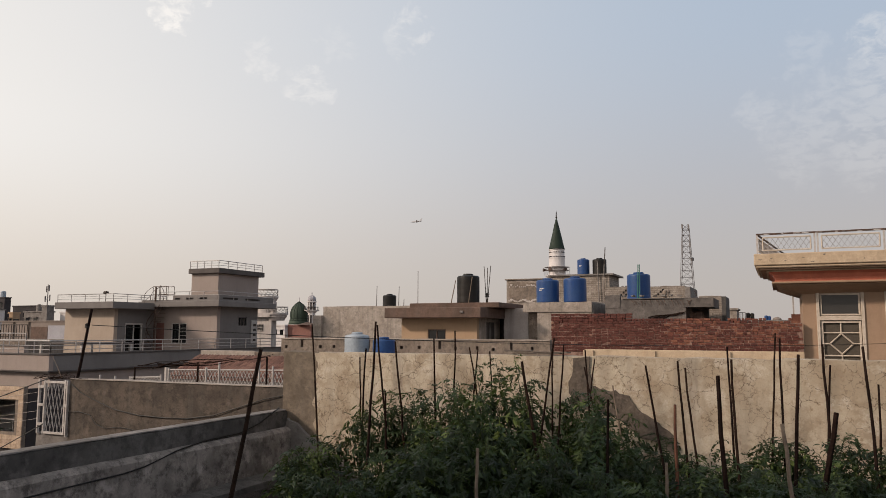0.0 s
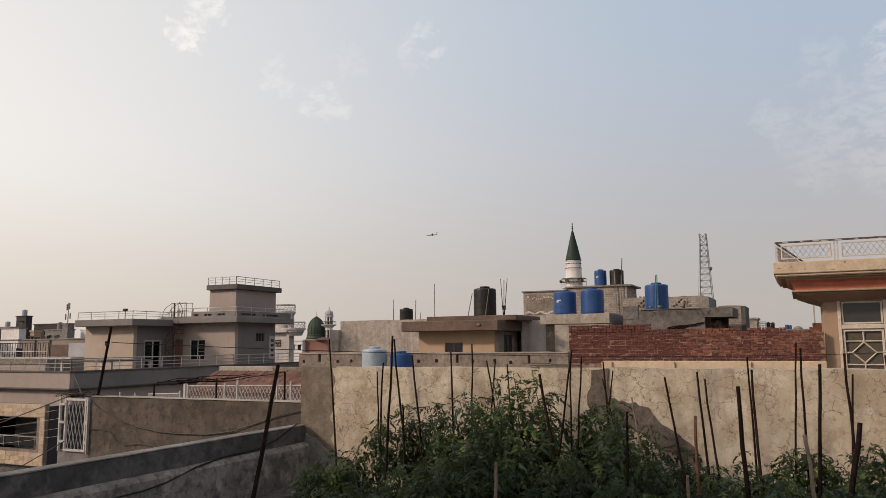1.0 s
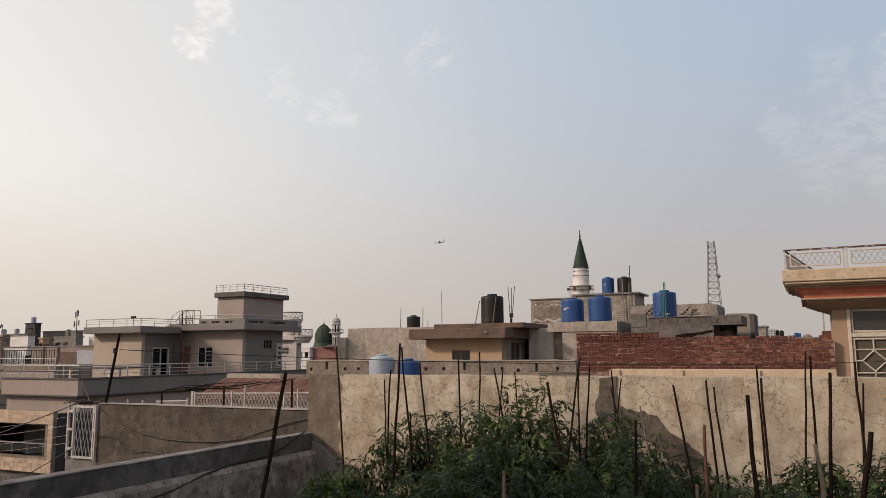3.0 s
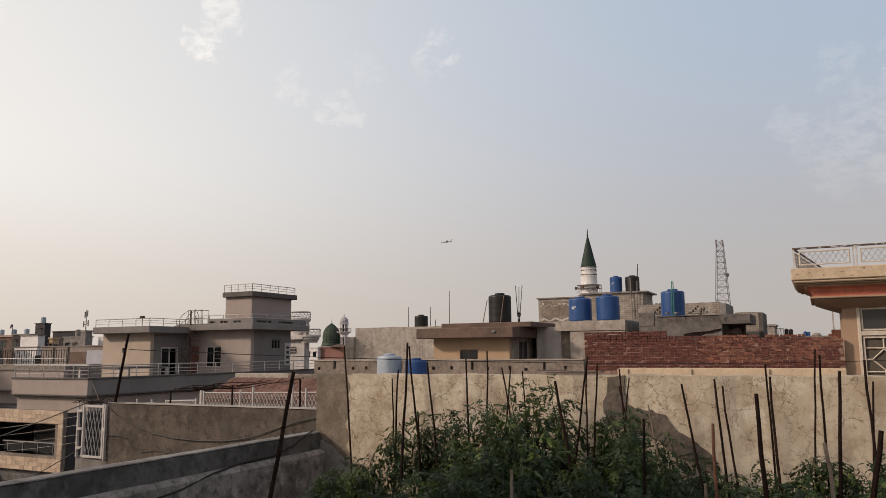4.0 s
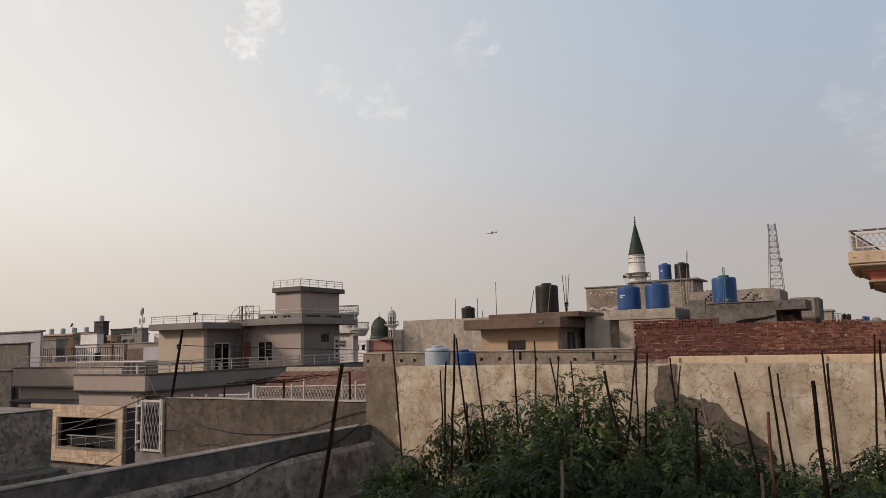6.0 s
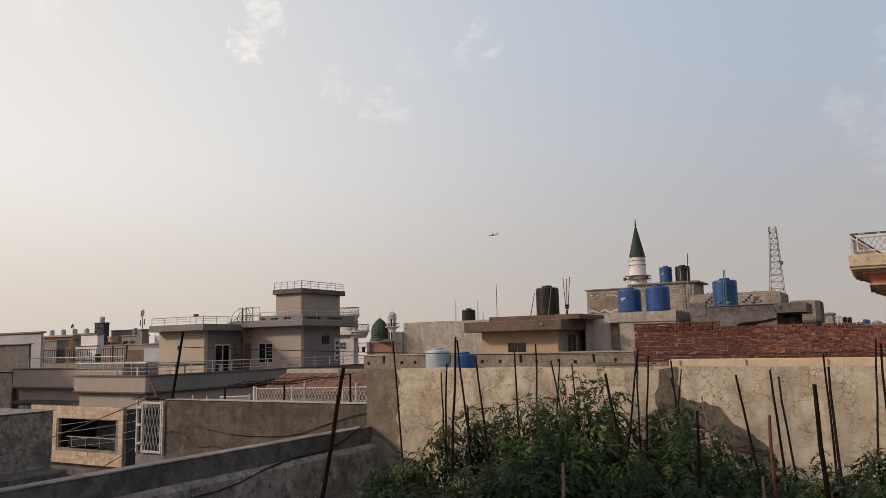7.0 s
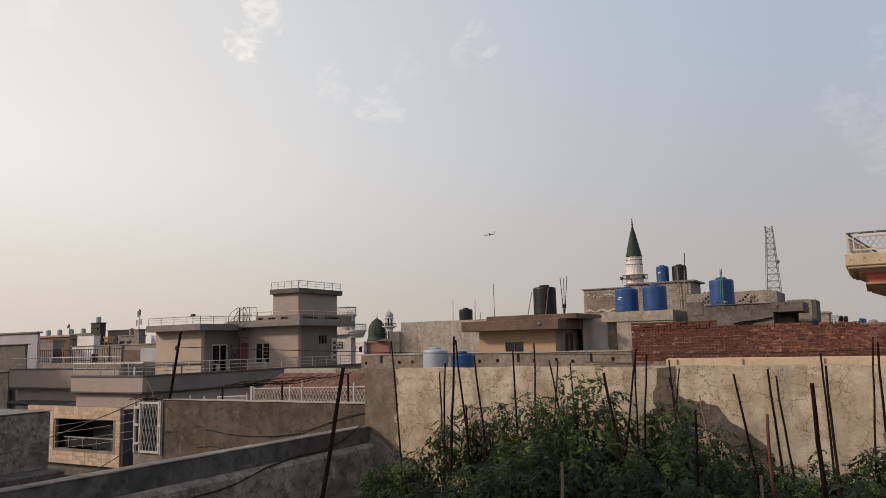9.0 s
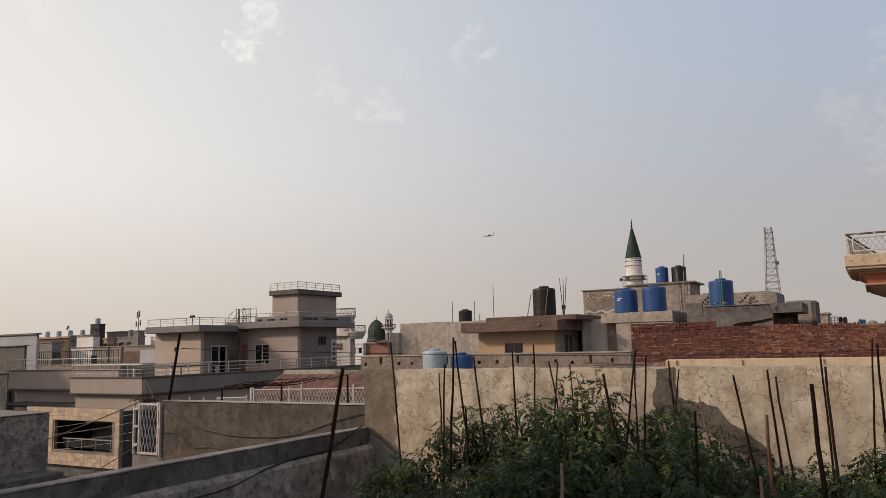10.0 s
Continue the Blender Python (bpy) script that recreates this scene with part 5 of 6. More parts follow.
# ---- water tanks ----
def water_tank(x, y, z, r, h, mat, label, group="roof water tanks", print_bar=False):
    t = thing("water_tank", label, "tank", group)
    t.location = (x, y, z)
    prof = [(r * 0.97, 0.0), (r, 0.03)]
    ribs = 4
    for k in range(ribs):
        z0 = 0.06 + (h * 0.86 - 0.06) * k / ribs
        z1 = 0.06 + (h * 0.86 - 0.06) * (k + 1) / ribs
        prof += [(r, z0), (r * 0.999, z1 - 0.035), (r * 0.9975, z1 - 0.022), (r * 0.9975, z1 - 0.012)]
    prof += [(r, h * 0.865), (r * 0.985, h * 0.895), (r * 0.88, h * 0.925), (r * 0.45, h * 0.945)]
    part("shell", lathe(prof, 32), mat, t, smooth=True)
    part("lid", lathe([(r * 0.43, h * 0.94), (r * 0.45, h * 0.945), (r * 0.45, h * 0.985), (r * 0.40, h), (r * 0.1, h * 1.01)], 24), mat, t, smooth=True)
    if print_bar:
        bmp = bmesh.new()
        for j, (w, zz) in enumerate(((0.5, 0.55), (0.35, 0.49))):
            vs = []
            for k in range(5):
                a = radians(-90 - 40 + 25 * w + k * 12 * w)
                vs.append((bmp.verts.new((r * 1.012 * math.cos(a), r * 1.012 * math.sin(a), h * zz)), bmp.verts.new((r * 1.012 * math.cos(a), r * 1.012 * math.sin(a), h * (zz + 0.035)))))
            for p, q in zip(vs, vs[1:]):
                bmp.faces.new((p[0], q[0], q[1], p[1]))
        part("printed_bars", bmp, M_LABEL, t, "pale printed marks")
    return t


tagged(part("roof_front", box(-11.2, 0.4, 15.6, 18.93, GROUND, 0.6), M_CEMENT), "bare cement roof before the drain wall", "house")
water_tank(-10.39, 17.8, 0.6, 0.33, 0.95, M_PALE_TANK, "faded pale blue plastic water tank behind the roof wall")
water_tank(-9.62, 17.9, 0.6, 0.30, 0.83, M_BLUE, "small dull blue plastic tank behind the roof wall")
water_tank(-10.72, 26.6, 2.622, 0.425, 1.12, M_BLACK, "black plastic water tank with props on the brown slab")
water_tank(-22.75, 43.0, 2.8, 0.43, 1.12, M_BLACK, "small black plastic tank on the grey house roof")
water_tank(-8.80, 30.7, 2.76, 0.47, 1.02, M_BLUE, "blue plastic water tank with white print on cement roof", print_bar=True)
water_tank(-7.62, 30.6, 2.76, 0.465, 1.06, M_BLUE, "blue plastic water tank beside a matching tank")
water_tank(-10.67, 45.0, 4.95, 0.36, 1.0, M_BLUE, "blue plastic tank high on the old brick house", print_bar=True)
water_tank(-9.70, 45.0, 4.95, 0.41, 0.98, M_BLACK, "black plastic tank high on the old brick house")
part("tank_plinth", box(-11.3, -8.8, 44.2, 45.9, 4.33, 4.95), M_PALE_BRICK, old)
water_tank(-5.02, 30.4, 2.76, 0.445, 1.15, M_BLUE, "blue plastic water tank with green pipes in front")


def pole(name, a, b, r, mat, label, cat="pole"):
    return tagged(part(name, rod(a, b, r, r * 0.8, 6), mat), label, cat)


pole("prop_pole", (-11.32, 26.35, 2.62), (-11.15, 26.4, 3.5), 0.018, M_STICK_PALE, "thin pole leaning against the black tank")
pole("prop_pole", (-10.50, 26.08, 2.62), (-10.36, 26.1, 3.6), 0.018, M_STICK_PALE, "thin pole leaning against the black tank")
pole("mast_pole", (-12.83, 26.6, 2.62), (-12.83, 26.6, 3.93), 0.013, M_RUST, "thin upright iron pole on the brown slab")
for dx, top in ((-0.14, 4.25), (0.0, 4.2), (0.13, 4.27)):
    pole("pipe", (-10.12 + dx * 0.15, 27.0, 2.62), (-10.09 + dx, 27.0, top - 0.21), 0.016, M_IRON, "bare reinforcement bar standing in a bundle")
tagged(part("cloth_knot", lathe([(0.03, 0), (0.09, 0.03), (0.06, 0.09), (0.10, 0.13), (0.03, 0.17)], 9, (-10.10, 26.98, 2.86)), M_CEMENT_DARK), "dirty rag tied round the standing bars", "rag")
for px, py, top in ((-23.7, 43.0, 4.45), (-22.1, 43.0, 4.4), (-21.85, 43.2, 3.6)):
    pole("pole", (px, py, 2.8), (px + 0.03, py, top), 0.025, M_IRON, "thin upright pole beside a black tank")
for dx in (-0.03, 0.05):
    pole("green_pipe", (-4.95 + dx, 29.85, 2.76), (-4.93 + dx * 0.6, 29.9, 4.18), 0.022, M_GREENPIPE, "green plastic water pipe up the blue tank")
pole("pole", (-9.35, 44.3, 4.33), (-9.2, 44.3, 6.5), 0.03, M_IRON, "thin upright pole beside a black tank")
pole("drain_pipe", (-7.35, 33.9, 2.76), (-7.4, 33.9, 4.75), 0.03, M_CEMENT, "grey water pipe on the old house wall")
pole("drain_pipe", (-7.15, 33.9, 2.76), (-7.1, 33.9, 4.6), 0.025, M_CEMENT, "grey water pipe on the old house wall")

# loose bricks and stones on the old roofs
rng = random.Random(33)
for k in range(16):
    b = box(-0.07, 0.07, -0.05, 0.05, 0, 0.06, 0.012)
    for v in b.verts:
        v.co *= rng.uniform(0.75, 1.25)
    x, y, z = ((-6.6 + 0.2 * k, 33.4, 3.50) if k < 8 else (-5.3 + 0.32 * (k - 8), 27.1, 2.80))
    o = tagged(part("stone", b, M_CEMENT), "loose broken brick lying on the roof edge", "stone", "loose bricks on the roofs")
    o.matrix_basis = pose(x + rng.uniform(-0.1, 0.1), y, z, 0, 0, rng.uniform(0, 180))
nt = thing("roof_vent", "small cement vent with a rounded cap", "vent")
part("stack", lathe([(0.06, 0), (0.05, 0.14)], 10, (-3.55, 27.6, 2.8)), M_TANPL, nt)
part("cap", lathe([(0.04, 0.13), (0.075, 0.16), (0.06, 0.22), (0.02, 0.25)], 10, (-3.55, 27.6, 2.8)), M_TANPL, nt)

M_MAST = material("galvanised_grey_steel", (0.22, 0.21, 0.205), rough=0.6, metal=0.3, scale=2, grain=20, bump=0.0)
# ---- minarets, dome, mast, far houses ----
minaret = thing("minaret", "white round minaret with a tall green cone roof", "minaret")
MX, MY = -41.0, 150.0
part("shaft", lathe([(1.85, GROUND), (1.72, 13.4), (1.48, 17.9), (1.58, 18.0), (1.58, 18.15)], 32, (MX, MY, 0)), M_WHITE_WALL, minaret, smooth=False)
part("cone_roof", lathe([(1.64, 18.15), (1.58, 18.3), (1.12, 20.35), (0.64, 22.4), (0.3, 23.8), (0.08, 24.6)], 28, (MX, MY, 0)), M_GREEN, minaret, "green painted cone", smooth=True)
part("finial", lathe([(0.06, 24.5), (0.22, 24.75), (0.06, 25.0), (0.18, 25.2), (0.05, 25.4), (0.12, 25.55), (0.02, 26.1)], 12, (MX, MY, 0)), M_IRON, minaret)
for zz in (16.6, 17.5):
    band = part("pattern_band", lathe([(1.62 - 0.055 * (zz - 16.7), zz - 0.36), (1.62 - 0.055 * (zz - 16.7), zz - 0.30)], 32, (MX, MY, 0)), M_WHITE_WALL, minaret)
    for k in range(28):
        a = 2 * math.pi * k / 28
        rr = 1.56 - 0.055 * (zz - 16.7)
        bmx = bmesh.new()
        bmesh.ops.create_cube(bmx, size=1, matrix=Matrix.Translation((MX + rr * math.cos(a), MY + rr * math.sin(a), zz)) @ Matrix.Rotation(a, 4, "Z") @ Matrix.Rotation(radians(45), 4, "X") @ Matrix.Diagonal((0.12, 0.17, 0.17, 1)))
        part("dark_tile", bmx, M_DARKBLDG, band)
gal = part("gallery", lathe([(1.7, 12.2), (2.4, 12.6), (2.4, 12.75), (1.7, 12.8)], 24, (MX, MY, 0)), M_WHITE_WALL, minaret)
for k in range(16):
    a = 2 * math.pi * k / 16
    part("baluster", rod((MX + 2.5 * math.cos(a), MY + 2.5 * math.sin(a), 12.7), (MX + 2.5 * math.cos(a), MY + 2.5 * math.sin(a), 14.5), 0.025, n=4), M_STEEL, gal)
for zz in (13.85, 14.5):
    part("ring", lathe([(2.48, zz - 0.025), (2.53, zz - 0.025), (2.53, zz + 0.025), (2.48, zz + 0.025)], 24, (MX, MY, 0)), M_STEEL, gal)
for k, (a, zz) in enumerate(((-105, 14.0), (-40, 13.9), (-150, 13.9))):
    c, s = math.cos(radians(a)), math.sin(radians(a))
    part("loudspeaker", rod((MX + 2.1 * c, MY + 2.1 * s, zz), (MX + 2.9 * c, MY + 2.9 * s, zz), 0.10, 0.36, 14), M_RUST, minaret, "dark horn loudspeaker")

mosque = thing("green_dome", "green mosque dome with a small spire on a white drum", "dome")
DX, DY = -96.47, 140.0
DOME = [(2.25, 2.9), (2.2, 3.2), (1.98, 3.75), (1.86, 4.2), (1.92, 4.7), (1.88, 5.4), (1.70, 6.1), (1.36, 6.75), (0.86, 7.3), (0.36, 7.65), (0.10, 7.85)]
part("dome_shell", lathe(DOME, 32, (DX, DY, 0)), M_DOME, mosque, smooth=True)
for k in range(16):
    a = 2 * math.pi * k / 16
    part("dome_rib", tube([(DX + (r + 0.02) * math.cos(a), DY + (r + 0.02) * math.sin(a), z) for r, z in DOME[2:]], 0.05, 4), M_GREEN, mosque)
for zz, r in ((3.75, 2.0), (4.2, 1.9)):
    part("dome_band", lathe([(r, zz - 0.06), (r + 0.07, zz - 0.06), (r + 0.07, zz + 0.06), (r, zz + 0.06)], 32, (DX, DY, 0)), M_GREEN, mosque)
part("drum", lathe([(2.6, GROUND), (2.6, 2.75), (2.3, 2.9)], 28, (DX, DY, 0)), M_HAZEBLDG, mosque)
part("spire", lathe([(0.08, 7.8), (0.2, 8.05), (0.05, 8.3), (0.12, 8.45), (0.03, 8.95)], 8, (DX, DY, 0)), M_WHITE_WALL, mosque)
small = thing("small_minaret", "small white minaret with two balconies and a ribbed bulb cap", "minaret")
SX, SY = -93.2, 140.0


def octagon(r0, z0, z1, r1=None):
    return lathe([(r0, z0), (r0 if r1 is None else r1, z1)], 8, (SX, SY, 0))


part("shaft", octagon(0.80, GROUND, 5.55), M_WHITE_WALL, small)
for k in range(8):
    a = 2 * math.pi * (k + 0.5) / 8
    for z0, z1 in ((2.2, 4.9),):
        bm = bmesh.new()
        bmesh.ops.create_cube(bm, size=1, matrix=Matrix.Translation((SX + 0.74 * math.cos(a), SY + 0.74 * math.sin(a), (z0 + z1) / 2)) @ Matrix.Rotation(a, 4, "Z") @ Matrix.Diagonal((0.1, 0.34, z1 - z0, 1)))
        part("slot", bm, M_DARKBLDG, small)
part("balcony", lathe([(0.8, 5.3), (1.25, 5.7), (1.62, 5.85), (1.66, 6.02), (0.7, 6.04)], 8, (SX, SY, 0)), M_WHITE_WALL, small)
for k in range(16):
    a = 2 * math.pi * k / 16
    part("baluster", rod((SX + 1.55 * math.cos(a), SY + 1.55 * math.sin(a), 6.0), (SX + 1.55 * math.cos(a), SY + 1.55 * math.sin(a), 6.62), 0.05, n=4), M_MODERN_GREY, small)
part("balcony_rail", lathe([(1.52, 6.58), (1.60, 6.58), (1.60, 6.68), (1.52, 6.68)], 8, (SX, SY, 0)), M_MODERN_GREY, small)
for k in range(8):
    a = 2 * math.pi * k / 8
    part("column", rod((SX + 0.80 * math.cos(a), SY + 0.80 * math.sin(a), 6.0), (SX + 0.80 * math.cos(a), SY + 0.80 * math.sin(a), 7.7), 0.15, n=6), M_WHITE_WALL, small)
part("core", octagon(0.55, 6.0, 7.7), M_DARKBLDG, small)
part("ledge", lathe([(0.8, 7.6), (1.12, 7.75), (1.12, 7.88), (0.8, 7.95)], 16, (SX, SY, 0)), M_WHITE_WALL, small)
CAP = [(0.78, 7.95), (0.92, 8.2), (0.90, 8.5), (0.72, 8.85), (0.42, 9.1), (0.12, 9.25), (0.05, 9.4), (0.10, 9.55), (0.02, 10.05)]
part("cap", lathe(CAP, 16, (SX, SY, 0)), M_BLUEGREY, small, "pale grey ribbed bulb cap", smooth=True)
for k in range(8):
    a = 2 * math.pi * k / 8
    part("cap_rib", tube([(SX + (r + 0.01) * math.cos(a), SY + (r + 0.01) * math.sin(a), z) for r, z in CAP[:6]], 0.03, 4), M_WHITE_WALL, small)

mast = thing("lattice_mast", "tall grey steel lattice telephone mast with antennas", "mast")
LX, LY = -19.9, 190.0


def mast_half(z):
    return 0.72 + max(0.0, (22.0 - z)) * 0.062


legs = [(-1, -1), (1, -1), (1, 1), (-1, 1)]
for sx, sy in legs:
    h0 = mast_half(GROUND)
    part("leg", rod((LX + sx * h0, LY + sy * h0, GROUND), (LX + sx * 0.72, LY + sy * 0.72, 27.0), 0.085, n=4), M_MAST, mast)
z = 4.0
while z < 26.4:
    dz = 1.35 + max(0, 22 - z) * 0.03
    h0, h1 = mast_half(z), mast_half(min(z + dz, 27.0))
    bmr = bmesh.new()
    for k in range(4):
        (ax, ay), (bx, by) = legs[k], legs[(k + 1) % 4]
        rod((LX + ax * h0, LY + ay * h0, z), (LX + bx * h0, LY + by * h0, z), 0.045, n=4, bm=bmr)
        rod((LX + ax * h0, LY + ay * h0, z), (LX + bx * h1, LY + by * h1, z + dz), 0.035, n=4, bm=bmr)
        rod((LX + bx * h0, LY + by * h0, z), (LX + ax * h1, LY + ay * h1, z + dz), 0.035, n=4, bm=bmr)
    tagged(part("bracing", bmr, M_MAST, mast), kind="stuff")
    z += dz
for ax, az, h in ((-0.7, 26.2, 1.1), (0.75, 26.0, 1.2), (1.0, 21.6, 1.2)):
    part("antenna", box(LX + ax - 0.18, LX + ax + 0.18, LY - 1.2, LY - 1.0, az, az + h, 0.03), M_MAST, mast)
part("dish", lathe([(0.3, 0.0), (0.42, 0.25), (0.42, 0.7), (0.15, 0.85)], 16, (LX + 1.35, LY - 0.6, 18.4)), M_MAST, mast)

far_mast = thing("thin_mast", "thin far lattice mast with a few aerials", "mast")
part("pole", rod((-187.7, 150, GROUND), (-187.7, 150, 14.2), 0.22, 0.12, 6), M_MAST, far_mast)
for k, (dx, zz) in enumerate(((-0.9, 9.3), (0.9, 9.6), (-0.5, 12.0), (0.5, 12.3))):
    part("antenna", box(-187.7 + dx - 0.09, -187.7 + dx + 0.09, 149.8, 150.1, zz, zz + 1.7), M_MAST, far_mast)
    part("arm", rod((-187.7, 150, zz + 0.8), (-187.7 + dx, 150, zz + 0.8), 0.07, n=4), M_MAST, far_mast)


def far_house(x0, x1, y0, depth, top, mat, label, storeys=2, windows=3, cap=0.3, tanks=0, seed=0, parapet=True):
    """A flat-roofed house: wall, projecting roof edge, window openings with shades, roof tanks as their own things."""
    rg = random.Random(seed)
    h = thing("far_house", label, "house", "far flat-roofed houses")
    part("wall", box(x0, x1, y0, y0 + depth, GROUND, top - cap), mat, h)
    part("roof_edge", box(x0 - 0.12, x1 + 0.12, y0 - 0.12, y0 + depth + 0.12, top - cap, top), mat if rg.random() < 0.5 else M_CEMENT, h)
    w = (x1 - x0) / windows
    for s in range(storeys):
        zc = top - 1.6 - s * 3.0
        for k in range(windows):
            if rg.random() < 0.25:
                continue
            xc = x0 + w * (k + 0.5)
            ww = min(1.1, w * 0.5)
            win_ = part("window", box(xc - ww / 2, xc + ww / 2, y0 - 0.03, y0 + 0.05, zc - 0.55, zc + 0.55), M_GLASS, h)
            part("sunshade", box(xc - ww / 2 - 0.1, xc + ww / 2 + 0.1, y0 - 0.4, y0 - 0.03, zc + 0.6, zc + 0.7), mat, win_)
    for k in range(windows):
        if rg.random() < 0.5:
            yc = y0 + depth * (k + 0.5) / windows
            part("window", box(x1 - 0.05, x1 + 0.03, yc - 0.5, yc + 0.5, top - 2.1, top - 1.1), M_GLASS, h)
    for k in range(tanks):
        tx = x0 + (x1 - x0) * (k + 0.5) / tanks
        t = water_tank(tx, y0 + min(0.5 * depth, 1.0 + rg.random()), top, 0.44, 1.1, rg.choice([M_PALE_TANK, M_PALE_TANK, M_CEMENT]), "far roof water tank on a flat house", "far roof tanks")
    return h


far_house(-60.0, -47.30, 30.0, 0.15, 3.10, M_BLUEGREY, "pale blue-grey flat house with a thin dark roof line", 0, 1, 0.10)
far_house(-60.0, -44.54, 27.5, 0.15, 2.28, M_SHED, "rough grey cement roof wall", 0, 1, 0.05)
# dark sheet put in for the shade low on the rough wall
far_house(-60.0, -45.6, 27.2, 0.15, 0.67, M_CEMENT_DARK, "dark sheet painting the shade below a rough roof wall", 0, 1, 0.05)
pink_house = far_house(-141.2, -127.07, 90.0, 1.2, 5.2, M_SLAB, "brown flat house under a faded pink roof slab with tanks", 1, 5, 0.45, 4, 1)
part("pink_slab", box(-141.5, -127.2, 89.7, 91.3, 4.86, 5.19), M_PINK, pink_house, "faded pink roof slab edge")
far_house(-123.1, -118.67, 84.0, 1.2, 5.1, M_DARKBLDG, "dark clad house under a flat roof", 1, 3, 0.2, 0, 2)
far_house(-125.05, -122.52, 89.5, 1.2, 7.17, M_DARKBLDG, "dark clad block with a pale tank on top", 2, 1, 0.15, 1, 3)
far_house(-127.7, -118.58, 95.0, 1.2, 5.9, M_DARKBLDG, "long dark clad building with a flat roof", 1, 4, 0.2, 0, 4)
far_house(-115.2, -110.94, 80.0, 1.2, 4.73, M_WHITE_WALL, "small pale house with a projecting roof edge", 0, 1, 0.16, 0, 5)
far_house(-112.4, -111.49, 83.0, 1.2, 4.35, M_ORANGE, "small apricot roof room", 1, 1, 0.25, 0, 18)
far_house(-108.9, -103.68, 83.0, 1.2, 4.45, M_CEMENT, "grey roof room with small round vents", 1, 3, 0.2, 1, 20)
far_house(-101.2, -100.08, 80.0, 1.2, 5.2, M_CEMENT, "grey block below a thin mast", 0, 1, 0.2, 0, 6)
far_house(-103.3, -101.41, 85.0, 1.2, 4.4, M_WHITE_WALL, "white flat house beside a mast", 0, 1, 0.2, 0, 7)
far_house(-93.9, -91.29, 60.0, 1.2, 3.4, M_CEMENT, "grey cement box on a flat roof", 0, 3, 0.15, 0, 8)
far_house(-91.8, -87.39, 63.0, 0.5, 2.62, M_WHITE_WALL, "low whitewashed roof wall", 0, 1, 0.1, 0, 10)
beige_wall = far_house(-82.4, -63.24, 60.0, 1.2, 2.6, M_HAZEBLDG, "beige low house with a patch of bare brick", 0, 5, 0.12, 0, 9)
part("brick_patch", box(-77.4, -74.7, 59.94, 59.99, 0.4, 1.9, 0.01), M_SLAB, beige_wall, "patch of bare brown brick")
part("grey_panel", box(-74.65, -71.6, 59.93, 59.99, 0.4, 2.05, 0.01), M_BLUEGREY, beige_wall, "blue-grey shutter")
for q in (-80.2, -77.7):
    part("drain_pipe", rod((q, 59.9, 0.0), (q, 59.9, 2.45), 0.07, n=6), M_IRON, beige_wall)
dish = thing("satellite_dish", "small grey dish on a thin far roof pole", "dish")
part("pole", rod((-131.3, 89.5, 5.2), (-131.3, 89.5, 7.0), 0.06, n=5), M_IRON, dish)
part("bowl", lathe([(0.05, 0.0), (0.35, 0.08), (0.45, 0.18), (0.42, 0.19)], 14), M_MAST, dish).matrix_basis = pose(-131.3, 89.4, 6.7, 70, 0, -50)
pavilion = far_house(-94.3, -88.6, 133.0, 3.0, 2.7, M_HAZERED, "red-brown pavilion below a green dome", 0, 3, 0.35, 0, 13)
part("pitched_roof", lathe([(3.0, 2.7), (0.3, 3.25)], 4, (-90.4, 134.2, 0)), M_SLAB, pavilion, "low brown pitched roof")
far_house(-97.6, -94.4, 132.0, 3.0, 2.75, M_WHITE_WALL, "pale house beside the red-brown pavilion", 1, 2, 0.3, 0, 14)
far_house(-4.2, -3.35, 70.0, 4.0, 3.6, M_PALE_BRICK, "bare brick stair room on a far roof", 1, 1, 0.15, 0, 16)
far_house(-3.3, 2.5, 71.0, 6.0, 2.6, M_HAZEBLDG, "far flat house with railing and tanks", 1, 4, 0.2, 0, 17)
for tx, m_, r_, h_ in ((-2.52, M_BLACK, 0.16, 0.66), (-2.18, M_BLACK, 0.17, 0.62), (-1.06, M_BLUE, 0.15, 0.40), (-0.80, M_BLUE, 0.12, 0.36)):
    water_tank(tx, 72.0, 2.6, r_, h_, m_, "far plastic tank on a flat roof", "far roof tanks")
far_rail = thing("far_railing", "pale railing on a far flat roof", "railing")
rail_run(far_rail, (-3.40, 71.6, 2.6), (-2.72, 71.6, 2.6), 0.66, 4, (0.3, 0.55, 0.8, 1.0), 0.035, M_WHITE)
far_dome = thing("far_roof_dome", "low pale round roof hump on a far house", "dome")
part("hump", lathe([(0.36, 2.6), (0.36, 2.68), (0.26, 2.80), (0.08, 2.86)], 16, (-0.2, 72.0, 0)), M_HAZEBLDG, far_dome, smooth=True)
rng = random.Random(5)
for k in range(34):
    y = rng.uniform(95, 330)
    ang = radians(rng.uniform(-8, 62))
    x = -math.tan(ang) * y
    wd = rng.uniform(6, 14)
    far_house(x - wd / 2, x + wd / 2, y, rng.uniform(6, 10), rng.uniform(-1.5, 1.2) + y * 0.004, rng.choice([M_HAZEBLDG, M_TANPL, M_WHITE_WALL, M_CEMENT, M_ORANGE, M_PALE_BRICK]), rng.choice(["far flat-roofed plastered house", "far flat house in pale render", "far tan house with flat roof"]), 2, rng.choice([3, 4, 5]), 0.35, rng.choice([0, 0, 1, 2]), 100 + k)

# black iron fence on a roof at the left
iron = thing("iron_fence", "black iron bar fence along a far roof edge", "fence")
part("rail", rod((-65.8, 40.0, 1.95), (-52.0, 40.0, 1.95), 0.03, n=4), M_IRON, iron)
part("rail", rod((-65.8, 40.0, 1.05), (-52.0, 40.0, 1.05), 0.03, n=4), M_IRON, iron)
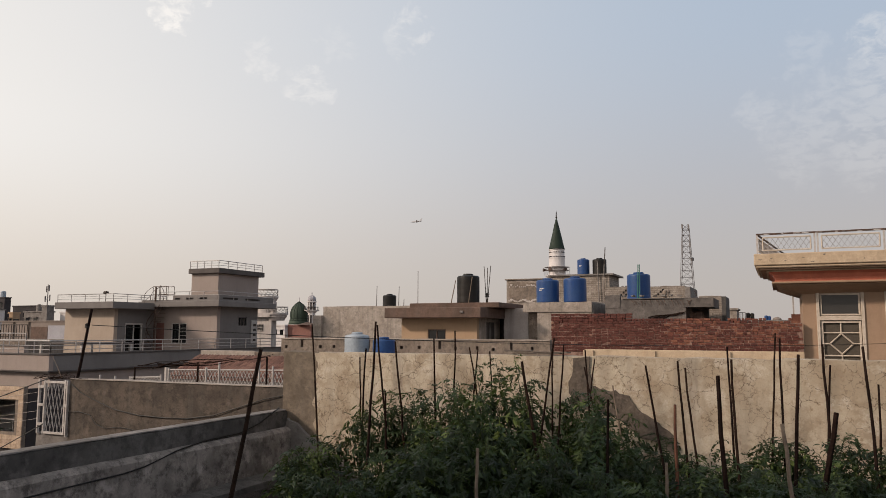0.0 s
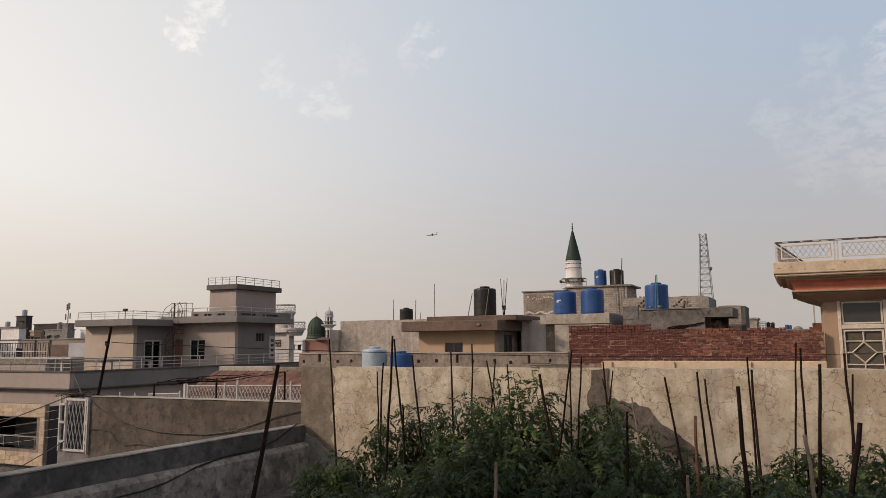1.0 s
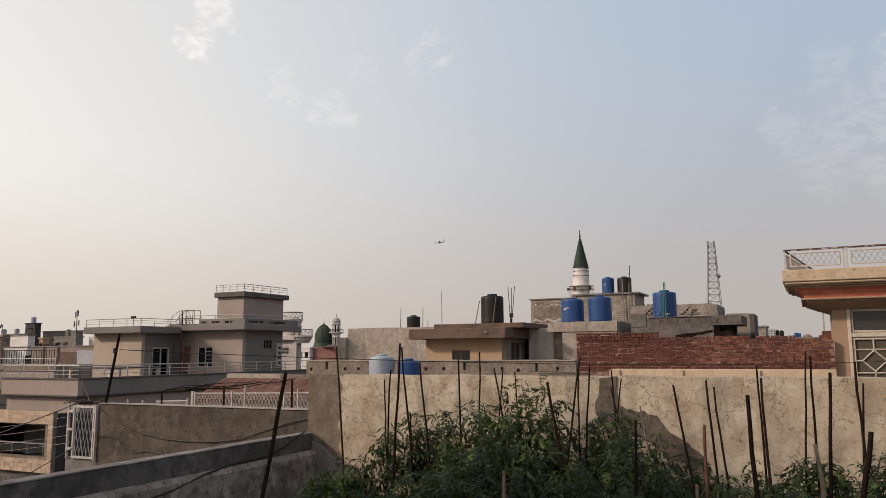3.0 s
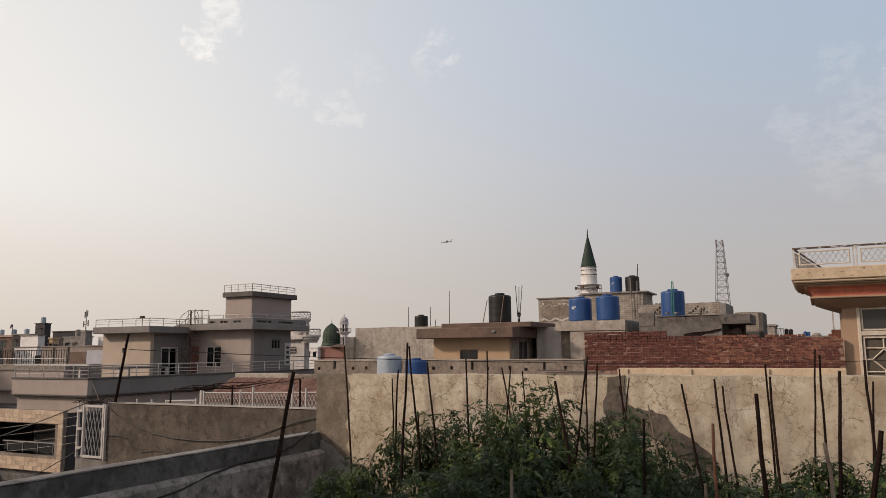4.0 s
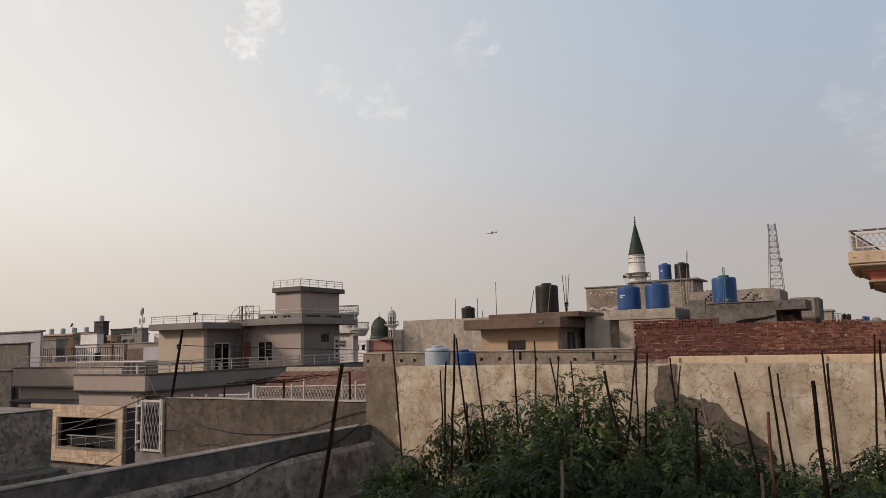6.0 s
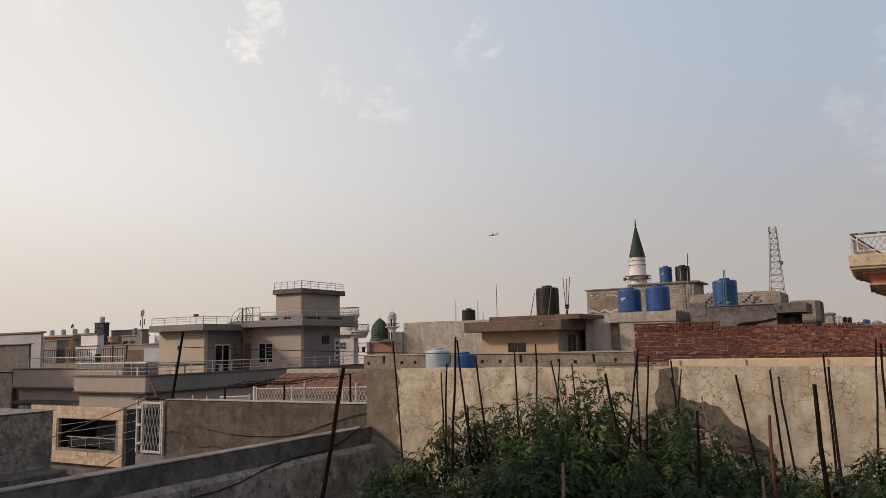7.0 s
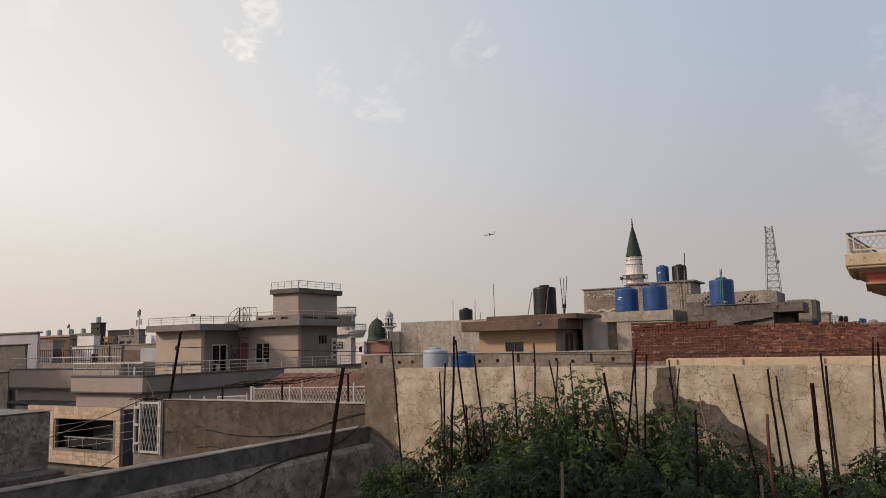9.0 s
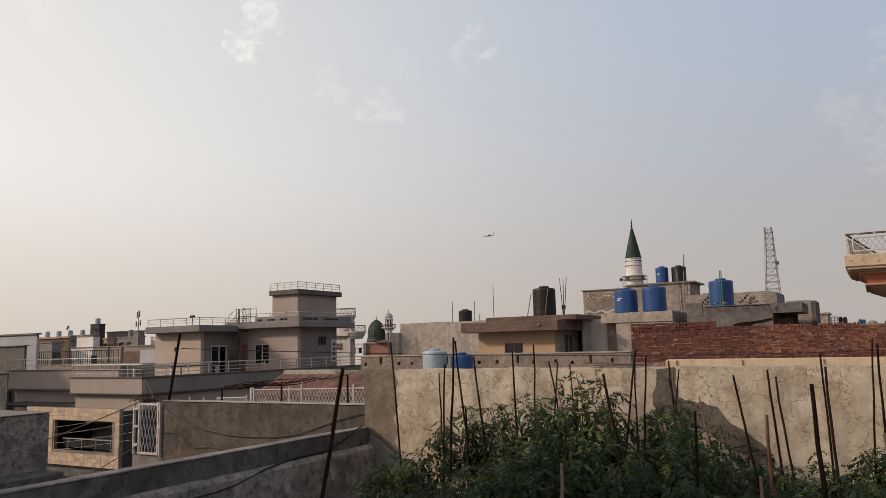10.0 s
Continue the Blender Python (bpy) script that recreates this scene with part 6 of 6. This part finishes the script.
for k in range(48):
    part("bar", rod((-65.8 + k * 0.293, 40.0, 0.8), (-65.8 + k * 0.293, 40.0, 1.99), 0.03, n=4), M_IRON, iron)
part("kerb", box(-66.0, -51.8, 39.8, 46.0, GROUND, 0.8), M_TANPL, iron)

# ornate white house behind the tower
orn = thing("balcony_house", "white house with rounded balconies and curled iron railings", "house")
part("wall", box(-44.6, -41.0, 56.2, 56.7, GROUND, 4.1), M_OFFWHITE, orn)
part("upper_slab", lathe([(0.80, 4.18), (0.92, 4.40), (0.98, 4.46), (0.98, 4.62)], 24, (-41.98, 56.6, 0)), M_OFFWHITE, orn)
part("upper_room", lathe([(0.78, 3.1), (0.78, 4.18)], 24, (-41.98, 56.6, 0)), M_OFFWHITE, orn)
part("balcony", lathe([(0.70, 2.45), (0.82, 2.72), (0.90, 2.74), (0.90, 2.94), (1.02, 2.97), (1.02, 3.12)], 24, (-41.0, 56.7, 0)), M_OFFWHITE, orn)
part("balcony_slab", box(-44.6, -41.0, 55.72, 56.19, 2.74, 3.11, 0.02), M_OFFWHITE, orn)
part("corner_pier", box(-41.35, -41.02, 56.02, 56.19, GROUND, 2.73, 0.02), M_OFFWHITE, orn)
for cx_, cy_, rad, zb, hh in ((-41.0, 56.7, 0.96, 3.12, 0.56), (-41.98, 56.6, 0.92, 4.62, 0.62)):
    rr_ = part("curled_railing", lathe([(rad - 0.03, zb + hh - 0.05), (rad + 0.03, zb + hh - 0.05), (rad + 0.03, zb + hh), (rad - 0.03, zb + hh)], 24, (cx_, cy_, 0)), M_OFFWHITE, orn)
    for k in range(16):
        a = 2 * math.pi * k / 16
        c = Vector((cx_ + rad * math.cos(a), cy_ + rad * math.sin(a), zb))
        pts = [c + Vector((-0.17 * math.sin(a) * math.sin(f * 6.3), 0.17 * math.cos(a) * math.sin(f * 6.3), hh * f)) for f in (0, 0.15, 0.3, 0.5, 0.7, 0.85, 1.0)]
        part("curl", tube(pts, 0.024, 4), M_OFFWHITE, rr_)
ow = part("window", box(-42.72, -42.05, 56.14, 56.19, 1.52, 2.12), M_GLASS, orn)
for q in range(5):
    part("grille_bar", rod((-42.72, 56.12, 1.56 + 0.13 * q), (-42.05, 56.12, 1.56 + 0.13 * q), 0.02, n=4), M_OFFWHITE, ow)
orn.location = (0, -0.65, 0)
sign = thing("narrow_sign", "narrow white board with dark bars on the house corner", "sign")
part("board", box(-27.13, -27.07, 34.72, 35.22, 0.85, 2.15, 0.02), M_WHITE, sign)
for k in range(4):
    part("bar", box(-27.072, -27.06, 34.85, 35.09, 1.0 + k * 0.27, 1.14 + k * 0.27), M_IRON, sign)

# brick pillar and frame beside the cream house
pil = thing("brick_pillar", "short red brick pillar carrying a white frame", "pillar")
part("pillar", box(0.30, 0.62, 23.0, 23.3, GROUND, 2.08), M_BRICK, pil)
part("frame", box(0.34, 0.38, 23.0, 23.05, 2.08, 2.85), M_WHITE, pil)
part("frame", box(0.52, 0.56, 23.0, 23.05, 2.08, 2.85), M_WHITE, pil)
part("frame", box(0.34, 0.56, 23.0, 23.05, 2.70, 2.76), M_WHITE, pil)
pil.matrix_basis = FAR

# roof lamp on the modern house's railing
lamp = thing("roof_floodlight", "small dark floodlight on the roof railing", "lamp")
part("head", box(-31.68, -31.42, 28.5, 28.7, 3.42, 3.56, 0.04), M_IRON, lamp)
part("arm", rod((-31.55, 28.6, 3.03), (-31.55, 28.6, 3.45), 0.02, n=5), M_IRON, lamp)

# airliner in the far sky
plane = thing("airliner", "small far airliner low in the hazy sky", "aircraft")
PX, PY, PZ = -438.0, 900.0, 146.0
body = lathe([(0.02, -5.6), (0.4, -5.2), (0.62, -4.2), (0.62, 2.6), (0.3, 4.8), (0.1, 5.6)], 14)
part("fuselage", body, M_AIR, plane, smooth=True).matrix_basis = pose(PX, PY, PZ, 0, -94, 12) @ Matrix.Scale(1.45, 4)
for sgn in (-1, 1):
    wb = bmesh.new()
    vs = [wb.verts.new(p) for p in ((-0.9, 0, 0), (1.2, 0, 0), (2.6, sgn * 5.2, 0.55), (2.0, sgn * 5.2, 0.55))]
    vt = [wb.verts.new(v.co + Vector((0, 0, 0.16))) for v in vs]
    wb.faces.new(vs)
    wb.faces.new(vt[::-1])
    for k in range(4):
        wb.faces.new((vs[k], vt[k], vt[(k + 1) % 4], vs[(k + 1) % 4]))
    bmesh.ops.recalc_face_normals(wb, faces=wb.faces)
    part("wing", wb, M_AIR, plane).matrix_basis = pose(PX, PY, PZ - 0.2, 0, -2, 12) @ Matrix.Scale(1.45, 4)
    part("engine", rod((-0.3, sgn * 1.9, -0.25), (0.9, sgn * 1.9, -0.2), 0.3, 0.22, 10), M_AIR, plane).matrix_basis = pose(PX, PY, PZ - 0.2, 0, -2, 12) @ Matrix.Scale(1.45, 4)
fb = bmesh.new()
vs = [fb.verts.new(p) for p in ((3.6, -0.06, 0.3), (5.2, -0.06, 0.3), (6.1, -0.06, 2.4), (5.2, -0.06, 2.4))]
vt = [fb.verts.new(v.co + Vector((0, 0.12, 0))) for v in vs]
fb.faces.new(vs)
fb.faces.new(vt[::-1])
for k in range(4):
    fb.faces.new((vs[k], vt[k], vt[(k + 1) % 4], vs[(k + 1) % 4]))
part("tail_fin", fb, M_AIR, plane).matrix_basis = pose(PX, PY, PZ, 0, -2, 12) @ Matrix.Scale(1.45, 4)
# ---- cables and wires ----
cable("wire", (-11.0, 9.7, 1.68), (3.2, 24.7, 1.30), 0.2, 0.007, M_WIRE, "thin black wire from a stick to the tan house", 24)
cable("cable", (-14.9, 8.5, -0.35), (-10.6, 8.6, 0.84), 0.04, 0.009, M_WIRE, "slack black cable across the alley")
cable("cable", (-12.9, 8.5, -0.85), (-10.7, 8.6, 0.12), 0.03, 0.008, M_WIRE, "slack black cable across the alley")
for za, zb in ((-0.69, -0.16), (-0.92, -0.41), (-1.19, -0.69), (-1.4, -0.91)):
    cable("wire", (-23.4, 15.5, za), (-19.4, 15.5, zb), 0.03, 0.005, M_MESH, "thin pale clothes wire before the tiled balcony")
wall_cable = tagged(part("wall_cable", tube([(-10.8, 9.18, 0.70), (-10.6, 9.175, 0.58), (-10.2, 9.18, 0.44), (-9.8, 9.17, 0.33), (-9.3, 9.18, 0.26), (-8.8, 9.17, 0.25), (-8.3, 9.18, 0.26), (-7.8, 9.17, 0.33), (-7.3, 9.18, 0.48), (-6.9, 9.17, 0.60), (-6.4, 9.18, 0.70)], 0.008, 5), M_WIRE), "black cable drooping along the tan wall", "cable")
tagged(part("wall_cable", tube([(-10.84, 9.18, 0.24), (-10.6, 9.17, 0.26), (-10.35, 9.18, 0.22), (-10.2, 9.17, 0.08), (-10.0, 9.18, 0.02), (-9.7, 9.17, 0.06), (-9.4, 9.18, 0.03), (-9.1, 9.17, -0.10), (-8.8, 9.18, -0.2)], 0.006, 5), M_WIRE), "second thin black cable on the tan wall", "cable")
tagged(part("parapet_cable", tube([(-4.78, 3.2, 0.43), (-4.778, 3.73, 0.45), (-4.777, 4.09, 0.46), (-4.78, 4.6, 0.47), (-4.785, 4.82, 0.49), (-4.80, 5.2, 0.565), (-4.855, 5.6, 0.592), (-4.862, 6.1, 0.60), (-4.86, 6.4, 0.66), (-4.862, 6.65, 0.755), (-4.90, 6.75, 0.765), (-4.95, 6.85, 0.775)], 0.007, 5), M_WIRE), "thin black cable along the parapet", "cable")

# dry branches lying along the lattice railing, and by the gate
rng = random.Random(70)
heap = thing("dry_branches", "long bundle of dry dark branches over the lattice railing", "branches")
for k in range(8):
    s = rng.uniform(-0.3, 0.3)
    pts = [(-12.4 + 4.2 * f + s, 11.5 + rng.uniform(-0.05, 0.05), 0.80 + 0.36 * f + 0.03 * math.sin(9 * f + k) + rng.uniform(-0.03, 0.03)) for f in [j / 9 for j in range(int(rng.uniform(0, 4)), int(rng.uniform(6, 10)))]]
    if len(pts) > 2:
        part("branch", tube(pts, 0.011, 5, 0.005), M_STICK, heap)
for k in range(3):
    part("prop", rod((-11.8 + k * 1.6, 11.5, -0.9), (-11.8 + k * 1.6, 11.5, 0.86 + 0.13 * k), 0.02, n=5), M_STICK, heap)
heap2 = thing("dry_twigs", "tangle of dry twigs on top of the gate", "branches")
for k in range(16):
    a = Vector((-11.9 + rng.uniform(0, 0.7), 9.3 + rng.uniform(-0.1, 0.1), 0.76))
    part("twig", tube([a, a + Vector((rng.uniform(0.1, 0.3), 0, rng.uniform(0.0, 0.1))), a + Vector((rng.uniform(0.4, 0.8), 0, rng.uniform(-0.02, 0.06)))], 0.007, 4, 0.003), M_STICK, heap2)
part("bent_stick", tube([(-11.2, 9.35, 0.7), (-11.35, 9.35, 0.95), (-11.5, 9.35, 1.15)], 0.010, 5, 0.004), M_STICK_PALE, heap2)

# ---- plant stakes: (foot x, top x, y, top z, radius) ----
def stake(x0, x1, y, z1, r, mat, seed, label):
    rg = random.Random(seed)
    n = 7
    pts = [Vector((x0 + (x1 - x0) * k / n + rg.uniform(-0.005, 0.005), y + rg.uniform(-0.008, 0.008), 0.05 + (z1 - 0.05) * k / n)) for k in range(n + 1)]
    ob = part("plant_stake", tube(pts, r * 0.88, 6, r * 0.58), mat)
    return tagged(ob, label, "stake", "stakes in the tomato bed")


BACK = [
    (-4.22, -4.35, 6.55, 1.66, .013), (-3.71, -3.76, 6.50, 1.34, .011), (-3.69, -3.64, 6.40, 1.43, .013), (-3.40, -3.31, 6.00, 1.68, .016),
    (-3.29, -3.46, 6.30, 1.65, .014), (-3.11, -3.27, 6.30, 1.50, .014), (-2.86, -2.90, 6.35, 1.53, .013), (-2.64, -2.62, 6.20, 1.60, .012),
    (-3.30, -3.31, 6.20, 1.05, .013), (-2.35, -2.61, 6.50, 1.45, .012), (-2.62, -2.49, 6.40, 1.44, .011), (-2.32, -2.41, 6.50, 1.42, .010),
    (-1.67, -1.88, 5.80, 1.36, .020), (-1.95, -1.73, 6.20, 1.54, .014), (-1.79, -1.77, 6.30, 1.45, .012), (-1.71, -1.59, 6.00, 1.49, .012)]
RIGHT = [
    (-1.42, -1.52, 6.40, 1.44, .012), (-1.60, -1.44, 6.40, 1.37, .010), (-0.75, -0.96, 6.00, 1.34, .014), (-0.65, -0.74, 6.20, 1.37, .014),
    (-0.57, -0.69, 6.20, 1.32, .013), (-0.33, -0.38, 5.20, 1.32, .022), (-0.35, -0.39, 6.40, 1.48, .012), (-0.31, -0.35, 6.20, 1.39, .015),
    (-0.12, -0.04, 6.50, 1.59, .011), (0.00, -0.01, 6.30, 1.55, .013), (0.02, 0.10, 5.60, 1.45, .017), (0.32, 0.28, 6.30, 1.51, .015),
    (0.25, 0.34, 6.50, 1.35, .012), (0.14, 0.31, 5.60, 1.08, .026), (0.59, 0.52, 6.00, 1.50, .015), (0.62, 0.64, 6.40, 1.22, .012)]
for k, (a, b, y, z, r) in enumerate(BACK + RIGHT):
    stake(a, b, y, z, r, M_STICK, k, "thick dark dry stick stuck in the soil" if r > 0.0155 else "thin dark dry stick stuck in the soil")
stake(-1.11, -1.271, 6.3, 1.16, .012, M_STICK_PALE, 55, "thin grey stick leaning before the repair patch")
stake(-1.24, -1.50, 6.3, 1.305, .011, M_STICK, 56, "thin dark dry stick leaning on another")
stake(-1.08, -1.04, 5.0, 1.16, .014, M_STICK, 58, "dark upright stick among the leaves")
stake(-2.55, -2.76, 6.3, 1.18, .007, M_STICK_PALE, 57, "very thin pale stick among the leaves")
stake(0.08, -0.01, 4.60, 1.10, .017, M_STICK_PALE, 50, "pale bleached stick leaning in the bed")
stake(-0.70, -0.70, 5.60, 1.09, .018, M_STICK_RED, 51, "short reddish brown stick in the bed")
stake(-1.74, -1.71, 4.40, 0.89, .017, M_STICK_PALE, 52, "short pale stick among the front leaves")
stake(-0.63, -0.63, 4.60, 0.85, .016, M_STICK_PALE, 53, "short grey stick among the front leaves")
stake(-2.82, -2.51, 3.30, 1.50, .017, M_STICK, 54, "long leaning dark stick before the bed")
tagged(part("leaning_pole", tube([(-11.65, 9.7, -0.9), (-11.45, 9.69, 0.02), (-11.24, 9.71, 0.95), (-11.02, 9.70, 1.96)], 0.03, 6, 0.022), M_STICK), "leaning dark stick with a wire tied on", "pole")
tagged(part("wire_knot", lathe([(0.015, 0), (0.04, 0.015), (0.03, 0.05), (0.042, 0.07), (0.015, 0.09)], 8, (-11.1, 9.69, 1.62)), M_WIRE), "knot of black wire round a stick", "wire")

# ---- tomato plants ----
def leaflet(b, base, along, side, length, width, fold):
    """A pointed, lightly lobed leaflet folded on its midrib."""
    along, side = along.normalized(), side.normalized()
    up = along.cross(side).normalized()
    rib = [b.verts.new(base + along * length * f + up * length * d) for f, d in ((0.0, 0.0), (0.35, 0.03), (0.7, 0.0), (1.0, -0.12))]
    for sg in (1, -1):
        e1 = b.verts.new(base + along * length * 0.25 + side * sg * width * 0.46 + up * fold * width)
        e2 = b.verts.new(base + along * length * 0.50 + side * sg * width * 0.34 + up * fold * width * 0.7)
        e3 = b.verts.new(base + along * length * 0.60 + side * sg * width * 0.40 + up * fold * width * 0.6)
        for f in ((rib[0], rib[1], e1), (rib[1], e2, e1), (rib[1], rib[2], e2), (rib[2], e3, e2), (rib[2], rib[3], e3)):
            b.faces.new(f if sg > 0 else f[::-1])


def compound_leaf(b, m, rg):
    """A compound leaf: a drooping stalk along m's x axis with paired leaflets and one at its tip."""
    n = 7
    droop = rg.uniform(0.3, 1.1)
    pts = [Vector((0.21 * k / n * (1 - 0.15 * droop * k / n), rg.uniform(-0.004, 0.004), 0.05 * math.sin(2.2 * k / n) - droop * 0.15 * (k / n) ** 2)) for k in range(n + 1)]
    first = len(b.verts)
    for p, q in zip(pts, pts[1:]):
        b.faces.new([b.verts.new(v) for v in (p + Vector((0, 0.0025, 0)), p - Vector((0, 0.0025, 0)), q - Vector((0, 0.002, 0)), q + Vector((0, 0.002, 0)))])
    for k, ln in ((2, 0.052), (4, 0.074), (5, 0.072), (6, 0.056)):
        d = (pts[k] - pts[k - 1]).normalized()
        for sg in (1, -1):
            a = (d * rg.uniform(0.35, 0.8) + Vector((0, sg, 0)) + Vector((0, 0, rg.uniform(-1.0, 0.05)))).normalized()
            leaflet(b, pts[k], a, a.cross(Vector((0, 0, 1))), ln * rg.uniform(0.8, 1.2), ln * 0.42, rg.uniform(0.05, 0.5))
    leaflet(b, pts[-1], (pts[-1] - pts[-2]).normalized(), Vector((0, 1, 0)), 0.078, 0.036, 0.3)
    b.verts.ensure_lookup_table()
    bmesh.ops.transform(b, matrix=m, verts=b.verts[first:])


def tomato_leaf(seed):
    """Two or three compound leaves from one node of the stem."""
    rg = random.Random(seed)
    b = bmesh.new()
    for k in range(2 + seed % 2):
        compound_leaf(b, pose(0.004 * k, 0, 0.002 * k, rg.uniform(-25, 25), rg.uniform(-25, 30), (-55, 5, 60)[k] + rg.uniform(-18, 18)) @ Matrix.Scale(rg.uniform(0.62, 0.9), 4), rg)
    return mesh_of("leaf", b, M_LEAF)


leaf_meshes = [tomato_leaf(k) for k in range(7)]


def tomato_plant(x, y, height, leaves, seed, spread=0.16, label="bushy green tomato plant in the roof bed", bare=0.0, stems=0):
    """Stems from one foot; leaves wind up them, smaller towards the tips; bare is the leafless share at the foot."""
    rg = random.Random(seed)
    p = thing("tomato_plant", label, "plant", "tomato plants in the bed")
    p.location = (x, y, 0.12)
    tracks = []
    for s in range(stems or rg.choice([2, 3, 3])):
        a = rg.uniform(0, 6.28)
        h = height * (1.0 if s == 0 else rg.uniform(0.62, 0.94)) - 0.16
        ex, ey = math.cos(a) * spread * rg.uniform(0.4, 1.1), math.sin(a) * spread * rg.uniform(0.3, 0.9)
        pts = [Vector((ex * f + 0.025 * math.sin(7 * f + a), ey * f + 0.02 * math.cos(6 * f + a), h * f)) for f in [k / 9 for k in range(10)]]
        part("stem", tube(pts, 0.006, 5, 0.0025), M_STEM, p)
        tracks.append(pts)
    for k in range(leaves):
        pts = tracks[k % len(tracks)]
        f = (bare + (1.0 - bare) * (((k // len(tracks)) + rg.random()) * len(tracks) / leaves)) * 8.99
        f = min(f, 8.985)
        i = int(f)
        at = pts[i].lerp(pts[i + 1], f - i)
        o = new("leaf", rg.choice(leaf_meshes))
        o.parent = p
        sc = rg.uniform(0.72, 1.2) * (0.86 if f > 7.8 else 1.08 if f > 6.2 else 1.32)
        pitch_ = rg.uniform(0, 50) if f < 7.0 else rg.uniform(-30, 45)
        o.matrix_basis = Matrix.Translation(at) @ Euler((radians(rg.uniform(-25, 25)), radians(pitch_), k * 2.4 + rg.uniform(-0.5, 0.5))).to_matrix().to_4x4() @ Matrix.Scale(sc, 4)
    return p


# the bed's outline at y = 6: (x, height of the thin tops, height of the dense leaves)
RIDGE = [(-4.3, 0.40, 0.28), (-3.9, 0.62, 0.34), (-3.6, 0.82, 0.38), (-3.42, 1.02, 0.42), (-3.10, 1.02, 0.58), (-2.95, 0.98, 0.64), (-2.84, 1.16, 0.88), (-2.6, 1.21, 1.04), (-2.42, 1.27, 1.08), (-2.25, 1.29, 1.12),
         (-2.10, 1.28, 1.06), (-2.0, 1.39, 0.80), (-1.88, 1.33, 0.66), (-1.72, 1.30, 0.62), (-1.62, 1.16, 0.64), (-1.5, 1.12, 0.84), (-1.38, 1.21, 1.08), (-1.28, 1.18, 1.06), (-1.15, 1.05, 0.92), (-1.05, 0.80, 0.62),
         (-0.98, 0.62, 0.45), (-0.90, 0.80, 0.55), (-0.75, 0.72, 0.52), (-0.45, 0.72, 0.56), (-0.2, 0.80, 0.60), (0.2, 0.82, 0.62), (0.6, 0.84, 0.66), (1.6, 0.84, 0.66)]


def ridge(x, row):
    for p, q in zip(RIDGE, RIDGE[1:]):
        if p[0] <= x <= q[0]:
            return p[row] + (q[row] - p[row]) * (x - p[0]) / (q[0] - p[0])
    return 0.4


rng = random.Random(77)
count = 0
for y, x0, x1, step, kind, lv in ((6.35, -3.95, 1.5, 0.17, 1, 24), (5.95, -3.55, 1.4, 0.27, 2, 50), (5.45, -3.75, 1.3, 0.25, 2, 54), (4.9, -3.6, 1.15, 0.25, 3, 50), (4.4, -3.2, 1.05, 0.26, 4, 46)):
    x = x0
    while x < x1:
        px_, py_ = x + rng.uniform(-0.05, 0.05), y + rng.uniform(-0.12, 0.12)
        seen = px_ * 6.0 / py_
        top = ridge(seen, 1 if kind == 1 else 2) + (0.09 if kind == 1 else 0.045)
        h = 1.6 - (1.6 - top) * py_ / 6.0
        if kind == 1:
            h *= rng.uniform(0.84, 1.02)
        elif kind == 2:
            h *= rng.uniform(0.94, 1.08)
        else:
            h = min(h, (0.88, 0.72)[kind - 3] if seen < -0.95 else (0.80, 0.76)[kind - 3]) * rng.uniform(0.86, 1.06)
        gap = (kind == 2 and -1.06 < seen < -0.94) or (kind > 1 and seen < -3.85) or (kind == 2 and seen < -3.45)
        if h > 0.3 and not gap:
            label = "thin sparse tomato plant against the wall" if kind == 1 else "tall leafy tomato plant tied among sticks" if h > 0.95 else "low bushy tomato plant in the roof bed"
            tomato_plant(px_, py_, h, int(lv * (0.55 + 0.45 * h) * (0.55 if kind == 1 and seen < -3.45 else 1.0)), 200 + count, 0.07 if kind == 1 else 0.13, label, 0.45 if kind == 1 else 0.12, 1 + (count % 2) if kind == 1 else 0)
        count += 1
        x += step if seen < -0.95 else step * 0.75
# feathery pale green weeds at the foot of the parapet
for k, (px_, py_, h_) in enumerate(((-3.95, 5.75, 0.66), (-3.80, 5.6, 0.60), (-4.05, 6.1, 0.62), (-3.70, 5.3, 0.52))):
    tomato_plant(px_, py_, h_, 34, 900 + k, 0.13, "feathery green weed growing beside the parapet", 0.1, 4)

# clay pot among the plants
pot = thing("clay_pot", "brown terracotta pot lying among the tomato plants", "pot")
part("body", lathe([(0.05, 0.0), (0.10, 0.04), (0.12, 0.12), (0.10, 0.19), (0.065, 0.22), (0.085, 0.25), (0.075, 0.25), (0.05, 0.21)], 20), M_TERRA, pot, smooth=True)
part("handle", tube([(0.07, 0, 0.22), (0.13, 0, 0.24), (0.15, 0, 0.18), (0.115, 0, 0.12)], 0.012, 6), M_TERRA, pot)
pot.matrix_basis = pose(-1.64, 3.72, 0.625, 82, 0, 60) @ Matrix.Scale(0.82, 4)
stand = thing("upturned_bucket", "dull upturned plastic bucket under a clay pot", "bucket")
part("bucket", lathe([(0.19, 0.0), (0.18, 0.02), (0.14, 0.515), (0.13, 0.525)], 20, (-1.66, 3.75, 0)), M_CEMENT_DARK, stand)
